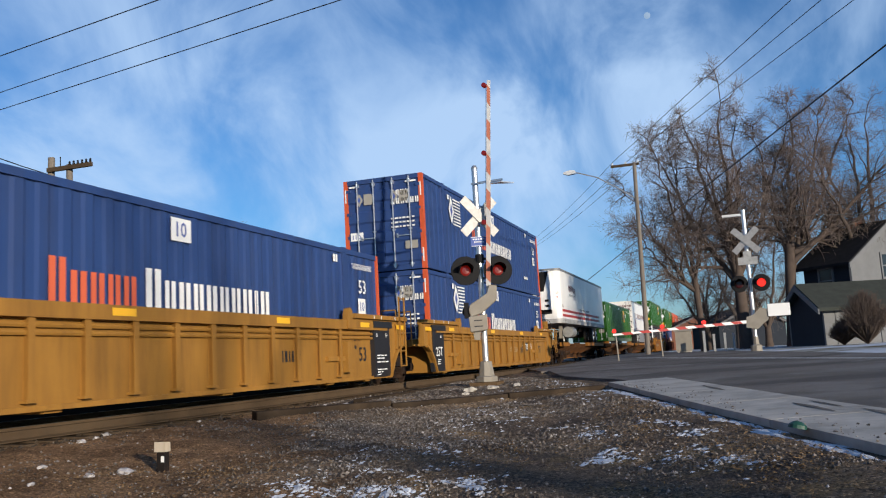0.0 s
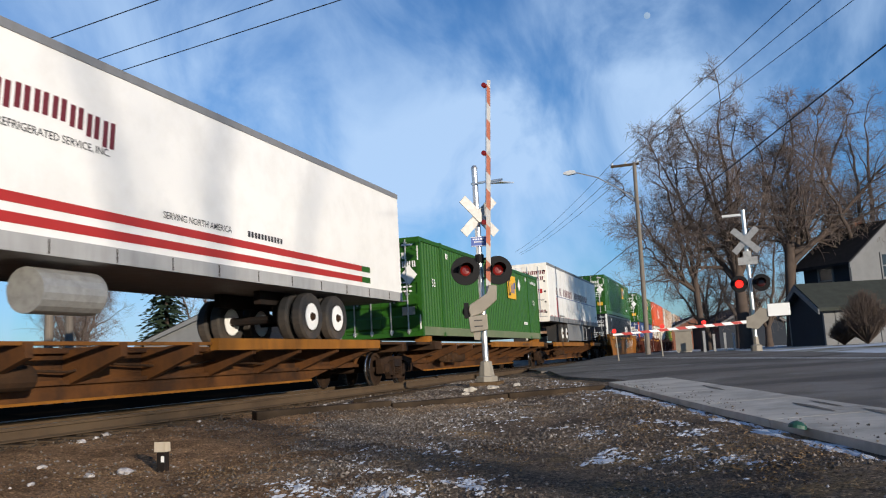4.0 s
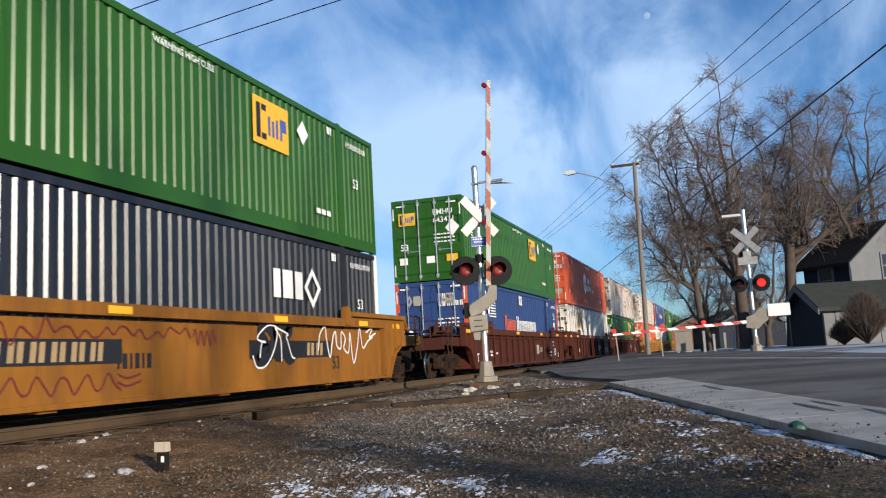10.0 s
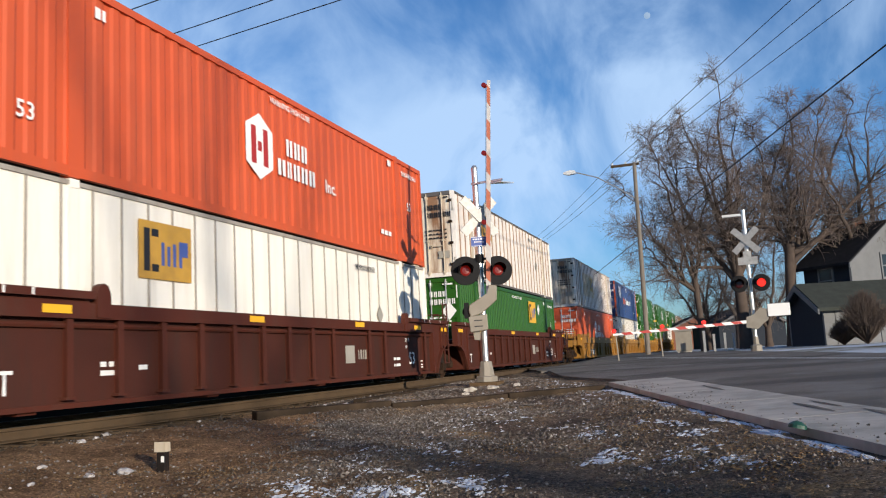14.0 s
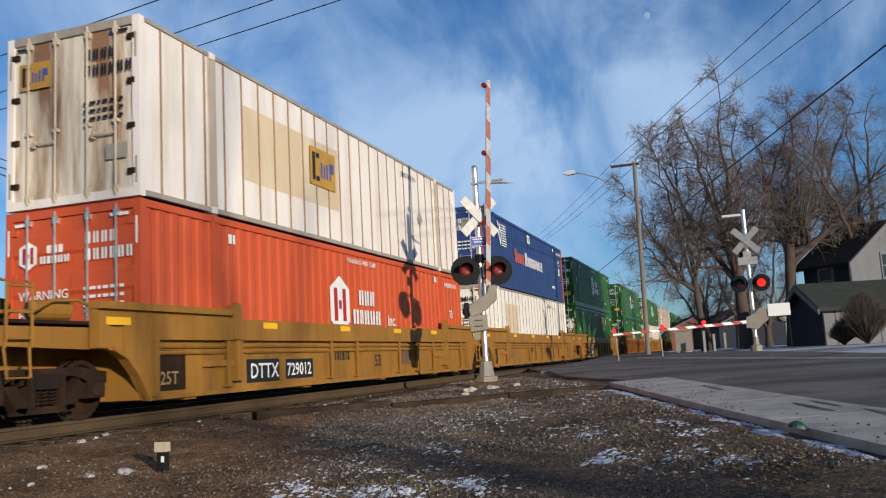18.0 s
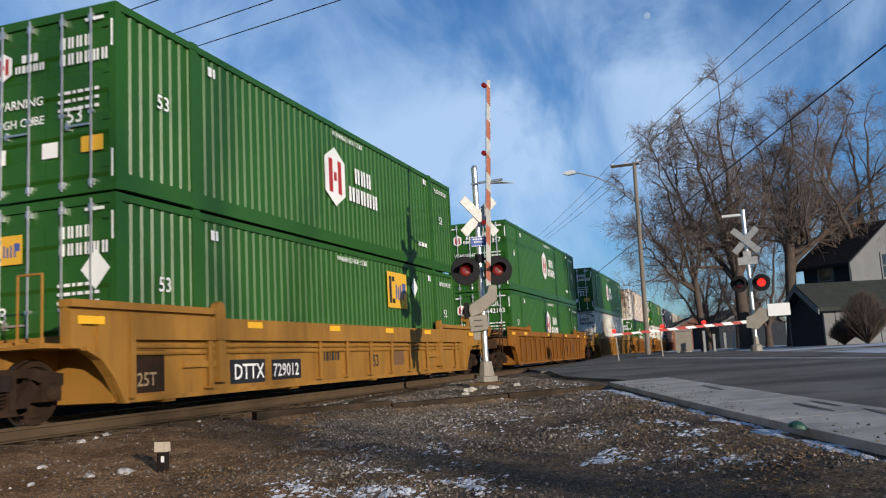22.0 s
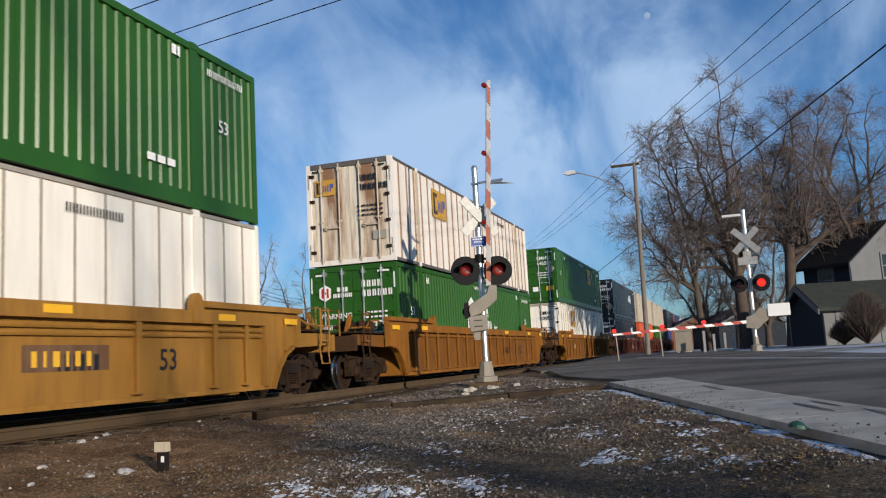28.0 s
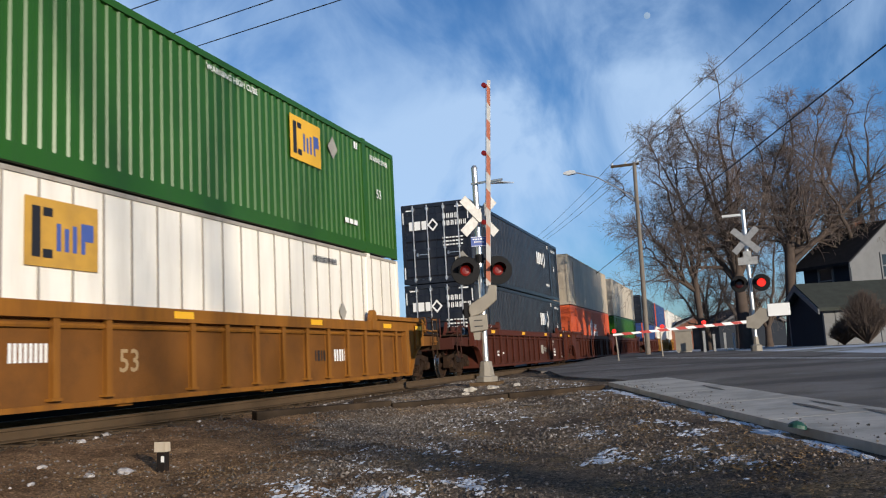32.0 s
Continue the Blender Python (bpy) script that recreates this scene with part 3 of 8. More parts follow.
def logo_diamond(o, u, z, s, end=False):
    """A white diamond with a tail of thin white stripes."""
    y = -0.005 if not end else -0.012
    bm = bmesh.new()
    flat(bm, ((u, z + s * 0.5), (u + s * 0.3, z), (u + s * 0.6, z + s * 0.5), (u + s * 0.3, z + s)), y, end)
    if not end:
        for i in range(9):
            a = z + s * (0.02 + i * 0.11)
            flat(bm, rect(u + s * (0.62 - abs(i - 4) * 0.04), u + s * 1.35, a, a + s * 0.05), y, end)
    else:
        flat(bm, ((u + 0.66 * s, z + 0.1 * s), (u + 1.25 * s, z + 0.1 * s), (u + 1.5 * s, z + 0.5 * s), (u + 1.25 * s, z + 0.9 * s), (u + 0.66 * s, z + 0.9 * s)), y, end)
    part("logo_diamond", bm, "decal_white" if not end else "decal_grey", o, "white diamond emblem with striped tail")
    bm = bmesh.new()
    flat(bm, ((u + s * 0.17, z + s * 0.5), (u + s * 0.3, z + 0.25 * s), (u + s * 0.43, z + s * 0.5), (u + s * 0.3, z + 0.75 * s)), y - 0.004, end)
    part("logo_mark", bm, "decal_blue", o)


def wordmark_two_tone(o, u, z):
    """A long wordmark: five orange-red blocks, the first one taller, then ten white ones."""
    bm = bmesh.new()
    x = strokes(bm, u, -0.006, z, 0.6, (0.3,), 0.09)
    x = strokes(bm, x, -0.006, z, 0.44, (0.3, 0.27, 0.25, 0.27), 0.08)
    pieces("wordmark", bm, "decal_orange", o, "orange-red block lettering")
    bm = bmesh.new()
    x = strokes(bm, x + 0.14, -0.006, z, 0.6, (0.36,), 0.1)
    strokes(bm, x, -0.006, z, 0.44, (0.27, 0.3, 0.27, 0.3, 0.27, 0.28, 0.3, 0.12, 0.3), 0.095)
    pieces("wordmark", bm, "decal_white", o, "white block lettering")


def wordmark_small(o, u, z, s, end=False):
    """A short white wordmark that ends in a small diamond ring."""
    y = -0.005 if not end else -0.012
    bm = bmesh.new()
    x = bars(bm, u, y, z, 0.42 * s, (0.2 * s, 0.3 * s, 0.24 * s), 0.07 * s, end)
    c, m = x + 0.26 * s, z + 0.2 * s
    for a, b in (((0, 0.32), (0.28, 0)), ((0.28, 0), (0, -0.32)), ((0, -0.32), (-0.28, 0)), ((-0.28, 0), (0, 0.32))):
        k = 0.62
        flat(bm, ((c + a[0] * s, m + a[1] * s), (c + b[0] * s, m + b[1] * s), (c + b[0] * s * k, m + b[1] * s * k), (c + a[0] * s * k, m + a[1] * s * k)), y, end)
    pieces("wordmark", bm, "decal_white", o, "white block lettering with a ring")


BODY = {"green": "green", "blue": "blue", "black": "black", "orange": "orange", "white": "white", "white_rusty": "white_rusty", "tan": "tan"}
WORDS = {"green": "green", "blue": "blue", "black": "near-black", "orange": "orange-red", "white": "white", "white_rusty": "rust-stained white", "tan": "weathered tan"}


def container(S, z, colour, marks="", detail=2, where="", missing_words=False):
    """One 53-foot container. detail 2: passes close by; 1: only ever seen far off."""
    posted = colour in ("white", "white_rusty", "tan")
    label = "%s %s steel freight container %s" % (WORDS[colour], "smooth-sided" if posted else "ribbed", where)
    o = thing("freight_container", (S + S0, YN, z), label.strip(), "container", "containers on the train")
    MOVING.append(o)
    c = BODY[colour]
    dark = c
    if posted:
        part("side_panel", cached(("side_panel", "p", 1), one_side_plain(True), c), c, o)
        part("side_panel", cached(("side_panel", "p", 0), one_side_plain(False), c), c, o)
        half = 0.035 if colour == "white_rusty" and "stain" not in marks else 0.015
        post = cached(("side_post", half), lambda bm: box(bm, -half, half, 0.006, 0.03, 0.1, CH - 0.07), "brown_post" if colour == "white_rusty" else "grey_post")
        if detail == 2:
            for i in range(26):
                part("side_post", post, c, o, at=(0.55 + i * 0.602, 0, 0))
    else:
        pitch, depth = {"green": (0.255, 0.03), "blue": (0.42, 0.02), "black": (0.26, 0.036), "orange": (0.36, 0.022)}[colour]
        part("side_panel", cached(("side_panel", pitch, 1), one_side_ribbed(pitch, depth, True), c), c, o)
        part("side_panel", cached(("side_panel", pitch, 0), one_side_ribbed(pitch, depth, False), c), c, o)
    part("roof", cached("roof", lambda bm: box(bm, 0.1, CL - 0.1, 0.05, CW - 0.05, CH - 0.06, CH - 0.02), c), c, o)
    part("floor", cached("floor", lambda bm: box(bm, 0.1, CL - 0.1, 0.07, CW - 0.07, 0.08, 0.14), "iron_dark"), "iron_dark", o)
    edge_m = ("grey_post" if "stain" in marks else "dark_rail") if c == "white_rusty" else ("grey_post" if c == "white" else c)

    def rail_mesh(z0, z1):
        return lambda bm: box(bm, 0.13, CL - 0.13, 0.0, 0.075, z0, z1)
    for y in (0.0, CW - 0.075):
        part("top_rail", cached(("top_rail", posted), rail_mesh(CH - (0.07 if posted else 0.12), CH - 0.005), edge_m), c, o, at=(0, y, 0))
        part("bottom_rail", cached(("bottom_rail", posted), rail_mesh(0.015, 0.1 if posted else (0.16 if not c == "green" else 0.27)), edge_m if c == "white_rusty" else ("dusty_green" if "dusty" in marks else c)), c, o, at=(0, y, 0))
    post_m = "orange" if (colour == "blue") else ("decal_white" if colour == "black" and "light_post" in marks else c)
    corner = cached("corner_post", lambda bm: box(bm, 0.0, 0.13, 0.0, 0.13, 0.0, CH), post_m)
    inner = cached("lifting_post", lambda bm: box(bm, -0.11, 0.11, 0.003, 0.05, 0.0, CH - 0.01), "tan" if c == "white_rusty" else c)
    cast = cached("corner_casting", lambda bm: box(bm, 0, 0.18, -0.008, 0.16, 0, 0.12), c)
    for x in (0.0, CL - 0.13):
        for y in (0.0, CW - 0.13):
            part("corner_post", corner, c, o, "red corner post" if colour == "blue" else "", at=(x, y, 0))
    for x in (1.98, CL - 1.98):
        part("lifting_post", inner, c, o, at=(x, 0, 0))
        for zz in (-0.002, CH - 0.1):
            part("corner_casting", cast, c, o, at=(x - 0.09, 0, zz))
    part("front_wall", cached("front_wall", lambda bm: box(bm, CL - 0.09, CL - 0.03, 0.12, CW - 0.12, 0.1, CH - 0.1), c), c, o)
    # the door end
    head = cached("door_header", lambda bm: box(bm, 0.0, 0.12, 0.13, CW - 0.13, CH - 0.14, CH), edge_m)
    sill = cached("door_sill", lambda bm: box(bm, 0.0, 0.12, 0.13, CW - 0.13, 0.0, 0.14), c)
    part("door_header", head, c, o)
    part("door_sill", sill, c, o)

    def leaf(bm):
        prof = [(0.075, 0.15), (0.04, 0.15)]
        if not posted:
            for a in (0.22, 0.86, 1.5, 2.14):
                prof += [(0.04, a), (0.005, a + 0.06), (0.005, a + 0.34), (0.04, a + 0.4)]
        prism(bm, prof + [(0.04, CH - 0.15), (0.075, CH - 0.15)], "y", 0.0, 1.155)
    for y in (0.135, CW - 0.135 - 1.155):
        d = part("door", cached(("door", posted), leaf, "white_dirty" if c == "white_rusty" else c), c, o, at=(0, y, 0))
        if detail == 2:
            bar_m = "galv" if not posted else "tan"
            rod = cached("lock_rod", lambda bm: (tube(bm, (-0.02, 0, 0.06), (-0.02, 0, CH - 0.05), 0.021, seg=6), box(bm, -0.03, 0.045, -0.045, 0.045, 0.1, 0.2), box(bm, -0.03, 0.045, -0.045, 0.045, CH - 0.24, CH - 0.13), box(bm, -0.035, 0.04, -0.05, 0.05, 1.2, 1.25)), bar_m)
            handle = cached("door_handle", lambda bm: (box(bm, -0.05, -0.028, -0.02, 0.42, 1.02, 1.05), box(bm, -0.05, 0.045, 0.36, 0.4, 0.98, 1.1)), bar_m)
            for yy in (0.3, 0.84):
                part("lock_rod", rod, c, d, "bright steel lock rod" if not posted else "", at=(0, yy, 0))
            part("door_handle", handle, c, d, at=(0, 0.34, 0))
            hinge = cached("hinge", lambda bm: box(bm, -0.012, 0.06, -0.07, 0.07, 0, 0.09), c if not posted else "iron")
            for k in range(4):
                part("hinge", hinge, c, d, at=(0, 0.02 if y < 1 else 1.13, 0.35 + k * 0.72))
    if detail < 2:
        if "yellow" in marks:
            logo_yellow_square(o, 10.33, 1.62, 1.4)
        if "hub" in marks:
            logo_hexagon(o, 6.9, 0.9, 1.27)
        return o
    # markings
    ink = "decal_black" if posted else "decal_white"
    bm = bmesh.new()
    bars(bm, *((14.55, -0.004, CH - 0.44) if not posted else (11.2, -0.004, CH - 0.44)), 0.13, [0.03] * 18, 0.035)
    number = [w[3:] for w in marks.split() if w.startswith("no:")]
    if number:
        for z, w in zip((CH - 0.62, CH - 0.9), number[0].split("/")):
            part("lettering", letters(w, 0.27, ink), "", o, at=pose(-0.014, 1.06, z, rz=-90))
    else:
        strokes(bm, -1.02, -0.012, CH - 0.62, 0.18, [0.105] * 4, 0.05, True)
        strokes(bm, -1.02, -0.012, CH - 0.88, 0.18, [0.105] * 6, 0.05, True)
    for k in range(3):
        bars(bm, -1.05, -0.012, 1.55 - k * 0.13, 0.05, [0.08, 0.12, 0.06, 0.1, 0.14, 0.08], 0.035, True)
    flat(bm, rect(-0.55, -0.2, CH - 0.24, CH - 0.19), -0.012, True)
    flat(bm, rect(-2.4, -2.1, CH - 0.24, CH - 0.19), -0.012, True)
    small_print("markings", bm, ink, o, "rows of plain marking bars")
    bm = bmesh.new()
    flat(bm, rect(-0.62, -0.22, 0.62, 0.86), -0.014, True)
    part("placard", bm, "decal_yellow" if "plac_y" in marks else "decal_grey", o)
    strip = cached("reflective_strip", lambda bm: flat(bm, rect(-0.02, 0.02, 0.0, 0.42), -0.014, True), "decal_white" if not posted else "decal_grey")
    for y in (0.065, CW - 0.065):
        for zz in (0.2, 2.2):
            part("reflective_strip", strip, "", o, at=(0.01, y, zz))
    if "plac_y" in marks:
        for y in (1.35, 2.35):
            bm = bmesh.new()
            flat(bm, rect(-y, 0.3 - y, 0.6, 0.84), -0.014, True)
            part("placard", bm, "decal_white", o, "white placard")
    if not posted:
        t = letters("53", 0.33 if colour != "blue" else 0.46, "decal_white")
        part("lettering", t, "", o, at=(14.87, -0.006, 1.5 if colour != "blue" else 1.88))
        if colour != "blue":
            part("lettering", t, "", o, at=(0.95, -0.006, 1.48 if colour != "orange" else 0.62))
        if colour in ("green", "orange"):
            w = letters("WARNING HIGH CUBE", 0.165, "decal_white")
            part("lettering", w, "", o, at=(7.35, -0.006, CH - 0.32))
            we = letters("53", 0.32, "decal_white")
            if "hub" in marks:
                part("lettering", letters("WARNING", 0.2, "decal_white"), "", o, at=pose(-0.014, 2.3, 1.46, rz=-90))
                part("lettering", letters("HIGH CUBE", 0.19, "decal_white"), "", o, at=pose(-0.014, 2.3, 1.16, rz=-90))
            part("lettering", we, "", o, at=pose(-0.014, 2.3 if "yellow" in marks else 0.9, 1.1, rz=-90))
        bm = bmesh.new()
        bars(bm, 2.38, -0.006, CH - 0.44, 0.17, (0.12, 0.07), 0.03)
        bars(bm, 13.55, -0.006, CH - 0.36, 0.17, (0.12, 0.07), 0.03)
        bars(bm, 12.9, -0.006, 0.6, 0.12, (0.2, 0.2, 0.2), 0.05)
        small_print("markings", bm, "decal_white", o)
    if "yellow" in marks:
        if not posted:
            logo_yellow_square(o, 10.33, 1.62, 1.4)
        elif "stain" in marks:
            logo_yellow_square(o, 5.65, 1.22, 1.25, False, "faded_yellow")
        else:
            logo_yellow_square(o, 3.3, 1.66, 1.32, False, "faded_yellow")
        logo_yellow_square(o, -2.33, CH - 0.92, 0.62, True, "faded_yellow" if posted else "decal_yellow")
        bm = bmesh.new()
        if not posted:
            flat(bm, ((12.1, 2.26), (12.36, 2.53), (12.62, 2.26), (12.36, 1.99)), -0.006)
            flat(bm, ((-0.62, 1.78), (-0.36, 2.08), (-0.1, 1.78), (-0.36, 1.48)), -0.014, True)
        else:
            flat(bm, ((12.38, 1.4), (12.58, 1.64), (12.78, 1.4), (12.58, 1.16)), -0.006)
        pieces("placard", bm, "decal_white" if "diamond_w" in marks else "decal_grey", o, "diamond-shaped placard holder")
    if "hub" in marks:
        logo_hexagon(o, 6.9 if colour == "green" and "low" not in marks else 6.4, 0.9, 1.27 if colour == "green" else 1.2)
        logo_hexagon(o, -2.3, CH - 0.95, 0.42, True, True, True)
        if "inc" in marks:
            part("lettering", letters("Inc.", 0.42, "decal_white"), "", o, at=(9.7, -0.008, 1.14))
    if "pacer" in marks:
        wordmark_two_tone(o, 5.1, 1.22)
        logo_diamond(o, 2.47, 1.66, 0.95)
        logo_diamond(o, -1.05, CH - 0.85, 0.42, True)
        logo_diamond(o, -2.2, CH - 0.85, 0.42, True)
        bm = bmesh.new()
        flat(bm, rect(7.67, 8.2, 2.32, 2.7), -0.006)
        part("placard", bm, "decal_white", o)
        bm = bmesh.new()
        flat(bm, rect(14.83, 15.25, 1.38, 1.75), -0.006)
        part("placard", bm, "decal_white", o)
        bm = bmesh.new()
        flat(bm, rect(-2.4, -1.98, 1.0, 1.25), -0.014, True)
        part("placard", bm, "decal_white", o)
        t = letters("10", 0.34, "decal_blue")
        part("lettering", t, "", o, at=(7.74, -0.011, 2.4))
        part("lettering", letters("110", 0.2, "decal_blue"), "", o, at=pose(-0.019, 2.37, 1.05, rz=-90))
        part("lettering", letters("10", 0.3, "decal_blue"), "", o, at=(14.88, -0.011, 1.46))
    if "umax" in marks:
        wordmark_small(o, 10.95, 1.58, 1.35)
        wordmark_small(o, -2.3, CH - 0.95, 0.75, True)
        bm = bmesh.new()
        flat(bm, ((-0.6, 0.75), (-0.34, 1.06), (-0.08, 0.75), (-0.34, 0.44)), -0.014, True)
        part("placard", bm, "decal_grey", o, "grey diamond-shaped placard")
    if "stain" in marks:
        bm = bmesh.new()
        flat(bm, rect(3.12, 5.06, 0.3, 2.3) if colour == "white" else rect(3.0, 7.12, 0.8, 2.25), 0.0265)
        part("patch", bm, "patch_tan", o, "tan discoloured repair patch")
    return o
# ---- rail trucks and cars (local: x from the container's end, y from the track's middle, z from the rail top) ----
def wheel_prof(bm):
    for s in (-1, 1):
        prof = [(0.12, 0.69), (0.12, 0.70), (0.3, 0.715), (0.35, 0.69), (0.455, 0.685), (0.455, 0.715), (0.423, 0.735), (0.418, 0.825), (0.35, 0.83), (0.33, 0.77), (0.14, 0.785), (0.12, 0.84)]
        lathe(bm, [(r, h) for r, h in prof], (0, 0, 0), (0, s, 0), 28)
    tube(bm, (0, -1.12, 0), (0, 1.12, 0), 0.085, seg=10)


def tread_prof(bm):
    for s in (-1, 1):
        lathe(bm, [(0.419, 0.74), (0.4245, 0.745), (0.4225, 0.822), (0.416, 0.826)], (0, 0, 0), (0, s, 0), 32, False)
        lathe(bm, [(0.425, 0.68), (0.458, 0.684), (0.458, 0.716), (0.43, 0.73)], (0, 0, 0), (0, s, 0), 32, False)


def side_frame(bm, side):
    # cast side frame with its two windows, springs left open in the middle
    for s in (side,):
        y0, y1 = (0.93 * s, 1.07 * s)
        prism(bm, ((-1.12, 0.5), (-1.12, 0.66), (-0.6, 0.73), (0.6, 0.73), (1.12, 0.66), (1.12, 0.5), (0.66, 0.52), (0.5, 0.62), (-0.5, 0.62), (-0.66, 0.52)), "y", y0, y1)
        prism(bm, ((-0.72, 0.54), (-0.58, 0.6), (-0.3, 0.28), (-0.36, 0.16), (-0.5, 0.2)), "y", y0, y1)
        prism(bm, ((0.72, 0.54), (0.58, 0.6), (0.3, 0.28), (0.36, 0.16), (0.5, 0.2)), "y", y0, y1)
        box(bm, -0.5, 0.5, min(y0, y1), max(y0, y1), 0.15, 0.24)
        for x in (-0.26, 0.26):
            box(bm, x - 0.045, x + 0.045, min(y0, y1) - 0.02, max(y0, y1) + 0.02, 0.22, 0.64)
        for x in (-0.89, 0.89):
            box(bm, x - 0.16, x + 0.16, 0.9 * s if s > 0 else -1.1, 1.1 if s > 0 else -0.9, 0.3, 0.56)


def coil(bm):
    """One coil spring, standing at the origin."""
    sweep(bm, [(0.055 * math.cos(k * 0.9), 0.055 * math.sin(k * 0.9), 0.005 + 0.28 * k / 42) for k in range(43)], 0.013, 4)


def bearing_cap(bm):
    lathe(bm, [(0.12, 0.0), (0.125, 0.03), (0.1, 0.07), (0.06, 0.075), (0.05, 0.09)], (0, 0, 0), (0, -1, 0), 14)


def truck(parent, x, spin=True):
    b = part("truck_bolster", cached("truck_bolster", lambda bm: (box(bm, -0.24, 0.24, -1.1, 1.1, 0.46, 0.66), tube(bm, (0, 0, 0.6), (0, 0, 0.8), 0.25, seg=12), box(bm, -0.7, 0.7, -0.12, 0.12, 0.35, 0.45)), "iron_dark"), "", parent, at=(x, 0, 0))
    for s in (-1, 1):
        part("side_frame", cached(("side_frame", s), lambda bm, s=s: side_frame(bm, s), "iron"), "", b, "dusty cast side frame")
    for s in (-1, 1):
        for dx in (-0.135, 0.0, 0.135):
            part("spring", cached("spring", coil, "iron"), "", b, at=(dx, s * 1.02, 0.25))
        for dx in (-0.89, 0.89):
            part("bearing_cap", cached("bearing_cap", bearing_cap, "iron"), "", b, at=Matrix.Translation((dx, s * 1.09, 0.42)) @ pose(0, 0, 0, rz=0 if s < 0 else 180))
    for dx in (-0.89, 0.89):
        w = part("wheelset", wheelset_mesh(), "", b, "steel wheels with bright treads", at=(dx, 0, 0.42))
        if spin:
            WHEELS.append(w)
    return b


def wheelset_mesh():
    if "wheelset" not in MESHES:
        bm = bmesh.new()
        wheel_prof(bm)
        n0 = len(bm.faces)
        tread_prof(bm)
        me = mesh_of("wheelset", bm, "iron", False)
        me.materials.append(M["tread"])
        for i, p in enumerate(me.polygons):
            p.material_index = 1 if i >= n0 else 0
        MESHES["wheelset"] = me
    return MESHES["wheelset"]


WELL_OUT = 1.45


def end_cheek(bm, s, zt):
    """The side plate over the truck, arched underneath; s: which side."""
    y0, y1 = (WELL_OUT - 0.1) * s, WELL_OUT * s
    prism(bm, ((0.05, 0.2), (0.05, zt), (-1.15, zt), (-1.15, 0.97), (-0.86, 0.95), (-0.58, 0.82), (-0.34, 0.58), (-0.14, 0.3), (-0.06, 0.2)), "y", min(y0, y1), max(y0, y1))


def hand_brake(parent, x, y, z, mtl, turn=0):
    at = Matrix.Translation((x, y, z)) @ pose(0, 0, 0, rz=turn)
    b = part("brake_wheel", cached("brake_wheel", lambda bm: (lathe(bm, [(0.25, -0.015), (0.275, -0.015), (0.275, 0.015), (0.25, 0.015), (0.25, -0.015)], (0, 0, 0), (1, 0, 0), 18, False), box(bm, -0.012, 0.012, -0.25, 0.25, -0.02, 0.02), box(bm, -0.012, 0.012, -0.02, 0.02, -0.25, 0.25), tube(bm, (-0.03, 0, 0), (0.15, 0, 0), 0.035)), "iron_dark"), "", parent, at=at)
    part("brake_housing", cached("brake_housing", lambda bm: (box(bm, 0.1, 0.22, -0.12, 0.14, -0.2, 0.16), tube(bm, (0.08, 0.0, 0.03), (0.28, 0.0, 0.03), 0.13, seg=16), tube(bm, (0.1, -0.16, -0.1), (0.24, -0.16, -0.1), 0.08, seg=12), tube(bm, (0.28, 0.0, 0.03), (0.31, 0.0, 0.03), 0.06, seg=12), box(bm, 0.12, 0.2, -0.05, 0.05, -1.0, -0.2)), mtl), "", parent, at=at)
    return b


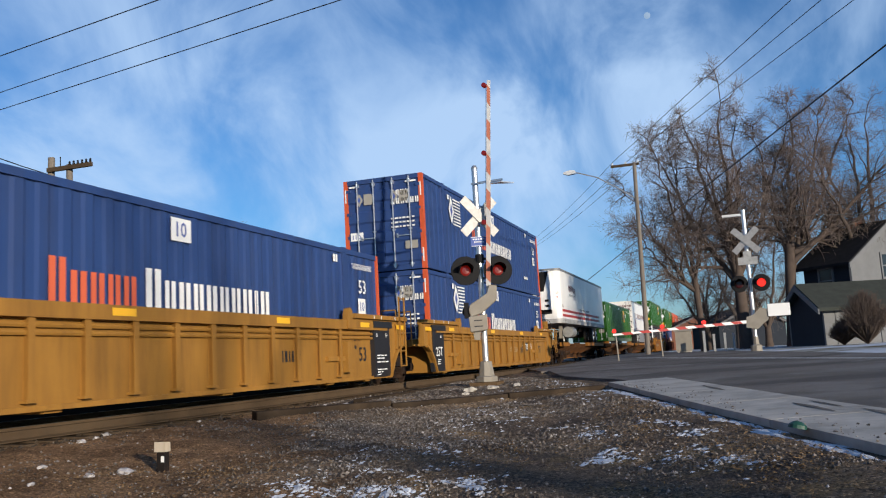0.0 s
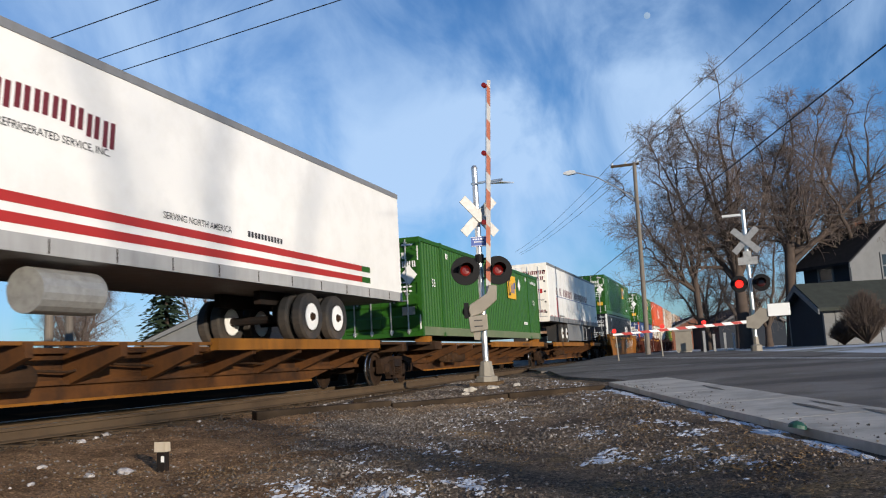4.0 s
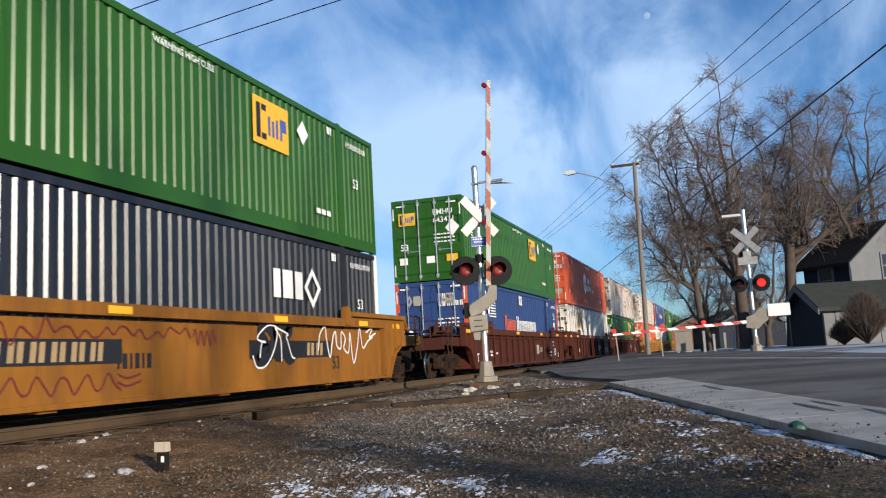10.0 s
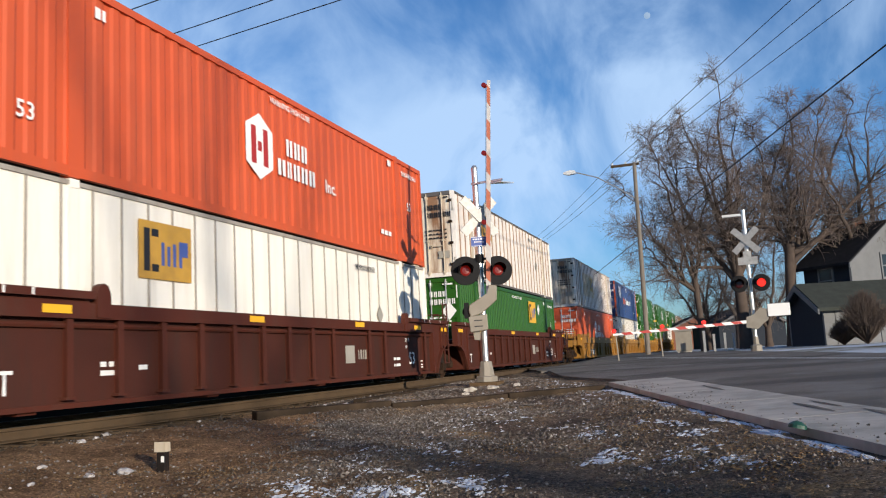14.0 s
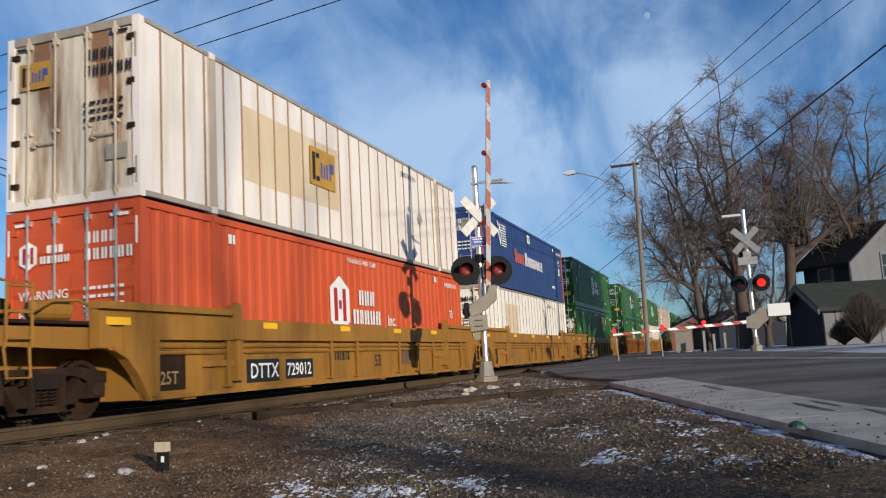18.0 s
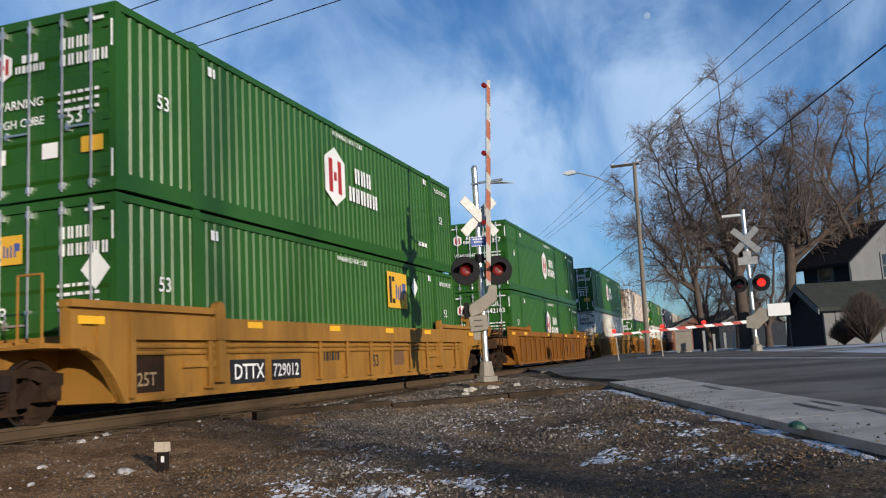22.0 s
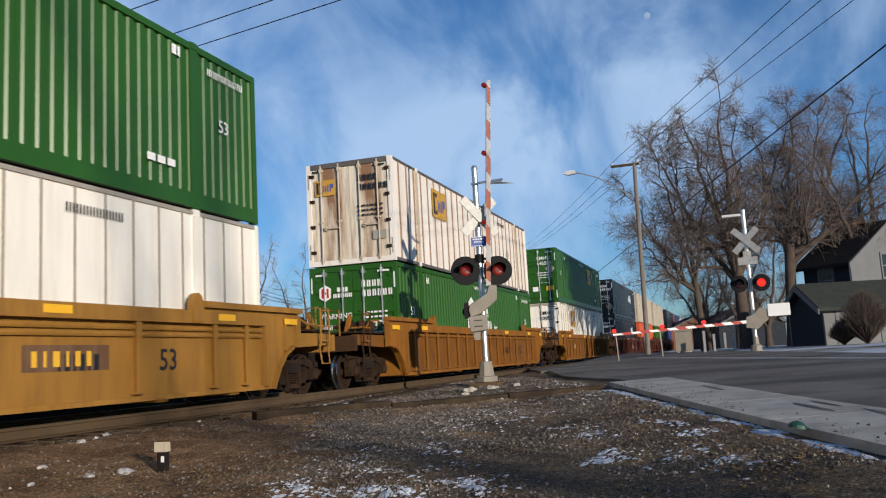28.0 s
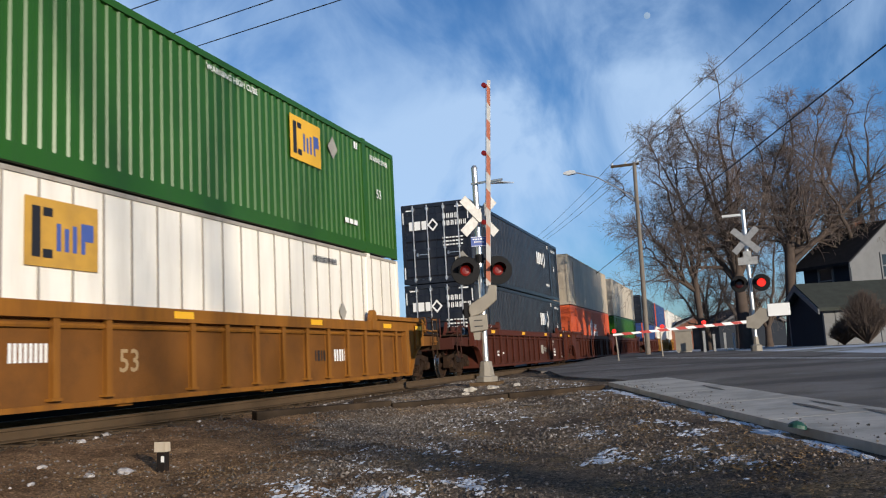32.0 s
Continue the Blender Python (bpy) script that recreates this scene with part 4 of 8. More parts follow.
def well_unit(S, colour, near_end="artic", far_end="artic", detail=2, style=0, label="", marks="", pos53=13.25):
    """One well of a double-stack car. Ends: 'single' has its own truck and coupler; 'artic' shares the truck of the next well (the far one carries it)."""
    names = {"yellow": "yellow", "ochre": "weathered orange-yellow", "brown": "oxide-brown"}
    o = thing("well_car", (S + S0, YC, 0.0), label or ("%s steel double-stack well car on the rails" % names[colour]), "rail car", "wells of the train")
    MOVING.append(o)
    c = colour
    L = CL
    # spans kept free of ribs, where the markings stand
    clear = [(pos53, pos53 + 0.62)]
    if "black" in marks:
        clear += [(14.4, L), (-0.4, 0.8)]
    if c == "brown":
        clear += [(10.3, 10.8), (0.1, 1.0), (13.2, 13.75)]
    if style == 1:
        clear += [(0.2, 1.05), (2.6, 5.4)]
    if "wide" in marks:
        clear += [(10.3, 12.0)]
    # heights of the top chord, which is deeper and lower on the cars of style 1
    zc, zt = {0: (1.36, 1.57), 1: (1.09, 1.46), 2: (1.42, 1.6)}[style]
    for s in (-1, 1):
        part("side_wall", cached(("side_wall", s), lambda bm, s=s: box(bm, 0.0, L, min(s * 1.315, s * 1.36), max(s * 1.315, s * 1.36), 0.22, 1.37), c + "_panel" if style < 2 else c), c, o)
        part("top_chord", cached(("top_chord", s, style), lambda bm, s=s: (box(bm, 0.05, L - 0.05, min(s * 1.32, s * 1.5), max(s * 1.32, s * 1.5), zc, zt)), c), c, o)
        part("bottom_chord", cached(("bottom_chord", s), lambda bm, s=s: (box(bm, 0.05, L - 0.05, min(s * 1.2, s * 1.42), max(s * 1.2, s * 1.42), 0.2, 0.27)), c), c, o)
        n = 15 if style == 0 else 11
        post = cached(("side_rib", s, style), lambda bm, s=s: (prism(bm, ((-0.022, s * 1.36), (0.022, s * 1.36), (0.022, s * 1.44), (0.055, s * 1.44), (0.055, s * 1.47), (-0.055, s * 1.47), (-0.055, s * 1.44), (-0.022, s * 1.44)), "z", 0.33, zc), box(bm, -0.09, 0.09, min(s * 1.36, s * 1.485), max(s * 1.36, s * 1.485), 0.31, 0.345)), c)
        if detail == 2 or s < 0:
            for i in range(n + 1):
                if style == 2:
                    continue
                u = 0.75 + i * (L - 1.5) / n
                if not any(a - 0.07 < u < b + 0.07 for a, b in clear):
                    part("side_rib", post, c, o, at=(u, 0, 0))
        if style < 2:
            for dz in ((0.09, 0.19) if c == "yellow" else (0.09,)):
                part("upper_stiffener", cached(("upper_stiffener", s), lambda bm, s=s: prism(bm, ((s * 1.36, -0.03), (s * 1.42, -0.03), (s * 1.435, 0.0), (s * 1.42, 0.03), (s * 1.36, 0.03)), "x", 0.1, L - 0.1), c), c, o, at=(0, 0, zc - dz))
        for m, dx in ((1, 0.0), (-1, L)):
            flip = Matrix.Translation((dx, 0, 0)) @ Matrix.Diagonal((m, 1, 1, 1))
            ck = part("end_cheek", cached(("end_cheek", s, m, style), lambda bm, s=s: end_cheek(bm, s, zt), c), c, o, at=flip)
            if detail == 2 and s < 0:
                part("stiffener", cached(("stiffener", m, style), lambda bm: box(bm, -1.15, -0.95, -1.52, -1.45, 0.97, zt), c), c, ck)
                part("stiffener", cached(("stiffener", m, style, 2), lambda bm: box(bm, -0.62, -0.54, -1.51, -1.45, 0.9, zt - 0.02), c), c, ck)
                part("arch_rim", cached(("arch_rim", m), lambda bm: prism(bm, ((-0.87, 0.94), (-0.58, 0.81), (-0.34, 0.57), (-0.1, 0.2), (-0.04, 0.2), (-0.28, 0.6), (-0.54, 0.86), (-0.86, 1.0)), "y", -1.53, -1.45), c), c, ck)
                if "black" not in marks:
                    part("stiffener", cached(("stiffener", m, style, 1), lambda bm: box(bm, 0.05, 0.16, -1.5, -1.36, 0.26, zc), c), c, ck)
            # a ledge in three lengths on the raised end of the side, and an upright ear where it stops
            part("raised_sill", cached(("raised_sill", s, m, style), lambda bm, s=s: box(bm, -1.15, 2.1, min(s * 1.34, s * 1.46), max(s * 1.34, s * 1.46), zt, zt + 0.05), c), c, o, at=flip)
            for a, b in ((-1.17, -0.1), (-0.085, 1.0), (1.015, 2.1)):
                part("ledge", cached(("ledge", s, m, a, style), lambda bm, s=s, a=a, b=b: prism(bm, ((a, zt + 0.05), (b, zt + 0.05), (b, zt + 0.155), (a, zt + 0.15)), "y", min(s * 1.34, s * 1.56), max(s * 1.34, s * 1.56)), c), c, o, at=flip)
            part("lift_ear", cached(("lift_ear", s, m, style), lambda bm, s=s: prism(bm, ((2.16, zc + 0.02), (2.16, zt + 0.14), (2.21, zt + 0.24), (2.29, zt + 0.28), (2.37, zt + 0.25), (2.42, zt + 0.14), (2.44, zc + 0.02)), "y", min(s * 1.4, s * 1.53), max(s * 1.4, s * 1.53)), c), c, o, at=flip)
        if detail == 2:
            strip = cached("reflector", lambda bm: box(bm, 0, 0.5, -0.003, 0.003, 0, 0.11), "reflect")
            for x0 in ((1.21, 6.06, 10.6, 14.46) if style != 1 else (3.17, 6.45, 9.6, 12.46)):
                part("reflector", strip, "", o, "yellow reflective strip", at=(x0, s * 1.503, zt - 0.15))
            for x0 in (-1.02, L + 0.5):
                part("reflector", strip, "", o, "yellow reflective strip", at=(x0, s * 1.524 if style != 2 else s * 1.46, zt - 0.17))
    part("floor_pan", cached("floor_pan", lambda bm: (box(bm, 0.0, L, -1.3, 1.3, 0.2, 0.26), *[box(bm, i, i + 0.3, -1.33, 1.33, 0.16, 0.34) for i in (1.0, 5.0, 9.0, 13.0, 15.0)]), c), c, o)
    for m, dx, kind in ((1, 0.0, near_end), (-1, L, far_end)):
        flip = Matrix.Translation((dx, 0, 0)) @ Matrix.Diagonal((m, 1, 1, 1))
        part("end_bulkhead", cached(("end_bulkhead", m), lambda bm: (box(bm, -0.16, -0.06, -1.34, 1.34, 0.22, 1.2), box(bm, -0.3, -0.02, -1.34, 1.34, 1.0, 1.12)), c), c, o, at=flip)
        long = 2.95 if kind == "single" else 1.5
        dirty = {"brown": "brown_panel", "yellow": "yellow_panel"}.get(c, "end_dirt")
        if kind == "single":
            part("end_platform", cached(("end_platform", m, 2), lambda bm: prism(bm, ((-2.95, 0.86), (-2.95, 1.3), (-0.1, 1.3), (-0.1, 0.72), (-2.2, 0.72)), "y", -0.42, 0.42), dirty), c, o, at=flip)
            part("end_sill", cached(("end_sill", m), lambda bm: box(bm, -3.0, -2.86, -1.36, 1.36, 0.88, 1.24), dirty), c, o, at=flip)
            part("deck", cached(("deck", m), lambda bm: box(bm, -2.9, -0.1, -1.3, 1.3, 1.3, 1.345), "iron"), c, o, "dusty dark walkway deck", at=flip)
            for s in (-1, 1):
                part("side_beam", cached(("side_beam", m), lambda bm: prism(bm, ((-2.86, 1.02), (-2.86, 1.26), (-1.1, 1.26), (-1.1, 0.96), (-1.7, 0.98)), "y", -0.05, 0.05), c + "_panel"), c, o, at=flip @ Matrix.Translation((0, 1.26 * s, 0)))
        else:
            part("end_platform", cached(("end_platform", m, 1), lambda bm: (prism(bm, ((-1.5, -1.36), (-1.5, 1.36), (-0.1, 1.36), (-0.1, -1.36)), "z", 0.98, 1.04), box(bm, -1.5, -0.1, -0.42, 0.42, 0.72, 1.1)), dirty), c, o, at=flip)
        if kind == "single":
            part("coupler", cached(("coupler", m), lambda bm: (box(bm, -3.75, -2.9, -0.11, 0.11, 0.72, 0.92), prism(bm, ((-3.55, -0.16), (-3.86, -0.2), (-3.9, -0.05), (-3.72, 0.02), (-3.78, 0.18), (-3.5, 0.16)), "z", 0.68, 0.98), box(bm, -3.1, -2.95, -0.3, 0.3, 0.62, 1.0)), "iron_dark"), "", o, at=flip)
            part("air_hose", cached(("air_hose", m), lambda bm: [tube(bm, (-2.95 - a * 0.16, 0.42 - a * 0.05, 0.75 - 0.42 * math.sin(a * 0.8)), (-2.95 - (a + 1) * 0.16, 0.42 - (a + 1) * 0.05, 0.75 - 0.42 * math.sin((a + 1) * 0.8)), 0.028, seg=6) for a in range(4)], "rubber"), "", o, at=flip)
            truck(o, -1.6 if m > 0 else L + 1.6, detail == 2)
            if detail == 2:
                lad = part("end_ladder", cached(("end_ladder", m), lambda bm: [sweep(bm, ((x, -1.4, 0.98), (x, -1.42, 1.1), (x, -1.42, 1.78), (x + 0.02, -1.3, 1.82)), 0.02, 6) for x in (-2.62, -2.22)] + [sweep(bm, ((-2.62, -1.38, 1.0), (-2.6, -1.42, 0.62), (-2.24, -1.42, 0.62), (-2.22, -1.38, 1.0)), 0.018, 6)], dirty), c, o, at=flip)
                for z in (1.1, 1.42, 1.74):
                    part("rung", cached(("rung", m), lambda bm: tube(bm, (-2.62, -1.42, 0), (-2.22, -1.42, 0), 0.017, seg=6), c), c, lad, at=(0, 0, z))
                part("air_reservoir", cached(("air_reservoir", m), lambda bm: lathe(bm, [(0.03, -0.02), (0.1, 0.0), (0.14, 0.04), (0.14, 0.6), (0.1, 0.64), (0.03, 0.66)], (-1.15, -1.0, 1.5), (-1, 0.12, 0), 14), dirty), c, o, "dusty air reservoir", at=flip)
                part("brake_cylinder", cached(("brake_cylinder", m), lambda bm: (lathe(bm, [(0.05, -0.2), (0.05, 0.0), (0.13, 0.0), (0.15, 0.03), (0.15, 0.28), (0.11, 0.32)], (-2.3, -0.7, 1.48), (0.2, -1, 0), 14)), "iron"), c, o, at=flip)
                part("brake_pipe", cached(("brake_pipe", m), lambda bm: sweep(bm, ((-2.8, -1.2, 1.42), (-2.0, -1.22, 1.46), (-1.6, -1.15, 1.62), (-1.2, -1.2, 1.64), (-0.5, -1.22, 1.4)), 0.024, 6), c), c, o, at=flip)
                part("brake_lever", cached(("brake_lever", m), lambda bm: prism(bm, ((-2.75, 1.35), (-2.62, 1.35), (-2.4, 1.72), (-2.52, 1.75)), "y", -1.05, -0.98), c), c, o, at=flip)
                for y in (-0.95, 0.8):
                    part("grab_rail", cached(("grab_rail", m), lambda bm: sweep(bm, ((-2.93, 0, 1.0), (-2.93, 0, 1.85), (-2.93, 0.45, 1.85), (-2.93, 0.45, 1.0)), 0.02, 6), c), c, o, at=flip @ Matrix.Translation((0, y, 0)))
        elif kind == "artic_carry":
            truck(o, -1.6 if m > 0 else L + 1.6, detail == 2)
        if detail == 2 and kind != "single":
            if m < 0:
                lad = part("end_ladder", cached(("end_ladder", 3), lambda bm: [box(bm, x - 0.03, x + 0.03, -1.56, -1.535, 0.45, 2.25) for x in (-1.05, -0.68)], c), c, o, at=flip)
                for z in (0.47, 0.85, 1.3, 2.2):
                    part("rung", cached(("rung", 3), lambda bm: tube(bm, (-1.05, -1.545, 0), (-0.68, -1.545, 0), 0.017, seg=6), c), c, lad, at=(0, 0, z))
            part("grab_rail", cached(("grab_rail", m, 1), lambda bm: (*[tube(bm, (-1.3, y, 1.02), (-1.3, y, 1.95), 0.018, seg=6) for y in (-1.2, -0.8)], tube(bm, (-1.3, -1.2, 1.95), (-1.3, -0.8, 1.95), 0.018, seg=6)), c), c, o, at=flip)
        if detail == 2 and kind == "single" and m > 0 and "brake" in marks:
            hand_brake(o, -2.95, 0.35, 2.0, c)
    if "brakefar" in marks:
        hand_brake(o, L + 2.9, -0.85, 2.05, c, 180)
    if detail == 2:
        dark = "decal_black" if c != "brown" else "decal_white"
        size = {0: 0.46, 1: 0.4, 2: 0.4}[style]
        part("lettering", letters("53", size, dark if "faint" not in marks else "decal_tan"), "", o, at=(pos53, -1.366, 0.5 if style or c == "brown" else 0.64))
        bm = bmesh.new()
        bars(bm, 11.0 if style == 0 else 6.4, -1.366, 0.68, 0.22, (0.05, 0.1, 0.05, 0.1, 0.05, 0.1), 0.06)
        small_print("markings", bm, "decal_grey" if c == "brown" else "decal_black", o, "rows of plain marking bars")
        # white tick marks over the raised ends of the sides
        tick = cached("tick_mark", lambda bm: flat(bm, rect(-0.02, 0.02, 0, 0.09), -1.562), "decal_white")
        if "black" in marks or c == "brown":
            for x in (-0.35, 0.55, 1.0, L - 1.0, L - 0.55, L + 0.35):
                part("tick_mark", tick, "", o, "small white tick mark", at=(x, 0, zt + 0.056))
        if "nearonly" in marks:
            band = part("number_band", cached("dark_number_band", lambda bm: flat(bm, rect(0, 1.66, 0, 0.34), -1.3645), "decal_black"), "", o, "black number band", at=(11.36, 0, 0.76))
            part("lettering", letters("DTTX", 0.33, "decal_white"), "", band, at=(0.08, -1.368, 0.05))
            part("lettering", letters("86975", 0.33, "decal_white"), "", band, at=(0.95, -1.368, 0.05))
            part("lettering", letters("NWG33A", 0.3, "decal_tan"), "", o, at=(9.25, -1.366, 0.72))
        if "black" in marks:
            # black number panels at both ends, with plain bars for the small print
            for u0, u1 in ((-0.28, 0.72), (L - 0.85, L + 0.12))[:1 if "nearonly" in marks else 2]:
                pan = part("number_panel", cached(("number_panel", round(u1 - u0, 2)), lambda bm, w=u1 - u0: box(bm, 0, w, -1.475, -1.36, 0.24, 1.42), "decal_black"), "", o, "black number panel", at=(u0, 0, 0))
                part("panel_cap", cached(("panel_cap", round(u1 - u0, 2)), lambda bm, w=u1 - u0: box(bm, -0.1, w + 0.1, -1.519, -1.3, 1.42, 1.58), "decal_black"), "", pan)
                bm = bmesh.new()
                if u0 > 1:
                    for k, (z, ws) in enumerate(((0.74, (0.2, 0.22, 0.14)), (0.67, (0.2, 0.22)), (0.58, (0.24, 0.2, 0.2)), (0.4, (0.28, 0.05, 0.2)), (0.34, (0.2, 0.1)), (0.28, (0.22,)))):
                        bars(bm, 0.12, -1.479, z, 0.028, ws, 0.04)
                else:
                    for z, ws in ((0.56, (0.3,)), (0.5, (0.22,)), (0.44, (0.25,))):
                        bars(bm, 0.35, -1.479, z, 0.024, ws, 0.04)
                small_print("panel_print", bm, "decal_white", pan)
                if u0 > 1:
                    part("lettering", letters("53", 0.13, "decal_white"), "", pan, at=(0.68, -1.48, 1.2))
                    part("lettering", letters("B", 0.13, "decal_white"), "", pan, at=(0.12, -1.48, 1.2))
                else:
                    part("lettering", letters("25T", 0.38, "decal_white"), "", pan, at=(0.22, -1.48, 0.68))
                    part("lettering", letters("45", 0.12, "decal_white"), "", pan, at=(0.66, -1.48, 1.2))
        if "black" in marks or c == "brown":
            w = letters("20  45", 0.13, dark)
            part("lettering", w, "", o, at=(pos53 - 0.24, -1.366, 1.1))
            part("lettering", letters("40", 0.13, dark), "", o, at=(pos53 - 0.24, -1.366, 0.92))
        if c == "brown":
            part("lettering", letters("25T", 0.42, "decal_white"), "", o, at=(0.22, -1.366, 0.42))
            part("stencil_panel", cached("stencil_panel", lambda bm: flat(bm, rect(0, 0.5, 0, 0.4), -1.3645), "decal_grey"), "", o, "faded grey blank panel", at=(10.3, 0, 0.6))
            for x, z, ws in ((13.2, 0.62, (0.16, 0.24)), (13.2, 0.46, (0.1, 0.3)), (15.2, 0.55, (0.5,)), (15.2, 0.45, (0.35, 0.1)), (15.2, 0.38, (0.25,)), (2.4, 0.72, (0.12, 0.1)), (2.4, 0.6, (0.3,)), (3.2, 0.66, (0.2,))):
                bm = bmesh.new()
                bars(bm, x, -1.366, z, 0.07 if x < 15 else 0.03, ws, 0.05)
                small_print("markings", bm, "decal_white", o)
        if style == 1:
            pan = part("stencil_panel", cached(("stencil_panel", 1), lambda bm: flat(bm, rect(0, 0.72, 0, 0.62), -1.3645), "iron"), "", o, "faded dark stencil panel", at=(0.26, 0, 0.32))
            part("lettering", letters("25T", 0.28, "decal_tan"), "", pan, at=(0.08, -1.368, 0.1))
            part("stencil_panel", cached(("stencil_panel", 2), lambda bm: flat(bm, rect(0, 0.9, 0, 0.5), -1.3645), "rusty_steel"), "", o, "rusty stencil panel", at=(10.2, 0, 0.5))
        if "wide" in marks:
            pan = part("stencil_panel", cached(("stencil_panel", 3), lambda bm: flat(bm, rect(0, 1.55, 0, 0.34), -1.3645), "rusty_steel"), "", o, "worn dark number band", at=(10.4, 0, 0.68))
            bm = bmesh.new()
            bars(bm, 0.15, -1.368, 0.06, 0.2, (0.09, 0.05, 0.12, 0.05, 0.1, 0.09), 0.11)
            small_print("markings", bm, "decal_yellow", pan)
        if "faint" in marks:
            bm = bmesh.new()
            strokes(bm, 3.0, -1.366, 0.8, 0.24, [0.135] * 5, 0.03)
            strokes(bm, 11.9, -1.366, 0.66, 0.26, [0.2] * 3, 0.06)
            small_print("markings", bm, "decal_white", o)
        if style < 2 and c == "yellow":
            # a step bracket and a lift eye near each end
            for x in [u for u in (2.35, L - 2.35) if not any(a - 0.2 < u < b + 1.0 for a, b in clear)]:
                part("side_bracket", cached("side_bracket", lambda bm: (box(bm, -0.1, 0.1, -1.51, -1.36, 0.46, 1.085), box(bm, -0.13, 0.13, -1.53, -1.36, 0.4, 0.46), box(bm, -0.95, -0.1, -1.44, -1.36, 0.66, 0.76)), c), c, o, at=(x, 0, 0))
        if "plate" in marks:
            bm = bmesh.new()
            flat(bm, rect(2.78, 3.95, 0.34, 0.76), -1.364)
            flat(bm, rect(4.2, 5.35, 0.36, 0.74), -1.364)
            part("number_panel", bm, "decal_black", o, "black number panels with plain white bars")
            bm = bmesh.new()
            bm.free()
            part("lettering", letters("DTTX", 0.38, "decal_white"), "", o, at=(2.9, -1.369, 0.42))
            part("lettering", letters("729012", 0.34, "decal_white"), "", o, at=(4.24, -1.369, 0.43))
        if "graffiti" in marks:
            for u0, u1 in ((2.7, 6.5), (9.9, 13.2)):
                part("number_band", cached(("number_band", u0), lambda bm, a=u0, b=u1: flat(bm, rect(a, b, 0.76, 1.1), -1.366), "decal_black"), "", o, "worn black number band")
            bm = bmesh.new()
            strokes(bm, 4.1, -1.37, 0.8, 0.26, [0.24] * 6, 0.11, False, 0.1)
            strokes(bm, 2.75, -1.37, 0.8, 0.26, [0.24] * 2, 0.11, False, 0.1)
            strokes(bm, 12.1, -1.37, 0.8, 0.26, [0.3] * 2, 0.1, False, 0.1)
            small_print("markings", bm, "decal_tan", o, "tan plain bars")

            def stroke(mtl, w, lines, y):
                bm = bmesh.new()
                for ln in lines:
                    ribbon(bm, ln, w, y)
                part("graffiti", bm, mtl, o, "scrawled spray-paint strokes")
            blob = (((10.1, 0.78), (10.25, 0.95), (10.5, 1.0), (10.3, 1.2), (10.35, 1.35), (10.55, 1.36), (10.75, 1.2), (10.7, 0.95), (10.5, 0.75), (10.25, 0.7), (10.1, 0.78)), ((10.9, 0.7), (10.95, 1.0), (10.85, 1.3), (11.1, 1.4), (11.4, 1.33), (11.2, 1.15), (11.2, 0.9), (11.35, 0.75), (11.6, 0.85)))
            stroke("decal_black", 0.24, blob, -1.375)
            stroke("decal_white", 0.035, [[(u + 0.13 * math.cos(i), z + 0.12 * math.sin(i * 1.3)) for i, (u, z) in enumerate(ln)] for ln in blob], -1.38)
            stroke("decal_white", 0.04, (((12.6, 0.9), (12.7, 1.25), (12.95, 1.4), (13.0, 1.15), (13.15, 0.75), (13.3, 1.15), (13.45, 1.3), (13.5, 1.0), (13.7, 0.95), (13.75, 1.3), (13.95, 1.15), (13.85, 0.95), (14.1, 0.85), (14.2, 1.3), (14.35, 0.6), (14.6, 1.0), (14.75, 1.4), (14.9, 0.95), (15.2, 1.1), (15.5, 1.2)), ((15.1, 1.3), (15.5, 1.42), (15.3, 1.2), (15.7, 1.3))), -1.376)
            dark_lines = [[(2.4 + i * 0.14, 1.2 + 0.14 * math.sin(i * 2.4) * (1 if i < 20 else 0.5) + 0.05 * math.sin(i * 0.7)) for i in range(42)],
                          [(4.0 + i * 0.13, 0.5 + 0.13 * math.sin(i * 1.9 + 0.5)) for i in range(20)],
                          [(2.6 + i * 0.12, 0.45 + 0.12 * math.sin(i * 1.3)) for i in range(8)],
                          [(8.2 + i * 0.06, 1.15 + 0.15 * math.sin(i * 2.2)) for i in range(12)], [(6.4, 0.62), (6.6, 0.55), (6.9, 0.6)], [(6.4, 0.5), (6.6, 0.44), (6.9, 0.5)]]
            stroke("decal_maroon", 0.028, dark_lines, -1.3735)
    return o


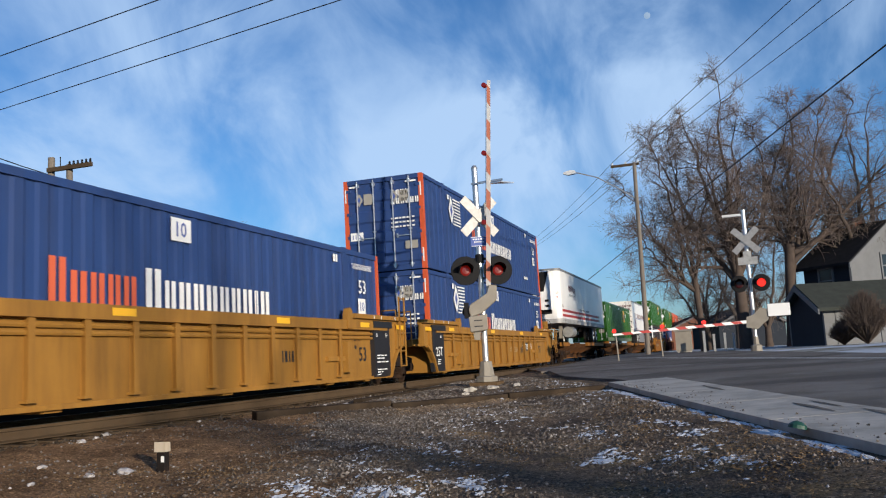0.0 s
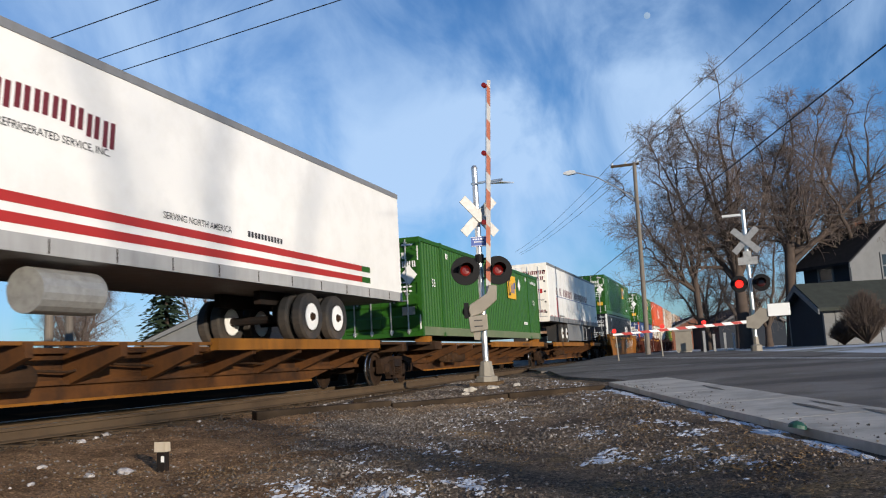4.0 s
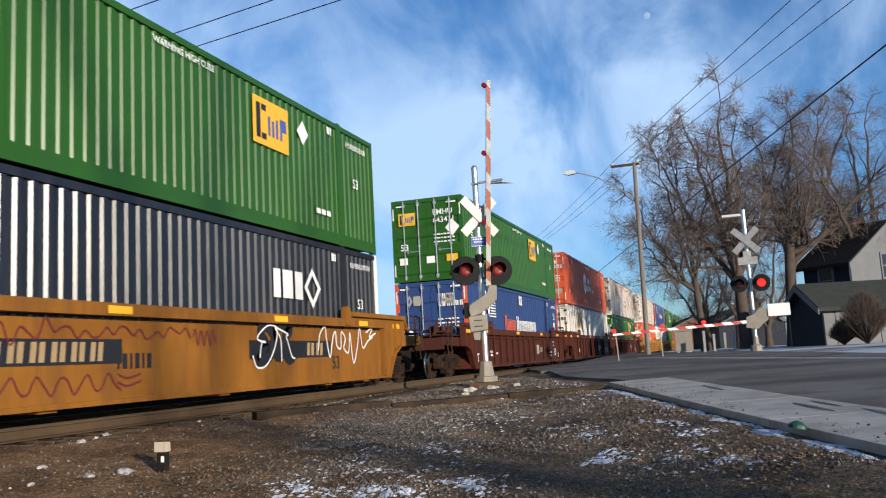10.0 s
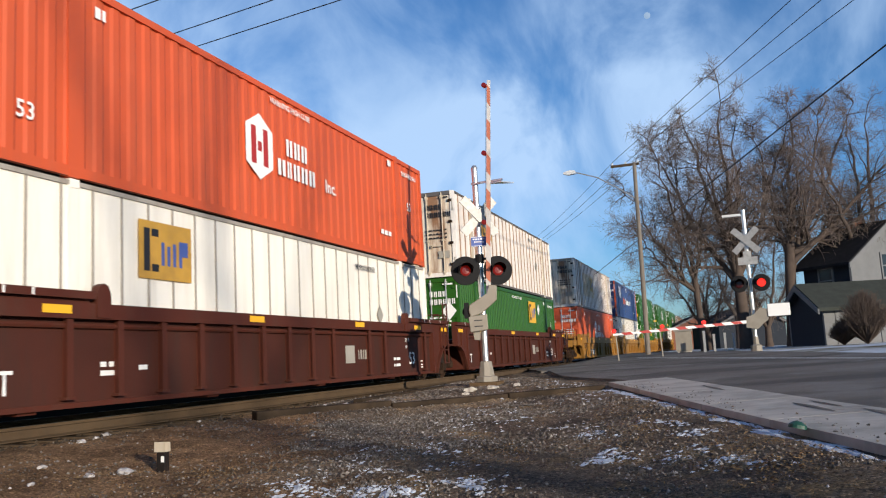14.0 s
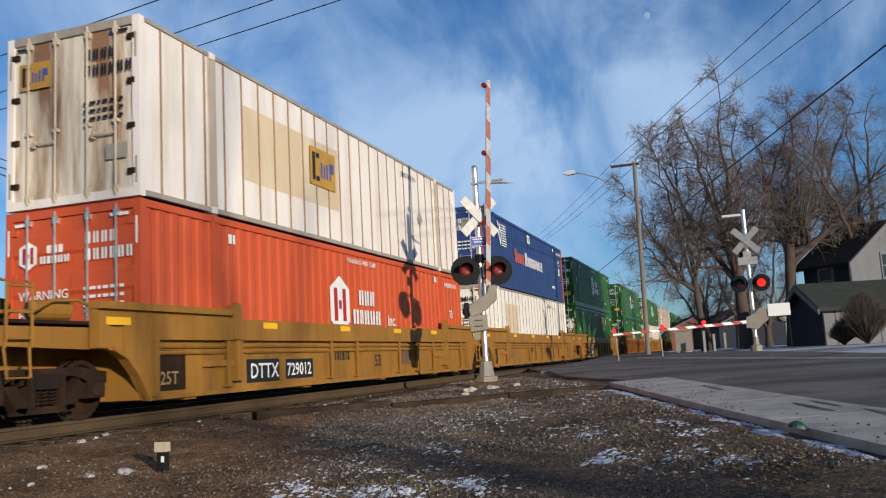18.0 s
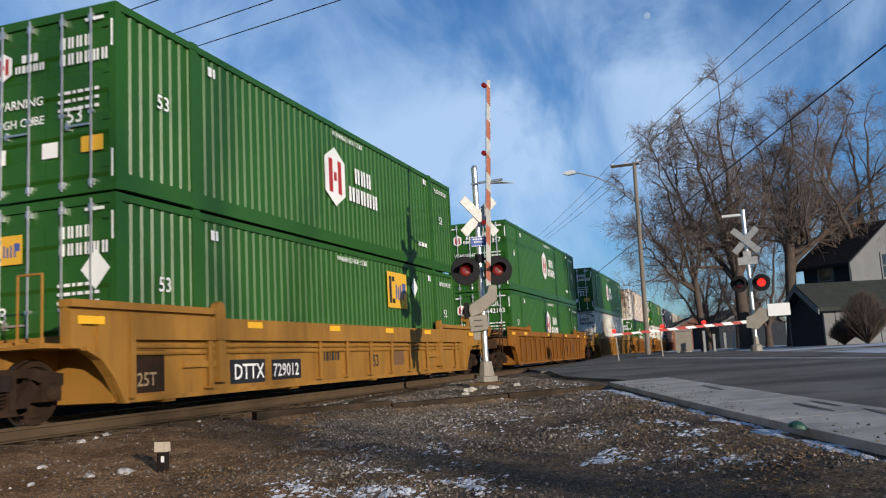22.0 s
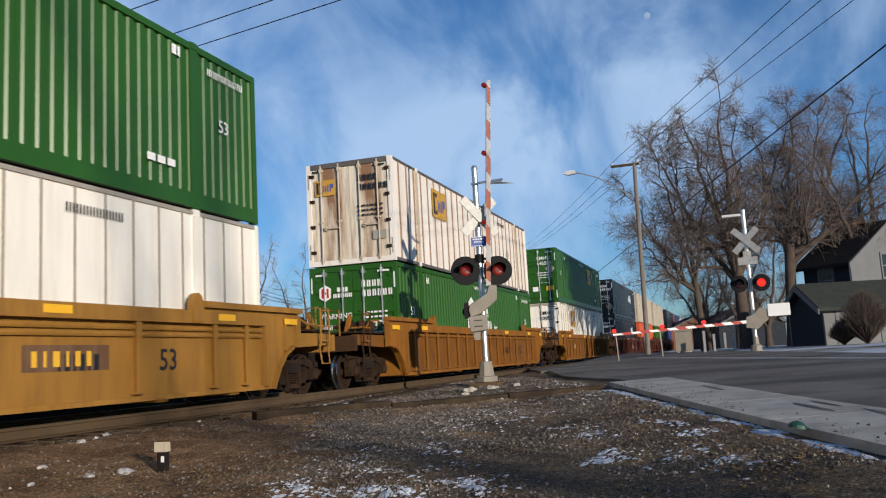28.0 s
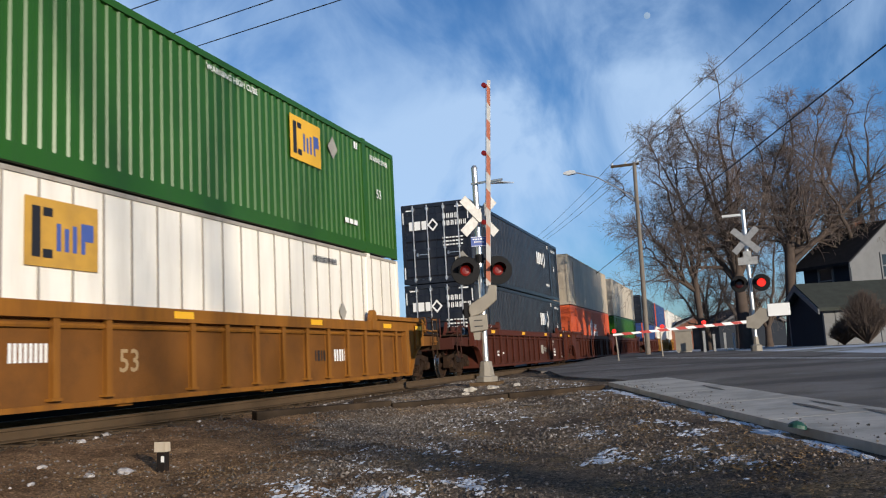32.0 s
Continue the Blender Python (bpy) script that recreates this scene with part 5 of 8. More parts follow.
def spine_unit(S, near_end="artic", far_end="artic", trailer=False):
    """One platform of a spine car: a centre beam with cross arms and side runners."""
    o = thing("spine_car", (S + S0, YC, 0.0), "rusty orange steel spine car with open cross arms", "rail car", "spine platforms of the train")
    MOVING.append(o)
    c, L = "ochre", CL
    part("centre_beam", cached("centre_beam", lambda bm: prism(bm, ((-0.45, 0.5), (0.45, 0.5), (0.45, 0.57), (0.33, 0.57), (0.33, 0.95), (0.45, 0.95), (0.45, 1.03), (-0.45, 1.03), (-0.45, 0.95), (-0.33, 0.95), (-0.33, 0.57), (-0.45, 0.57)), "x", -1.6, L + 1.6), "spine_grime"), c, o)
    part("belly_plate", cached("belly_plate", lambda bm: prism(bm, ((1.0, 0.52), (2.4, 0.26), (L - 2.4, 0.26), (L - 1.0, 0.52)), "y", -0.36, 0.36), "spine_grime"), c, o)
    for s in (-1, 1):
        arm = cached(("cross_arm", s), lambda bm, s=s: prism(bm, ((s * 0.33, 0.46), (s * 0.33, 0.99), (s * 1.36, 1.06), (s * 1.36, 0.86)), "x", -0.07, 0.07), "spine_grime")
        for i in range(9):
            part("cross_arm", arm, c, o, at=(1.1 + i * 1.75, 0, 0))
    for s in (-1, 1):
        runs = ((7.3, 16.1),) if not trailer else (((0.3, 9.0), (12.5, 15.8)) if trailer == "doors" else ((0.3, 2.4), (8.6, 15.6)))
        for a, b in runs:
            part("side_runner", cached(("side_runner", s, a, b), lambda bm, s=s, a=a, b=b: box(bm, a, b, min(s * 1.28, s * 1.44), max(s * 1.28, s * 1.44), 0.93, 1.13), "ochre"), c, o, "bright yellow-orange side runner")
    for s in (-1, 1):
        part("lower_flange", cached(("lower_flange", s), lambda bm, s=s: box(bm, 2.4, L - 2.4, min(s * 0.36, s * 0.5), max(s * 0.36, s * 0.5), 0.25, 0.29), "ochre"), c, o, "orange lower flange")
        part("deck_edge", cached(("deck_edge", s), lambda bm, s=s: box(bm, 1.2, L - 1.2, min(s * 1.2, s * 1.32), max(s * 1.2, s * 1.32), 1.02, 1.07), "ochre_panel"), c, o)
        # brake rigging and pipes slung along the beam
        part("brake_pipe", cached(("spine_pipe", s), lambda bm, s=s: sweep(bm, [(1.6 + k * 0.9, s * (0.52 + 0.05 * (k % 2)), 0.78 - 0.05 * (k % 3)) for k in range(15)], 0.022, 5), "end_dirt"), c, o)
    part("air_reservoir", cached("spine_tank", lambda bm: lathe(bm, [(0.05, 0.0), (0.17, 0.04), (0.17, 1.0), (0.05, 1.04)], (4.2, -0.75, 0.62), (1, 0, 0), 14), "end_dirt"), c, o, "grimy air reservoir", smooth=False)
    part("brake_valve", cached("spine_valve", lambda bm: (box(bm, 3.2, 3.6, -0.95, -0.6, 0.48, 0.8), tube(bm, (3.0, -0.8, 0.6), (3.2, -0.8, 0.62), 0.1, seg=10), box(bm, 3.3, 3.5, -1.05, -0.95, 0.55, 0.7)), "end_dirt"), c, o)
    for m, dx, end in ((1, 0.0, near_end), (-1, L, far_end)):
        flip = Matrix.Translation((dx, 0, 0)) @ Matrix.Diagonal((m, 1, 1, 1))
        part("end_platform", cached(("spine_end", m), lambda bm: (box(bm, -1.5, 1.2, -1.3, 1.3, 1.03, 1.1), box(bm, -1.45, -1.3, -1.3, 1.3, 0.85, 1.03), box(bm, 0.6, 1.2, -1.42, 1.42, 0.88, 1.12)), "end_dirt"), c, o, at=flip)
        if end == "single":
            part("grab_rail", cached(("spine_grab", m), lambda bm: (*[tube(bm, (x, -1.38, 0.4), (x, -1.38, 1.45), 0.018, seg=6) for x in (-1.4, -1.0)], *[tube(bm, (-1.4, -1.38, z), (-1.0, -1.38, z), 0.014, seg=6) for z in (0.42, 0.75, 1.44)]), "end_dirt"), c, o, at=flip)
        pd = cached(("pedestal", m), lambda bm: (box(bm, 0.35, 0.75, -1.28, -0.9, 1.1, 1.27), box(bm, 0.35, 0.75, 0.9, 1.28, 1.1, 1.27)), c)
        if not trailer:
            part("pedestal", pd, c, o, at=flip)
    truck(o, 1.72 if near_end == "single" else -1.6)
    if far_end == "single":
        truck(o, L + 0.1)
    for m, dx, end in ((1, 0.0, near_end), (-1, L, far_end)):
        if end == "single":
            part("coupler", cached(("spine_coupler", m), lambda bm: (box(bm, -2.5, -1.4, -0.11, 0.11, 0.72, 0.92), box(bm, -2.62, -2.3, -0.17, 0.17, 0.68, 0.98), box(bm, -1.6, -1.45, -0.3, 0.3, 0.62, 1.0)), "iron_dark"), "", o, at=Matrix.Translation((dx, 0, 0)) @ Matrix.Diagonal((m, 1, 1, 1)))
    if not trailer:
        part("lettering", letters("ALL PURPOSE SPINE CAR", 0.13, "decal_black"), "", o, at=(11.6, -1.445, 0.97))
    else:
        # stanchion that carries the trailer's kingpin
        x = 2.6 if trailer == "nose" else L - 2.6
        part("hitch", cached(("hitch", x), lambda bm, x=x: (prism(bm, ((x - 0.75, 1.0), (x - 0.6, 1.0), (x + 0.1, 1.95), (x - 0.1, 1.95)), "y", -0.35, -0.25), prism(bm, ((x - 0.75, 1.0), (x - 0.6, 1.0), (x + 0.1, 1.95), (x - 0.1, 1.95)), "y", 0.25, 0.35), prism(bm, ((x + 0.75, 1.0), (x + 0.6, 1.0), (x - 0.1, 1.95), (x + 0.1, 1.95)), "y", -0.35, 0.35), box(bm, x - 0.4, x + 0.4, -0.5, 0.5, 1.93, 2.02)), "end_dirt"), c, o, "grimy dark hitch stand")
    return o


def tyre_pair(parent, x, z, near_y):
    for y in (near_y, near_y + 0.33, CW - near_y - 0.58, CW - near_y - 0.25):
        t = part("tyre", cached("tyre", lambda bm: lathe(bm, [(0.3, 0.02), (0.47, 0.0), (0.505, 0.05), (0.505, 0.2), (0.47, 0.25), (0.3, 0.23)], (0, 0, 0), (0, 1, 0), 28, False), "rubber"), "", parent, at=(x, y, z))
        part("rim", cached("rim", lambda bm: lathe(bm, [(0.3, 0.005), (0.285, 0.005), (0.24, 0.07), (0.12, 0.06), (0.1, 0.0), (0.04, -0.005)], (0, 0, 0), (0, 1, 0), 20), "decal_white"), "", t, "white painted rim")
        part("hub", cached("hub", lambda bm: (lathe(bm, [(0.1, 0.05), (0.09, -0.01), (0.07, -0.02), (0.065, -0.055), (0.03, -0.06)], (0, 0, 0), (0, 1, 0), 16), *[tube(bm, (0.165 * math.cos(a), 0.03, 0.165 * math.sin(a)), (0.165 * math.cos(a), 0.055, 0.165 * math.sin(a)), 0.022, seg=6) for a in [k * 0.628 for k in range(10)]]), "iron"), "", t, "dark greasy hub with its nuts")


def trailer_body(o, z0, z1, c="trailer", rail_m="alu_paint", low_m="trailer_grey", nose_r=0.12):
    """The box with rounded front corners, its roof and rails, and a grey band along the foot."""
    def outline(out, x_end=CL):
        arc = [(nose_r - nose_r * math.sin(a), nose_r - nose_r * math.cos(a)) for a in [math.pi / 2 * k / 6 for k in range(7)]]
        near = [(x - (out if x < nose_r * 0.9 else 0), y - out) for x, y in arc]
        return near + [(x, CW - y) for x, y in near[::-1]] + [(x_end, CW + out), (x_end, -out)]
    bm = bmesh.new()
    prism(bm, outline(0.0), "z", z0 + 0.24, z1 - 0.1)
    part("box_body", bm, c, o)
    bm = bmesh.new()
    prism(bm, outline(0.015), "z", z1 - 0.15, z1 - 0.02)
    part("roof", bm, rail_m, o, "roof with its top rail")
    bm = bmesh.new()
    prism(bm, outline(0.02), "z", z0, z0 + 0.24)
    part("bottom_rail", bm, low_m, o, "grey lower rail")
    for x in [0.9 + k * 1.3 for k in range(12)]:
        part("rivet_strip", cached("rivet_strip", lambda bm: box(bm, 0, 0.02, -0.027, -0.02, 0.02, 0.22), "iron"), "", o, at=(x, 0, z0))


def reefer_trailer(S, base):
    """White refrigerated trailer, its cooling unit at the end that faces the camera."""
    o = thing("refrigerated_trailer", (S + S0, YN, 0.0), "white refrigerated road trailer with red stripes on a spine car", "trailer")
    MOVING.append(o)
    z0, z1 = base + 0.18, base + 3.15
    zd = base      # the height that the markings are set from
    trailer_body(o, z0, z1, rail_m="trailer_grey", low_m="light_grey", nose_r=0.36)
    bm = bmesh.new()
    prism(bm, ((-0.5, z0 + 0.72), (-0.5, z0 + 1.7), (-0.36, z0 + 2.76), (-0.12, z0 + 2.84), (-0.005, z0 + 2.84), (-0.005, z0 + 0.72)), "y", 0.46, CW - 0.26)
    bmesh.ops.bevel(bm, geom=[e for e in bm.edges if abs(e.verts[0].co.y - e.verts[1].co.y) < 0.01 and abs(e.verts[0].co.x) > 0.1 and abs(e.verts[1].co.x) > 0.1], offset=0.07, segments=2, affect="EDGES")
    r = part("cooling_unit", bm, "trailer", o, "white rounded cooling unit")
    bm = bmesh.new()
    prism(bm, ((-0.48, z0 + 0.73), (-0.4, z0 + 0.6), (-0.02, z0 + 0.52), (-0.02, z0 + 0.73)), "y", 0.5, CW - 0.3)
    part("belly", bm, "black_plain", r, "dark underside of the unit")
    bm = bmesh.new()
    # black grille, wider at the top
    pts = [(-0.512, 0.8, z0 + 1.7), (-0.512, CW - 0.36, z0 + 1.7), (-0.375, CW - 0.28, z0 + 2.76), (-0.375, 0.52, z0 + 2.76)]
    back = [(-0.3, y, z) for x, y, z in pts]
    a, b = [bm.verts.new(p) for p in pts], [bm.verts.new(p) for p in back]
    bm.faces.new(a)
    bm.faces.new(b[::-1])
    for i in range(4):
        bm.faces.new((a[i], b[i], b[(i + 1) % 4], a[(i + 1) % 4]))
    part("grille", bm, "black_plain", r, "black louvred grille")
    for k in range(8):
        z = z0 + 1.84 + k * 0.1
        x = -0.512 + (z - z0 - 1.7) * 0.13
        part("louvre", cached("louvre", lambda bm: box(bm, -0.025, 0.015, 0.95, CW - 0.5, 0.0, 0.045), "iron"), "", r, at=(x, 0, z))
    for y0, y1 in ((0.86, 1.52), (1.56, 2.22)):
        bm = bmesh.new()
        box(bm, -0.512, -0.49, y0, y1, z0 + 0.83, z0 + 1.62)
        bmesh.ops.bevel(bm, geom=bm.edges[:], offset=0.008, segments=1, affect="EDGES")
        part("access_panel", bm, "trailer", r, "white access panel")
    for y, z in ((0.66, 1.2), (0.64, 0.92), (1.4, 0.94)):
        part("vent", cached("vent", lambda bm: box(bm, -0.52, -0.49, -0.1, 0.1, -0.06, 0.06), "black_plain"), "", r, at=(0, y, z0 + z))
    for za, zb, m in ((0.79, 0.93, "decal_red"), (0.53, 0.67, "decal_red")):
        bm = bmesh.new()
        flat(bm, rect(0.3, CL - 2.6, zd + za, zd + zb), -0.004)
        part("stripe", bm, m, o, "red painted stripe")
    bm = bmesh.new()
    flat(bm, rect(CL - 2.6, CL - 2.1, zd + 0.79, zd + 0.93), -0.004)
    flat(bm, rect(CL - 2.6, CL - 2.1, zd + 0.53, zd + 0.67), -0.004)
    part("stripe", bm, "green", o, "green stripe end")
    bm = bmesh.new()
    u = 2.6
    for k, h in enumerate((0.36, 0.34, 0.32, 0.32, 0.32, 0.34, 0.4)):
        u = strokes(bm, u, -0.005, zd + 1.98 + 0.12 * math.sin(k / 6 * math.pi) - 0.02 * k, h, (0.25,), 0.07, False, 0.1)
    pieces("wordmark", bm, "decal_maroon", o, "arched dark red block lettering")
    part("lettering", letters("REFRIGERATED SERVICE, INC.", 0.155, "decal_black"), "", o, at=(2.65, -0.005, zd + 1.74))
    part("lettering", letters("SERVING NORTH AMERICA", 0.16, "decal_black"), "", o, at=(5.9, -0.005, zd + 1.02))
    bm = bmesh.new()
    bars(bm, 8.4, -0.005, zd + 1.02, 0.11, [0.08] * 11, 0.04)
    small_print("markings", bm, "decal_black", o)
    part("lettering", letters("53ft", 0.2, "decal_black"), "", o, at=(0.3, -0.005, zd + 1.02))
    part("lettering", letters("13", 0.17, "decal_red"), "", o, at=pose(-0.004, 0.26, zd + 1.75, rz=-90))
    part("lettering", letters("6", 0.17, "decal_red"), "", o, at=pose(-0.004, 0.22, zd + 1.53, rz=-90))
    running_gear(o, z0, CL - 4.6, 0.4)
    bm = bmesh.new()
    tube(bm, (3.5, 0.36, z0 - 0.42), (4.7, 0.36, z0 - 0.42), 0.31, seg=20)
    part("fuel_tank", bm, "bare_alu", o, "dull aluminium fuel tank", smooth=False)
    return o


def running_gear(o, z0, x_axles, x_legs):
    zt = 1.62
    for dx in (-0.62, 0.62):
        tyre_pair(o, x_axles + dx, zt, 0.03)
    bm = bmesh.new()
    box(bm, x_axles - 1.5, x_axles + 1.5, 0.75, 0.9, z0 - 0.28, z0 + 0.06)
    box(bm, x_axles - 1.5, x_axles + 1.5, CW - 0.9, CW - 0.75, z0 - 0.28, z0 + 0.06)
    for dx in (-0.62, 0.62):
        tube(bm, (x_axles + dx, 0.3, zt), (x_axles + dx, CW - 0.3, zt), 0.09)
        box(bm, x_axles + dx - 0.12, x_axles + dx + 0.12, 0.72, 0.92, zt, z0 - 0.2)
    part("axle_frame", bm, "iron_dark", o)
    bm = bmesh.new()
    for y in (0.45, CW - 0.6):
        box(bm, x_legs + 1.6, x_legs + 1.75, y, y + 0.15, z0 - 0.75, z0 + 0.06)
        box(bm, x_legs + 1.5, x_legs + 1.85, y - 0.06, y + 0.2, z0 - 0.79, z0 - 0.75)
        prism(bm, ((x_legs + 1.75, z0 - 0.5), (x_legs + 2.5, z0 + 0.04), (x_legs + 2.6, z0 + 0.04), (x_legs + 1.75, z0 - 0.6)), "y", y + 0.03, y + 0.1)
    box(bm, x_legs + 1.62, x_legs + 1.72, 0.5, CW - 0.5, z0 - 0.45, z0 - 0.38)
    part("landing_leg", bm, "grey_box", o)


def van_trailer(S, base):
    """White dry van, its doors at the end that faces the camera."""
    o = thing("van_trailer", (S + S0, YN, 0.0), "white dry-van road trailer with blue line on a spine car", "trailer")
    MOVING.append(o)
    z0, z1 = base, base + 2.95
    trailer_body(o, z0, z1, rail_m="trailer_grey")
    bm = bmesh.new()
    box(bm, -0.02, 0.03, 0.02, CW - 0.02, z1 - 0.18, z1 - 0.02)
    box(bm, -0.02, 0.03, 0.02, 0.14, z0 + 0.1, z1 - 0.1)
    box(bm, -0.02, 0.03, CW - 0.14, CW - 0.02, z0 + 0.1, z1 - 0.1)
    box(bm, -0.03, 0.05, 0.02, CW - 0.02, z0 - 0.02, z0 + 0.22)
    part("door_frame", bm, "white", o, "stained white door frame")
    for y in (0.16, CW / 2 + 0.01):
        bm = bmesh.new()
        box(bm, -0.035, -0.006, y, y + CW / 2 - 0.17, z0 + 0.26, z1 - 0.2)
        d = part("door", bm, "white" if y < 1 else "trailer", o)
        for yy in (y + 0.28, y + 0.84):
            part("lock_rod", cached("van_rod", lambda bm: tube(bm, (-0.06, 0, z0 + 0.24), (-0.06, 0, z1 - 0.2), 0.018, seg=6), "galv"), "", d, at=(0, yy, 0))
        for k in range(5):
            part("hinge", cached("van_hinge", lambda bm: box(bm, -0.045, -0.02, 0, 0.09, 0, 0.08), "iron"), "", d, at=(0, 0.13 if y < 1 else CW - 0.2, z0 + 0.4 + k * 0.52))
    bm = bmesh.new()
    strokes(bm, -2.35, -0.04, z1 - 0.6, 0.2, (0.16, 0.05, 0.15, 0.05), 0.06, True, 0.25)
    strokes(bm, -1.28, -0.04, z1 - 0.6, 0.2, [0.15] * 6, 0.05, True, 0.25)
    strokes(bm, -2.35, -0.04, z1 - 0.9, 0.2, [0.15] * 11, 0.045, True, 0.25)
    pieces("wordmark", bm, "decal_maroon", o, "maroon rows of plain bars")
    bm = bmesh.new()
    strokes(bm, -0.95, -0.04, z0 + 0.42, 0.15, [0.1] * 6, 0.03, True)
    small_print("markings", bm, "decal_maroon", o)
    part("lettering", letters("CAUTION", 0.13, "decal_black"), "", o, at=pose(-0.04, 0.82, z0 + 1.02, rz=-90))
    for za, zb, ma in ((1.5, 2.0, "decal_red"), (1.08, 1.38, "decal_red")):
        bm = bmesh.new()
        flat(bm, rect(-2.28, -1.78, z0 + za, z0 + zb), -0.04, True)
        notice = part("notice", bm, ma, o, "red notice with plain white bars")
        bm = bmesh.new()
        for k in range(3):
            bars(bm, -2.22, -0.044, z0 + za + 0.06 + k * 0.11, 0.035, (0.12, 0.1, 0.14), 0.03, True)
        small_print("notice_bars", bm, "decal_white", notice)
    bm = bmesh.new()
    flat(bm, ((-2.24, z0 + 0.78), (-2.02, z0 + 1.02), (-1.8, z0 + 0.78), (-2.02, z0 + 0.54)), -0.04, True)
    part("placard", bm, "decal_grey", o, "grey diamond-shaped placard holder")
    bm = bmesh.new()
    flat(bm, rect(-0.5, -0.3, z0 + 1.4, z0 + 1.62), -0.04, True)
    part("notice", bm, "decal_red", o, "small red sticker")
    bm = bmesh.new()
    strokes(bm, 1.95, -0.004, z0 + 1.4, 0.4, (0.3,), 0, False, 0.2)
    strokes(bm, 2.95, -0.004, z0 + 1.4, 0.4, (0.3,), 0, False, 0.2)
    bars(bm, 2.38, -0.004, z0 + 1.4, 0.08, (0.09,), 0)
    bars(bm, 3.38, -0.004, z0 + 1.4, 0.08, (0.09,), 0)
    strokes(bm, 4.0, -0.004, z0 + 1.4, 0.4, [0.3] * 6, 0.16, False, 0.2)
    strokes(bm, 7.4, -0.004, z0 + 1.4, 0.4, [0.3] * 11, 0.14, False, 0.2)
    pieces("wordmark", bm, "decal_maroon", o, "maroon slanted letter strokes")
    dash = cached("reflective_dash", lambda bm: flat(bm, rect(0, 0.3, 0, 0.05), -0.004), "decal_red")
    for x in (0.3, 1.15, 2.5, 4.2, 5.1, 7.0, 8.6, 9.5, 11.2, 12.8, 14.2, 15.3):
        part("reflective_dash", dash, "", o, "red reflective dash", at=(x, 0, z0 + 0.24))
    bm = bmesh.new()
    flat(bm, rect(1.97, 2.22, z0 + 0.24, z0 + 1.26), -0.004)
    part("stripe", bm, "decal_red", o, "dark red upright stripe")
    bm = bmesh.new()
    flat(bm, rect(1.97, CL - 0.1, z0 + 1.31, z0 + 1.35), -0.004)
    flat(bm, rect(2.3, 2.35, z0 + 0.26, z0 + 1.31), -0.0065)
    part("stripe", bm, "decal_blue", o, "thin dark blue line")
    bm = bmesh.new()
    bars(bm, 2.5, -0.004, z0 + 0.28, 0.08, [0.07] * 16, 0.025)
    small_print("markings", bm, "decal_black", o)
    part("lettering", letters("53", 0.34, "decal_black"), "", o, at=(CL - 1.0, -0.005, z0 + 0.5))
    bm = bmesh.new()
    for i in range(13):
        box(bm, 1.2 + i * 1.2, 1.215 + i * 1.2, -0.006, 0.0, z0 + 0.25, z1 - 0.17)
    part("seam", bm, "alu_paint", o)
    # grey side skirt between the wheels and the legs
    bm = bmesh.new()
    box(bm, 5.35, 10.8, 0.12, 0.15, z0 - 0.95, z0 + 0.02)
    box(bm, 5.35, 10.8, CW - 0.15, CW - 0.12, z0 - 0.95, z0 + 0.02)
    part("side_skirt", bm, "trailer_grey", o, "grey side skirt")
    bm = bmesh.new()
    box(bm, 0.05, 0.13, 0.25, CW - 0.25, z0 - 0.62, z0 - 0.5)
    for y in (0.6, CW - 0.72):
        box(bm, 0.05, 0.13, y, y + 0.12, z0 - 0.6, z0)
    part("bumper", bm, "white_dirty", o, "rust-streaked white rear bumper")
    for y in (0.08, CW - 0.7):
        bm = bmesh.new()
        box(bm, 2.3, 2.33, y, y + 0.62, z0 - 0.98, z0 - 0.2)
        part("mud_flap", bm, "rubber", o, "black mud flap")
    running_gear(o, z0, 3.85, CL - 5.0)
    return o


# ---- the train, front to back ----
Z_LOW, Z_UP, Z_SPINE = 0.37, 3.30, 1.28


def stack(S, low, up, car, near_end, far_end, lowm="", upm="", style=0, carm="", detail=2, label="", pos53=13.25):
    well_unit(S, car, near_end, far_end, detail, style, label, carm, pos53)
    if low:
        container(S, Z_LOW, low, lowm, detail, "in the well of a rail car")
    if up:
        container(S, Z_UP, up, upm, detail, "stacked on another container")


stack(-16.4, "blue", None, "yellow", "artic", "artic_carry", "pacer", carm="black", pos53=14.6)
stack(3.17, "blue", None, "yellow", "artic", "artic_carry", "pacer", carm="black", pos53=14.6)
stack(23.05, "blue", "blue", "yellow", "artic", "single", "pacer", "pacer", carm="black nearonly brakefar", pos53=14.56)
spine_unit(43.0, near_end="single", trailer="nose")
reefer_trailer(44.45, 2.0)
spine_unit(62.2)
container(62.2, Z_SPINE, "green", "yellow diamond_w dusty", 2, "on a spine car")
spine_unit(80.95, far_end="single", trailer="doors")
van_trailer(80.95, 2.2)
stack(102.27, "black", "green", "ochre", "single", "single", "umax light_post no:UMXU/253888", "yellow diamond_w plac_y", 2, "graffiti", label="orange well car with smooth sides covered in graffiti")
stack(126.16, "blue", "green", "brown", "single", "artic_carry", "pacer", "yellow diamond_w plac_y no:EMHU/643431", 0, "wmark", pos53=14.3)
stack(145.5, "white", "orange", "brown", "artic", "artic_carry", "yellow", "hub inc", 0, "wmark", pos53=14.3)
stack(164.88, "green", "white_rusty", "brown", "artic", "single", "yellow diamond_w", "yellow", 0, "wmark", pos53=14.3)
stack(188.37, "orange", "white_rusty", "yellow", "single", "artic_carry", "hub low inc", "yellow stain", 1, "plate", pos53=8.6)
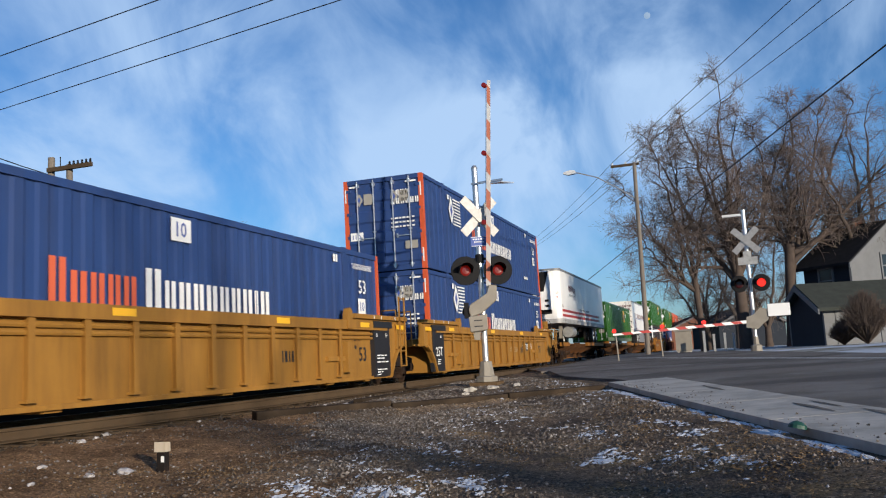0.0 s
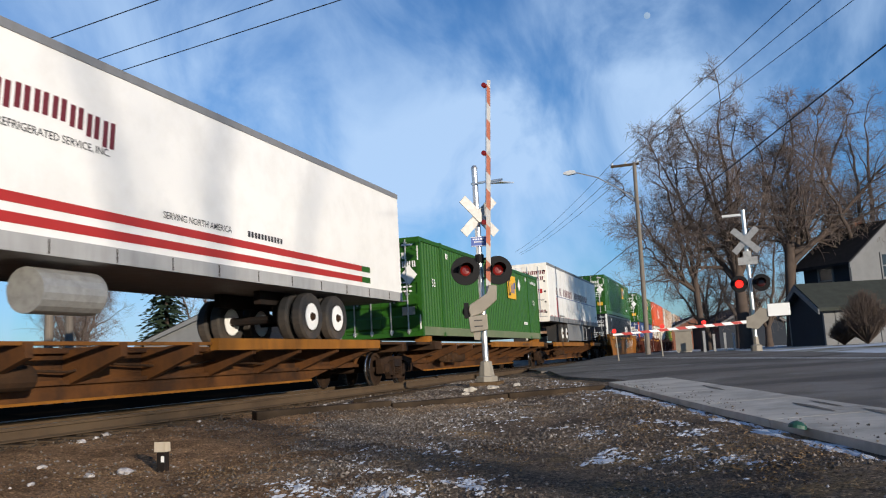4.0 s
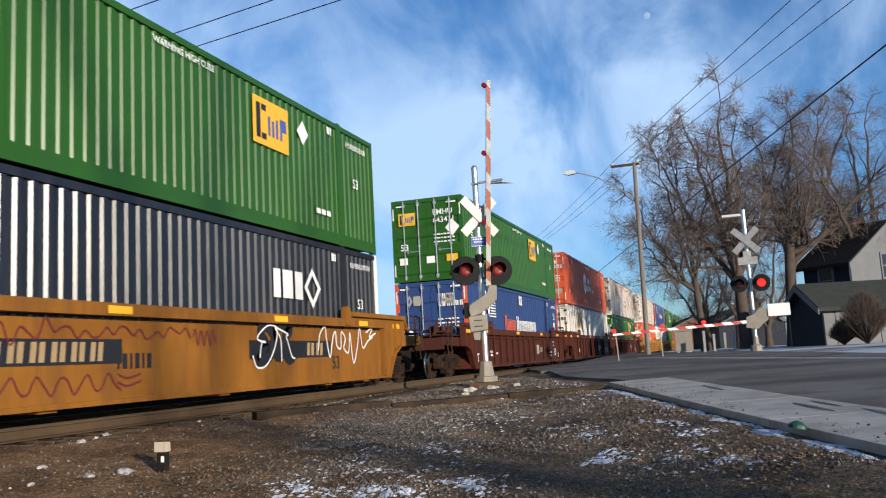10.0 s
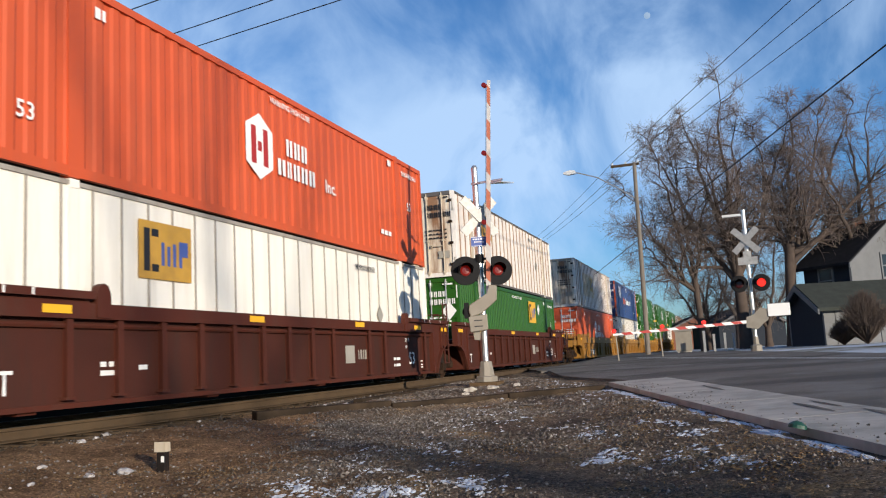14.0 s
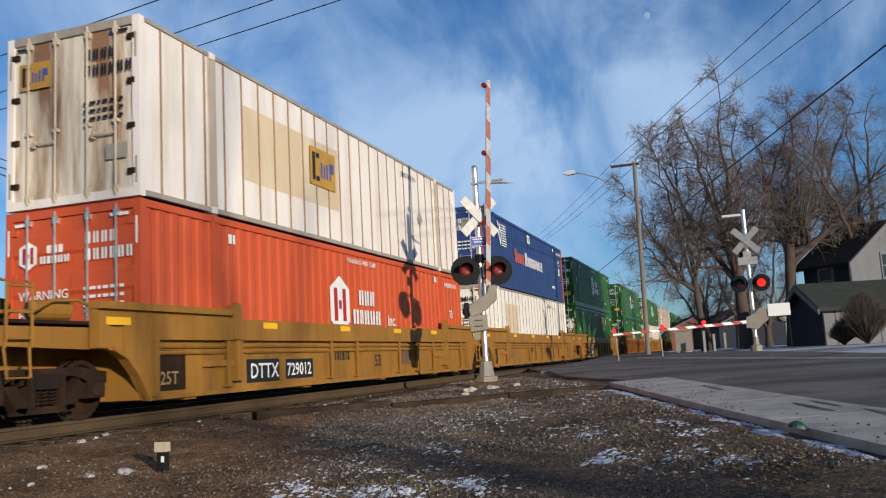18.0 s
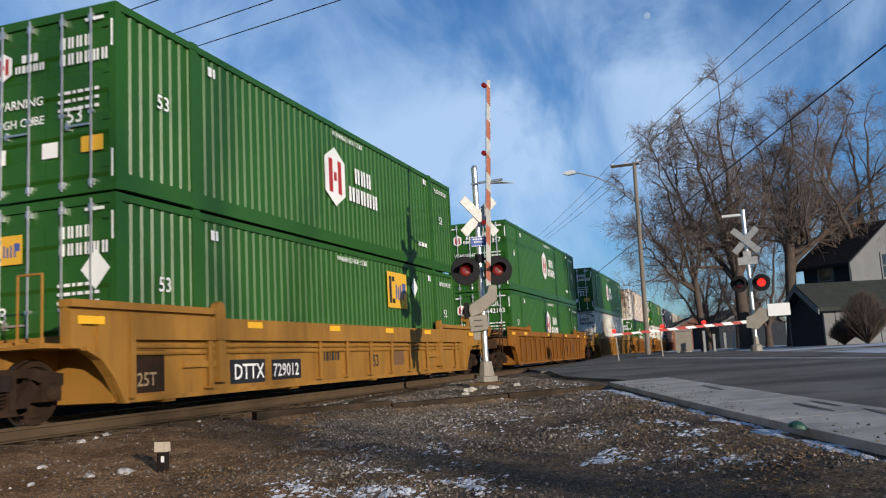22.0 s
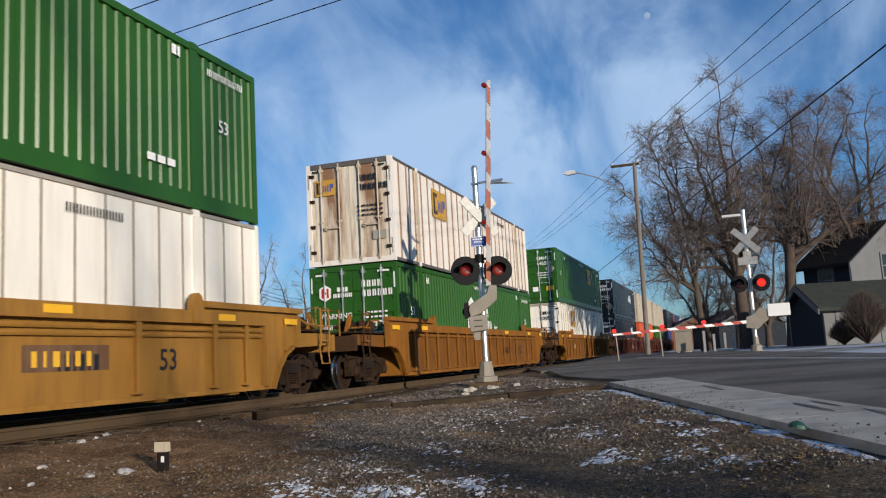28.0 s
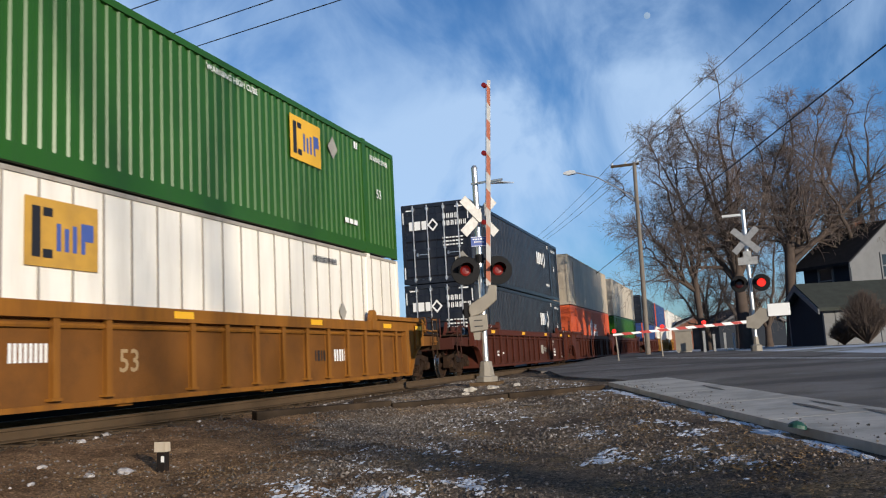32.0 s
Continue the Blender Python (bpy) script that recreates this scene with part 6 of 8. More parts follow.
stack(207.65, "white", "blue", "yellow", "artic", "artic_carry", "stain no:EMHU/239832", "pacer", 1, pos53=2.92)
stack(227.3, "green", "green", "yellow", "artic", "single", "yellow diamond_w", "hub plac_y", 1, "plate brakefar", pos53=9.0)
stack(250.95, "green", "green", "ochre", "single", "single", "hub plac_y no:HGIU/642103", "hub plac_y no:HGIU/645357", 0)
stack(274.18, "white", "green", "yellow", "single", "single", "stain", "hub plac_y", 0, "brake wide", pos53=13.05)
stack(297.39, "green", "white_rusty", "ochre", "single", "single", "hub low inc", "yellow", 0)
stack(320.7, "white", "green", "ochre", "single", "single", "yellow no:EMHU/830521", "yellow plac_y no:EMHU/645583", 0, "faint", pos53=4.96)
stack(344.08, "black", "black", "brown", "single", "artic_carry", "umax", "umax", 0)
stack(363.4, "orange", "tan", "brown", "artic", "artic_carry", "hub", "", 0, "", 1)
stack(382.8, "green", "tan", "brown", "artic", "single", "", "", 0, "", 1)
stack(406.2, "blue", "black", "brown", "single", "artic_carry", "", "", 0, "", 1)
stack(425.5, "white", "blue", "yellow", "artic", "single", "", "", 0, "", 1)
stack(449.0, "white", "white", "yellow", "single", "single", "", "", 0, "", 1)
stack(472.3, "orange", "white", "brown", "single", "single", "hub", "", 0, "", 1)
stack(495.6, "green", "green", "yellow", "single", "single", "hub", "hub", 0, "", 1)
stack(519.0, "white", "orange", "yellow", "single", "single", "", "hub", 0, "", 1)
stack(542.3, "blue", "blue", "ochre", "single", "single", "", "", 0, "", 1)
stack(565.6, "green", "tan", "yellow", "single", "single", "", "", 0, "", 1)
stack(589.0, "white", "green", "yellow", "single", "single", "", "hub", 0, "", 1)
# ---- ground ----
def smooth(a, b, v):
    t = min(max((v - a) / (b - a), 0.0), 1.0)
    return t * t * (3 - 2 * t)


STREET = Vector((0.953, 0.304))            # the street's direction
LEFT_A = Vector((6.10, -1.194))              # a point on its edge towards the track


def street_side(x, y):
    """Metres to the right of the street's edge (towards the houses)."""
    d = Vector((x, y)) - LEFT_A
    # past the kerb the edge swings out towards the track
    return d.x * STREET.y - d.y * STREET.x - smooth(10, 18, x) * 0.1 + smooth(18.0, 23.0, x) * 0.75 * max(0, 1 - max(0, x - 23) / 20)


def street_z(x, y):
    z = -0.375 + 0.0187 * x - 0.0213 * y
    z = min(z, 0.3 + 0.06 * math.tanh((z - 0.3) * 4))
    k = smooth(5.6, 8.0, y) * (1 - smooth(11.0, 14.0, y))
    return z * (1 - k) + -0.03 * k if x < 70 else z * (1 - k) - 0.1 * k


def terrace(x, y):
    """How far a spot lies beyond the low dirt bank by the crossing: 0 or 1."""
    return smooth(-0.1, 0.28, (x - 11.0) * 0.62 + (y - 7.1) * 0.785)


def bumps(x, y):
    return 0.055 * noise.noise((x * 0.55, y * 0.55, 0.3)) + 0.034 * noise.noise((x * 1.7, y * 1.7, 4.0)) + 0.022 * noise.noise((x * 5.0, y * 5.0, 9.0))


def ground_z(x, y):
    s = street_side(x, y)
    dirt = -0.40 + 0.011 * max(0.0, min(x, 22) - 5) + 0.13 * terrace(x, y) * (1 - smooth(6.5, 8.0, y) * 0.5) + bumps(x, y)
    dirt += 0.16 * smooth(5.0, 8.0, y) * (1 - terrace(x, y))
    k = smooth(2.2, 0.15, -s) * (1 - smooth(15, 18, x))      # the soil rises to the kerb
    dirt = dirt * (1 - k) + (street_z(x, y) - 0.015 + bumps(x, y) * 0.3) * k
    far = street_z(x, y) - 0.06
    wl = smooth(-0.5, 0.1, s)
    z = dirt * (1 - wl) + far * wl
    tz = -0.215 + bumps(x, y) * 0.2
    kt = smooth(7.6, 8.35, y) * (1 - smooth(10.9, 12.2, y))
    z = z * (1 - kt) + tz * kt
    beyond = smooth(11.5, 14.0, y)
    z = z * (1 - beyond) + (-0.25 + bumps(x, y) * 0.6) * beyond
    fx = smooth(45, 90, math.hypot(x, y))
    return z * (1 - fx) + (0.08 if y < 8 else -0.3) * fx


def axis_steps(fine0, fine1, step, far):
    v = list(np.arange(fine0, fine1, step))
    d, a = step, fine1
    while a < far:
        v.append(a)
        d *= 1.22
        a += d
    v.append(far)
    d, a = step, fine0 - step
    while a > -far:
        v.insert(0, a)
        d *= 1.22
        a -= d
    v.insert(0, -far)
    return v


def tan_soil(x, y):
    """Above 0 where the soil is dry and tan, towards the track."""
    return y - 0.5 * x - 0.2 + 0.9 * noise.noise((x * 0.9, y * 0.9, 5.0))


gx, gy = axis_steps(3.0, 24.0, 0.12, 2500), axis_steps(-1.6, 8.6, 0.12, 2500)
gv = [(x, y, ground_z(x, y)) for x in gx for y in gy]
ny = len(gy)
gf = [(i * ny + j, (i + 1) * ny + j, (i + 1) * ny + j + 1, i * ny + j + 1) for i in range(len(gx) - 1) for j in range(ny - 1)]
me = bpy.data.meshes.new("ground")
me.from_pydata(gv, [], gf)
me.shade_smooth()
me.materials.append(M["soil"])
me.materials.append(M["grass"])
me.materials.append(M["shade_soil"])
for p in me.polygons:
    c = p.center
    # past the rails the soil is painted black for the train's shade
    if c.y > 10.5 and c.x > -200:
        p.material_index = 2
    elif (street_side(c.x, c.y) > 8.4) or math.hypot(c.x, c.y) > 70:
        p.material_index = 1
tagged(new("ground", me), "muddy brown gravelly ground with patches of old snow", "ground", kind="structure")


# the street: a sheet that follows the slope, with a real edge
def street_sheet(s0, s1, u0, u1, step, lift, thick):
    """Verts and faces of a strip between s0 and s1 metres right of the edge, u along the street."""
    bm = bmesh.new()
    us = list(np.arange(u0, u1, step)) + [u1]
    ss = [s0 + (s1 - s0) * k / max(1, round((s1 - s0) / 0.6)) for k in range(max(1, round((s1 - s0) / 0.6)) + 1)]
    top = []
    for u in us:
        row = []
        for s in ss:
            x = LEFT_A.x + STREET.x * u + STREET.y * s
            y = LEFT_A.y + STREET.y * u - STREET.x * s
            for _ in range(3):      # settle on the bent edge
                e = street_side(x, y) - s
                x, y = x - STREET.y * e, y + STREET.x * e
            row.append(bm.verts.new((x, y, street_z(x, y) + lift)))
        top.append(row)
    for a, b in zip(top, top[1:]):
        for i in range(len(ss) - 1):
            bm.faces.new((a[i], b[i], b[i + 1], a[i + 1]))
    ext = bmesh.ops.extrude_face_region(bm, geom=bm.faces[:])
    for v in ext["geom"]:
        if isinstance(v, bmesh.types.BMVert):
            v.co.z -= thick
    return bm


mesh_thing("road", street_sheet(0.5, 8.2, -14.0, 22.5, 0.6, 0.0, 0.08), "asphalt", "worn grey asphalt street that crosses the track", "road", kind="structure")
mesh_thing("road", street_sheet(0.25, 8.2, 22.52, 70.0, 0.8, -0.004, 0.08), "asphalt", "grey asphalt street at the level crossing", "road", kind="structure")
walk_pav = tagged(new("pavement"), "pale worn concrete strip along the street", "pavement", kind="structure")
for k in range(11):
    u0 = -13.2 + k * 2.3
    part("slab", street_sheet(0.0, 1.2, u0, u0 + 2.285, 0.6, 0.022, 0.2), "concrete", walk_pav)
# thin dark strips laid on the slabs as painted shadows of branches and wires
for k, (u0, s0, ln, w) in enumerate(((3.1, 0.55, 1.3, 0.05), (3.5, 0.78, 1.0, 0.035), (1.6, 0.85, 1.6, 0.06), (7.2, 0.5, 1.4, 0.05))):
    rt = random.Random(k)
    bm = bmesh.new()
    top, bot = [], []
    for i in range(9):
        u = u0 + ln * i / 8
        h = w * math.sin(math.pi * (i + 0.3) / 8.6) * rt.uniform(0.7, 1.2)
        for row, s in ((top, s0 + 0.06 * u - h), (bot, s0 + 0.06 * u + h)):
            x, y = LEFT_A.x + STREET.x * u + STREET.y * s, LEFT_A.y + STREET.y * u - STREET.x * s
            row.append(bm.verts.new((x, y, street_z(x, y) + 0.027)))
    for i in range(8):
        bm.faces.new((top[i], top[i + 1], bot[i + 1], bot[i]))
    part("shadow_streak", bm, "asphalt", walk_pav, "dark streak painted as a thin cast shadow")
bm = bmesh.new()
n_seg = 24
for i in range(n_seg):
    a, b = Vector((16.0, -5.2)).lerp(Vector((35.0, 3.5)), i / n_seg), Vector((16.0, -5.2)).lerp(Vector((35.0, 3.5)), (i + 1) / n_seg)
    off = Vector((0.03, -0.07))
    bm.faces.new([bm.verts.new((q.x, q.y, street_z(q.x, q.y) + 0.008)) for q in (a - off, b - off, b + off, a + off)])
mesh_thing("road_marking", bm, "decal_white", "faded white edge line on the street", "road marking", kind="structure")

# ---- track ----
track = tagged(new("track"), "railway track on dusty ballast and wooden sleepers", "track", kind="structure")
for y in (YC - 0.7525, YC + 0.7525):
    bm = bmesh.new()
    prism(bm, ((y - 0.075, -0.185), (y - 0.075, -0.172), (y - 0.012, -0.15), (y - 0.012, -0.05), (y - 0.036, -0.04), (y - 0.036, -0.008), (y - 0.03, -0.001), (y + 0.03, -0.001), (y + 0.036, -0.008), (y + 0.036, -0.04), (y + 0.012, -0.05), (y + 0.012, -0.15), (y + 0.075, -0.172), (y + 0.075, -0.185)), "x", -60, 700)
    r = part("rail", bm, "rail", track, "rusty steel rail")
    bm = bmesh.new()
    box(bm, -60, 700, y - 0.028, y + 0.028, -0.0005, 0.0008)
    part("rail_head", bm, "rail_top", r, "polished running surface")
tie = cached("sleeper", lambda bm: box(bm, -0.11, 0.11, -1.28, 1.28, -0.36, -0.19), "wood")
for i in range(90):
    part("sleeper", tie, "", track, at=Matrix.Translation((i * 0.5 - 2.0, YC + random.uniform(-0.04, 0.04), random.uniform(-0.01, 0.0))) @ pose(0, 0, 0, rz=random.uniform(-1, 1)))


def stones(name, n, area, size, material, label, seed, lift=0.0, flatten=0.6, keep=None):
    """Many small angular stones, each a six- or eight-cornered lump, in one mesh."""
    rnd = random.Random(seed)
    vs, fs = [], []
    octa = ((1, 0, 0), (-1, 0, 0), (0, 1, 0), (0, -1, 0), (0, 0, 1), (0, 0, -1))
    tri = ((0, 2, 4), (2, 1, 4), (1, 3, 4), (3, 0, 4), (2, 0, 5), (1, 2, 5), (3, 1, 5), (0, 3, 5))
    made = 0
    while made < n:
        x, y = rnd.uniform(area[0], area[1]), rnd.uniform(area[2], area[3])
        if keep and not keep(x, y, rnd):
            continue
        made += 1
        r = size * (0.45 + 1.1 * rnd.random() ** 2.2)
        a, ca = rnd.uniform(0, 6.28), 0
        ca, sa = math.cos(a), math.sin(a)
        z = ground_z(x, y) + lift
        base = len(vs)
        for o in octa:
            k = r * rnd.uniform(0.65, 1.25)
            px, py, pz = o[0] * k + rnd.uniform(-0.3, 0.3) * r, o[1] * k * 0.8 + rnd.uniform(-0.3, 0.3) * r, o[2] * k * flatten
            vs.append((x + px * ca - py * sa, y + px * sa + py * ca, z + pz))
        fs += [(base + i, base + j, base + k) for i, j, k in tri]
    me = bpy.data.meshes.new(name)
    me.from_pydata(vs, [], fs)
    me.materials.append(M[material])
    return tagged(new(name, me), label, "gravel", kind="stuff")


def on_dirt(x, y, rnd):
    if street_side(x, y) > -0.15 or y > 8.5:
        return False
    if x > 3.2 and (y > x * 1.15 or y < -0.25 * x):
        return False
    d = noise.noise((x * 0.5, y * 0.5, 2.0)) + 0.5 * noise.noise((x * 1.7, y * 1.7, 7.0))
    band = math.exp(-((y - 0.26 * x - 1.6) / (0.6 + 0.1 * x)) ** 2)      # a tongue of gravel towards the crossing
    return rnd.random() < max(0.03, 0.1 + 0.55 * d + 0.7 * band) * (0.22 if tan_soil(x, y) > 0 else 1.0)


stones("gravel", 27000, (3.5, 13.5, -1.5, 8.2), 0.014, "stone", "grey and brown crushed stone strewn over the mud", 11, 0.004, 0.8, on_dirt)
stones("gravel", 11000, (10.0, 24.0, -0.5, 8.3), 0.026, "stone", "grey and brown crushed stone near the crossing", 12, 0.0, 0.7, on_dirt)
stones("ballast", 7000, (3.0, 40.0, 8.0, 12.0), 0.042, "ballast", "dusty brown track ballast", 13, 0.0, 0.7)

def on_slab_edge(x, y, rnd):
    s = street_side(x, y)
    return 0.03 < s < 0.8 and x < 17 and rnd.random() < (0.8 - s) ** 2 * (0.6 + noise.noise((x * 1.1, y * 1.1, 3.0)))


stones("grit", 260, (4.5, 17.0, -2.5, 3.5), 0.013, "stone", "grit and crumbs spilled on the concrete strip", 17, 0.088, 0.6, on_slab_edge)

# ---- snow: irregular low crusts ----
SNOW_GROUP = "old snow patches"


def snow_patch(x, y, lx, ly, turn, seed):
    rnd = random.Random(seed)
    bm = bmesh.new()
    n = 26
    rim, mid = [], []
    ct, st = math.cos(turn), math.sin(turn)
    for i in range(n):
        a = 2 * math.pi * i / n
        k = 0.55 + 0.75 * rnd.random()
        px, py = math.cos(a) * lx * k, math.sin(a) * ly * k
        wx, wy = x + px * ct - py * st, y + px * st + py * ct
        rim.append(bm.verts.new((wx, wy, ground_z(wx, wy) - 0.012)))
        px, py = px * 0.62, py * 0.62
        wx, wy = x + px * ct - py * st, y + px * st + py * ct
        mid.append(bm.verts.new((wx, wy, ground_z(wx, wy) + rnd.uniform(0.002, 0.014))))
    c = bm.verts.new((x, y, ground_z(x, y) + 0.012))
    for i in range(n):
        j = (i + 1) % n
        bm.faces.new((rim[i], rim[j], mid[j], mid[i]))
        bm.faces.new((mid[i], mid[j], c))
    mesh_thing("snow_patch", bm, "snow", "thin dirty crust of old snow on the mud", "snow", SNOW_GROUP, smooth=True)


for k, (x, y, lx, ly, turn) in enumerate(((6.2, 1.9, 0.2, 0.1, 0.5), (5.95, 2.5, 0.16, 0.07, 0.3), (7.55, 1.12, 0.17, 0.11, 0.4), (6.1, 3.3, 0.12, 0.05, 0.6))):
    snow_patch(x, y, lx, ly, turn, 30 + k)
rs = random.Random(77)
for k in range(34):      # a broken line of snow along the kerb
    u = -0.4 + k * 0.34 + rs.uniform(-0.2, 0.2)
    s = rs.uniform(-0.26, -0.1)
    snow_patch(LEFT_A.x + STREET.x * u + STREET.y * s, LEFT_A.y + STREET.y * u - STREET.x * s, rs.uniform(0.2, 0.5), rs.uniform(0.05, 0.13), 0.31 + rs.uniform(-0.2, 0.2), 60 + k)


SNOW_SPOTS = ((6.1, 3.3, 0.5, 0.22), (5.9, 2.6, 0.5, 0.25), (6.3, 2.0, 0.5, 0.2), (7.2, 3.0, 0.8, 0.3), (8.6, 3.0, 0.9, 0.22), (11.2, 3.6, 1.4, 0.35), (12.6, 3.35, 1.4, 0.35),
              (16.0, 3.5, 2.6, 0.6), (19.0, 3.6, 1.6, 0.4), (7.6, 1.15, 0.4, 0.2), (9.5, 1.6, 0.7, 0.2), (14.5, 1.8, 1.6, 0.35), (9.0, 0.6, 0.6, 0.15), (7.0, 0.2, 0.5, 0.15))


def snow_flecks(n, seed):
    """Thin uneven flakes of old snow, thickest in a few drawn-out spots."""
    rnd = random.Random(seed)
    vs, fs, made = [], [], 0
    while made < n:
        cx0, cy0, lx, ly = SNOW_SPOTS[rnd.randrange(len(SNOW_SPOTS))]
        a, b = rnd.gauss(0, 0.8) * lx, rnd.gauss(0, 0.8) * ly
        x, y = cx0 + a * 0.93 - b * 0.37, cy0 + a * 0.37 + b * 0.93
        if street_side(x, y) > -0.1 or rnd.random() > 0.3 + 1.8 * noise.noise((x * 2.4, y * 2.4, 3.0)):
            continue
        made += 1
        r = 0.008 + 0.045 * rnd.random() ** 4
        base, k, t = len(vs), rnd.randint(5, 7), rnd.uniform(0, 6.28)
        for i in range(k):
            q = r * rnd.uniform(0.5, 1.3)
            px, py = x + q * math.cos(t + 6.28 * i / k), y + 0.75 * q * math.sin(t + 6.28 * i / k)
            vs.append((px, py, ground_z(px, py) + 0.002))
        vs.append((x, y, ground_z(x, y) + 0.004 + r * 0.2))
        fs += [(base + i, base + (i + 1) % k, base + k) for i in range(k)]
    me = bpy.data.meshes.new("snow_crumbs")
    me.from_pydata(vs, [], fs)
    me.materials.append(M["snow"])
    tagged(new("snow_crumbs", me), "scattered crumbs of old snow", "snow", kind="stuff")


snow_flecks(3000, 21)
LEAF_SPOTS = ((7.9, 2.2, 0.7, 0.25), (12.0, 1.25, 1.3, 0.4), (6.4, -0.3, 0.9, 0.35), (7.6, -0.1, 1.2, 0.35), (9.0, 0.9, 1.0, 0.3), (6.3, 5.6, 1.2, 0.8), (7.0, 4.6, 1.0, 0.6))


def leaf_litter(n, seed):
    rnd = random.Random(seed)
    vs, fs, made = [], [], 0
    while made < n:
        cx0, cy0, lx, ly = LEAF_SPOTS[rnd.randrange(len(LEAF_SPOTS))]
        x, y = cx0 + rnd.gauss(0, 0.75) * lx, cy0 + rnd.gauss(0, 0.75) * ly + 0.3 * (rnd.random() - 0.5)
        if made % 6 == 0:
            x, y = rnd.uniform(3.8, 14.0), rnd.uniform(-1.4, 7.5)
        if street_side(x, y) > -0.1 or y > x * 1.1 or rnd.random() > 0.55 + noise.noise((x * 2.0, y * 2.0, 31.0)):
            continue
        made += 1
        a, t = rnd.uniform(0, 6.28), rnd.uniform(-0.5, 0.5)
        r = rnd.uniform(0.008, 0.022)
        z = ground_z(x, y) + 0.012
        b = len(vs)
        for dx, dy in ((-r, 0), (0, -r * 0.5), (r, 0), (0, r * 0.5)):
            vs.append((x + dx * math.cos(a) - dy * math.sin(a), y + dx * math.sin(a) + dy * math.cos(a), z + dx * t + rnd.uniform(0, 0.01)))
        fs.append((b, b + 1, b + 2, b + 3))
    me = bpy.data.meshes.new("fallen_leaves")
    me.from_pydata(vs, [], fs)
    me.materials.append(M["leaf"])
    tagged(new("fallen_leaves", me), "dry yellow-brown fallen leaves on the mud", "leaves", kind="stuff")


leaf_litter(3500, 41)


# ---- crossing signals ----
def crossbuck(o, z, face, mtl="decal_white"):
    """Two crossed blades on the mast, in the plane across the way that it faces."""
    for a in (45, -45):
        bm = bmesh.new()
        box(bm, -0.012, 0.012, -0.61, 0.61, -0.115, 0.115)
        part("crossbuck_blade", bm, mtl, o, "white crossbuck blade", at=Matrix.Translation((0, 0, z)) @ Matrix.Rotation(radians(face), 4, "Z") @ Matrix.Translation((-0.1 - (0.03 if a > 0 else 0.0), 0, 0)) @ Matrix.Rotation(radians(a), 4, "X"))


def flasher(o, y, z, turn, lens, r=0.3, k=1.0):
    at = Matrix.Translation((0, 0, z)) @ Matrix.Rotation(radians(turn), 4, "Z") @ Matrix.Translation((-0.22, y, 0))
    bm = bmesh.new()
    lathe(bm, [(0.05, 0.2), (0.12, 0.2), (0.15, 0.06), (r, 0.03), (r + 0.012, 0.0), (r, -0.015), (0.16, -0.02), (0.155, -0.03)], (0, 0, 0), (1, 0, 0), 32)
    h = part("signal_head", bm, "black_plain", o, "black round signal background", at=at)
    bm = bmesh.new()
    lathe(bm, [(0.155 * k, -0.022), (0.15 * k, -0.04), (0.1 * k, -0.055), (0.02, -0.06)], (0, 0, 0), (1, 0, 0), 24)
    part("lens", bm, lens, h, "red lens")
    bm = bmesh.new()
    n = 20
    rows = []
    for x, rr, a0 in ((-0.02, 0.175, -0.35), (-0.34, 0.165, 0.25)):
        rows.append([bm.verts.new((x, math.cos(a0 + (math.pi - 2 * a0) * i / n) * rr, math.sin(a0 + (math.pi - 2 * a0) * i / n) * rr)) for i in range(n + 1)])
    for i in range(n):
        bm.faces.new((rows[0][i], rows[0][i + 1], rows[1][i + 1], rows[1][i]))
    ext = bmesh.ops.extrude_face_region(bm, geom=bm.faces[:])
    for v in ext["geom"]:
        if isinstance(v, bmesh.types.BMVert):
            v.co.y *= 1.03
            v.co.z *= 1.03
    part("hood", bm, "black_plain", h, "black visor hood")
    return h


MX, MY = 20.0, 5.62
gate = thing("crossing_signal", (MX, MY, ground_z(MX, MY)), "silver crossing signal mast with raised striped gate arm", "crossing signal")
GZ = -ground_z(MX, MY)
bm = bmesh.new()
prism(bm, ((-0.34, -0.34), (0.34, -0.34), (0.34, 0.34), (-0.34, 0.34)), "z", -0.3, GZ - 0.03)
part("foundation", bm, "soil_tan", gate, "earth-covered foundation block")
bm = bmesh.new()
lathe(bm, [(0.27, GZ - 0.02), (0.27, GZ + 0.1), (0.2, GZ + 0.12), (0.145, GZ + 0.46), (0.08, GZ + 0.48)], (0, 0, 0), (0, 0, 1), 8)
part("base_casting", bm, "grey_box", gate, "flared cast base")
bm = bmesh.new()
tube(bm, (0, 0, GZ + 0.05), (0, 0, GZ + 5.28), 0.075, seg=16)
lathe(bm, [(0.08, GZ + 5.26), (0.085, GZ + 5.28), (0.05, GZ + 5.34), (0.01, GZ + 5.35)], (0, 0, 0), (0, 0, 1), 16)
part("mast", bm, "galv", gate, "bright galvanised mast", smooth=False)
crossbuck(gate, GZ + 4.03, 40, "bare_alu")
bm = bmesh.new()
box(bm, -0.11, -0.09, -0.19, 0.19, GZ + 3.28, GZ + 3.53)
pb = part("notice_plate", bm, "decal_blue", gate, "small blue notice plate with plain white bars", at=pose(0, 0, 0, rz=18))
bm = bmesh.new()
for z0, z1 in ((3.29, 3.302), (3.508, 3.52)):
    box(bm, -0.114, -0.111, -0.185, 0.185, GZ + z0, GZ + z1)
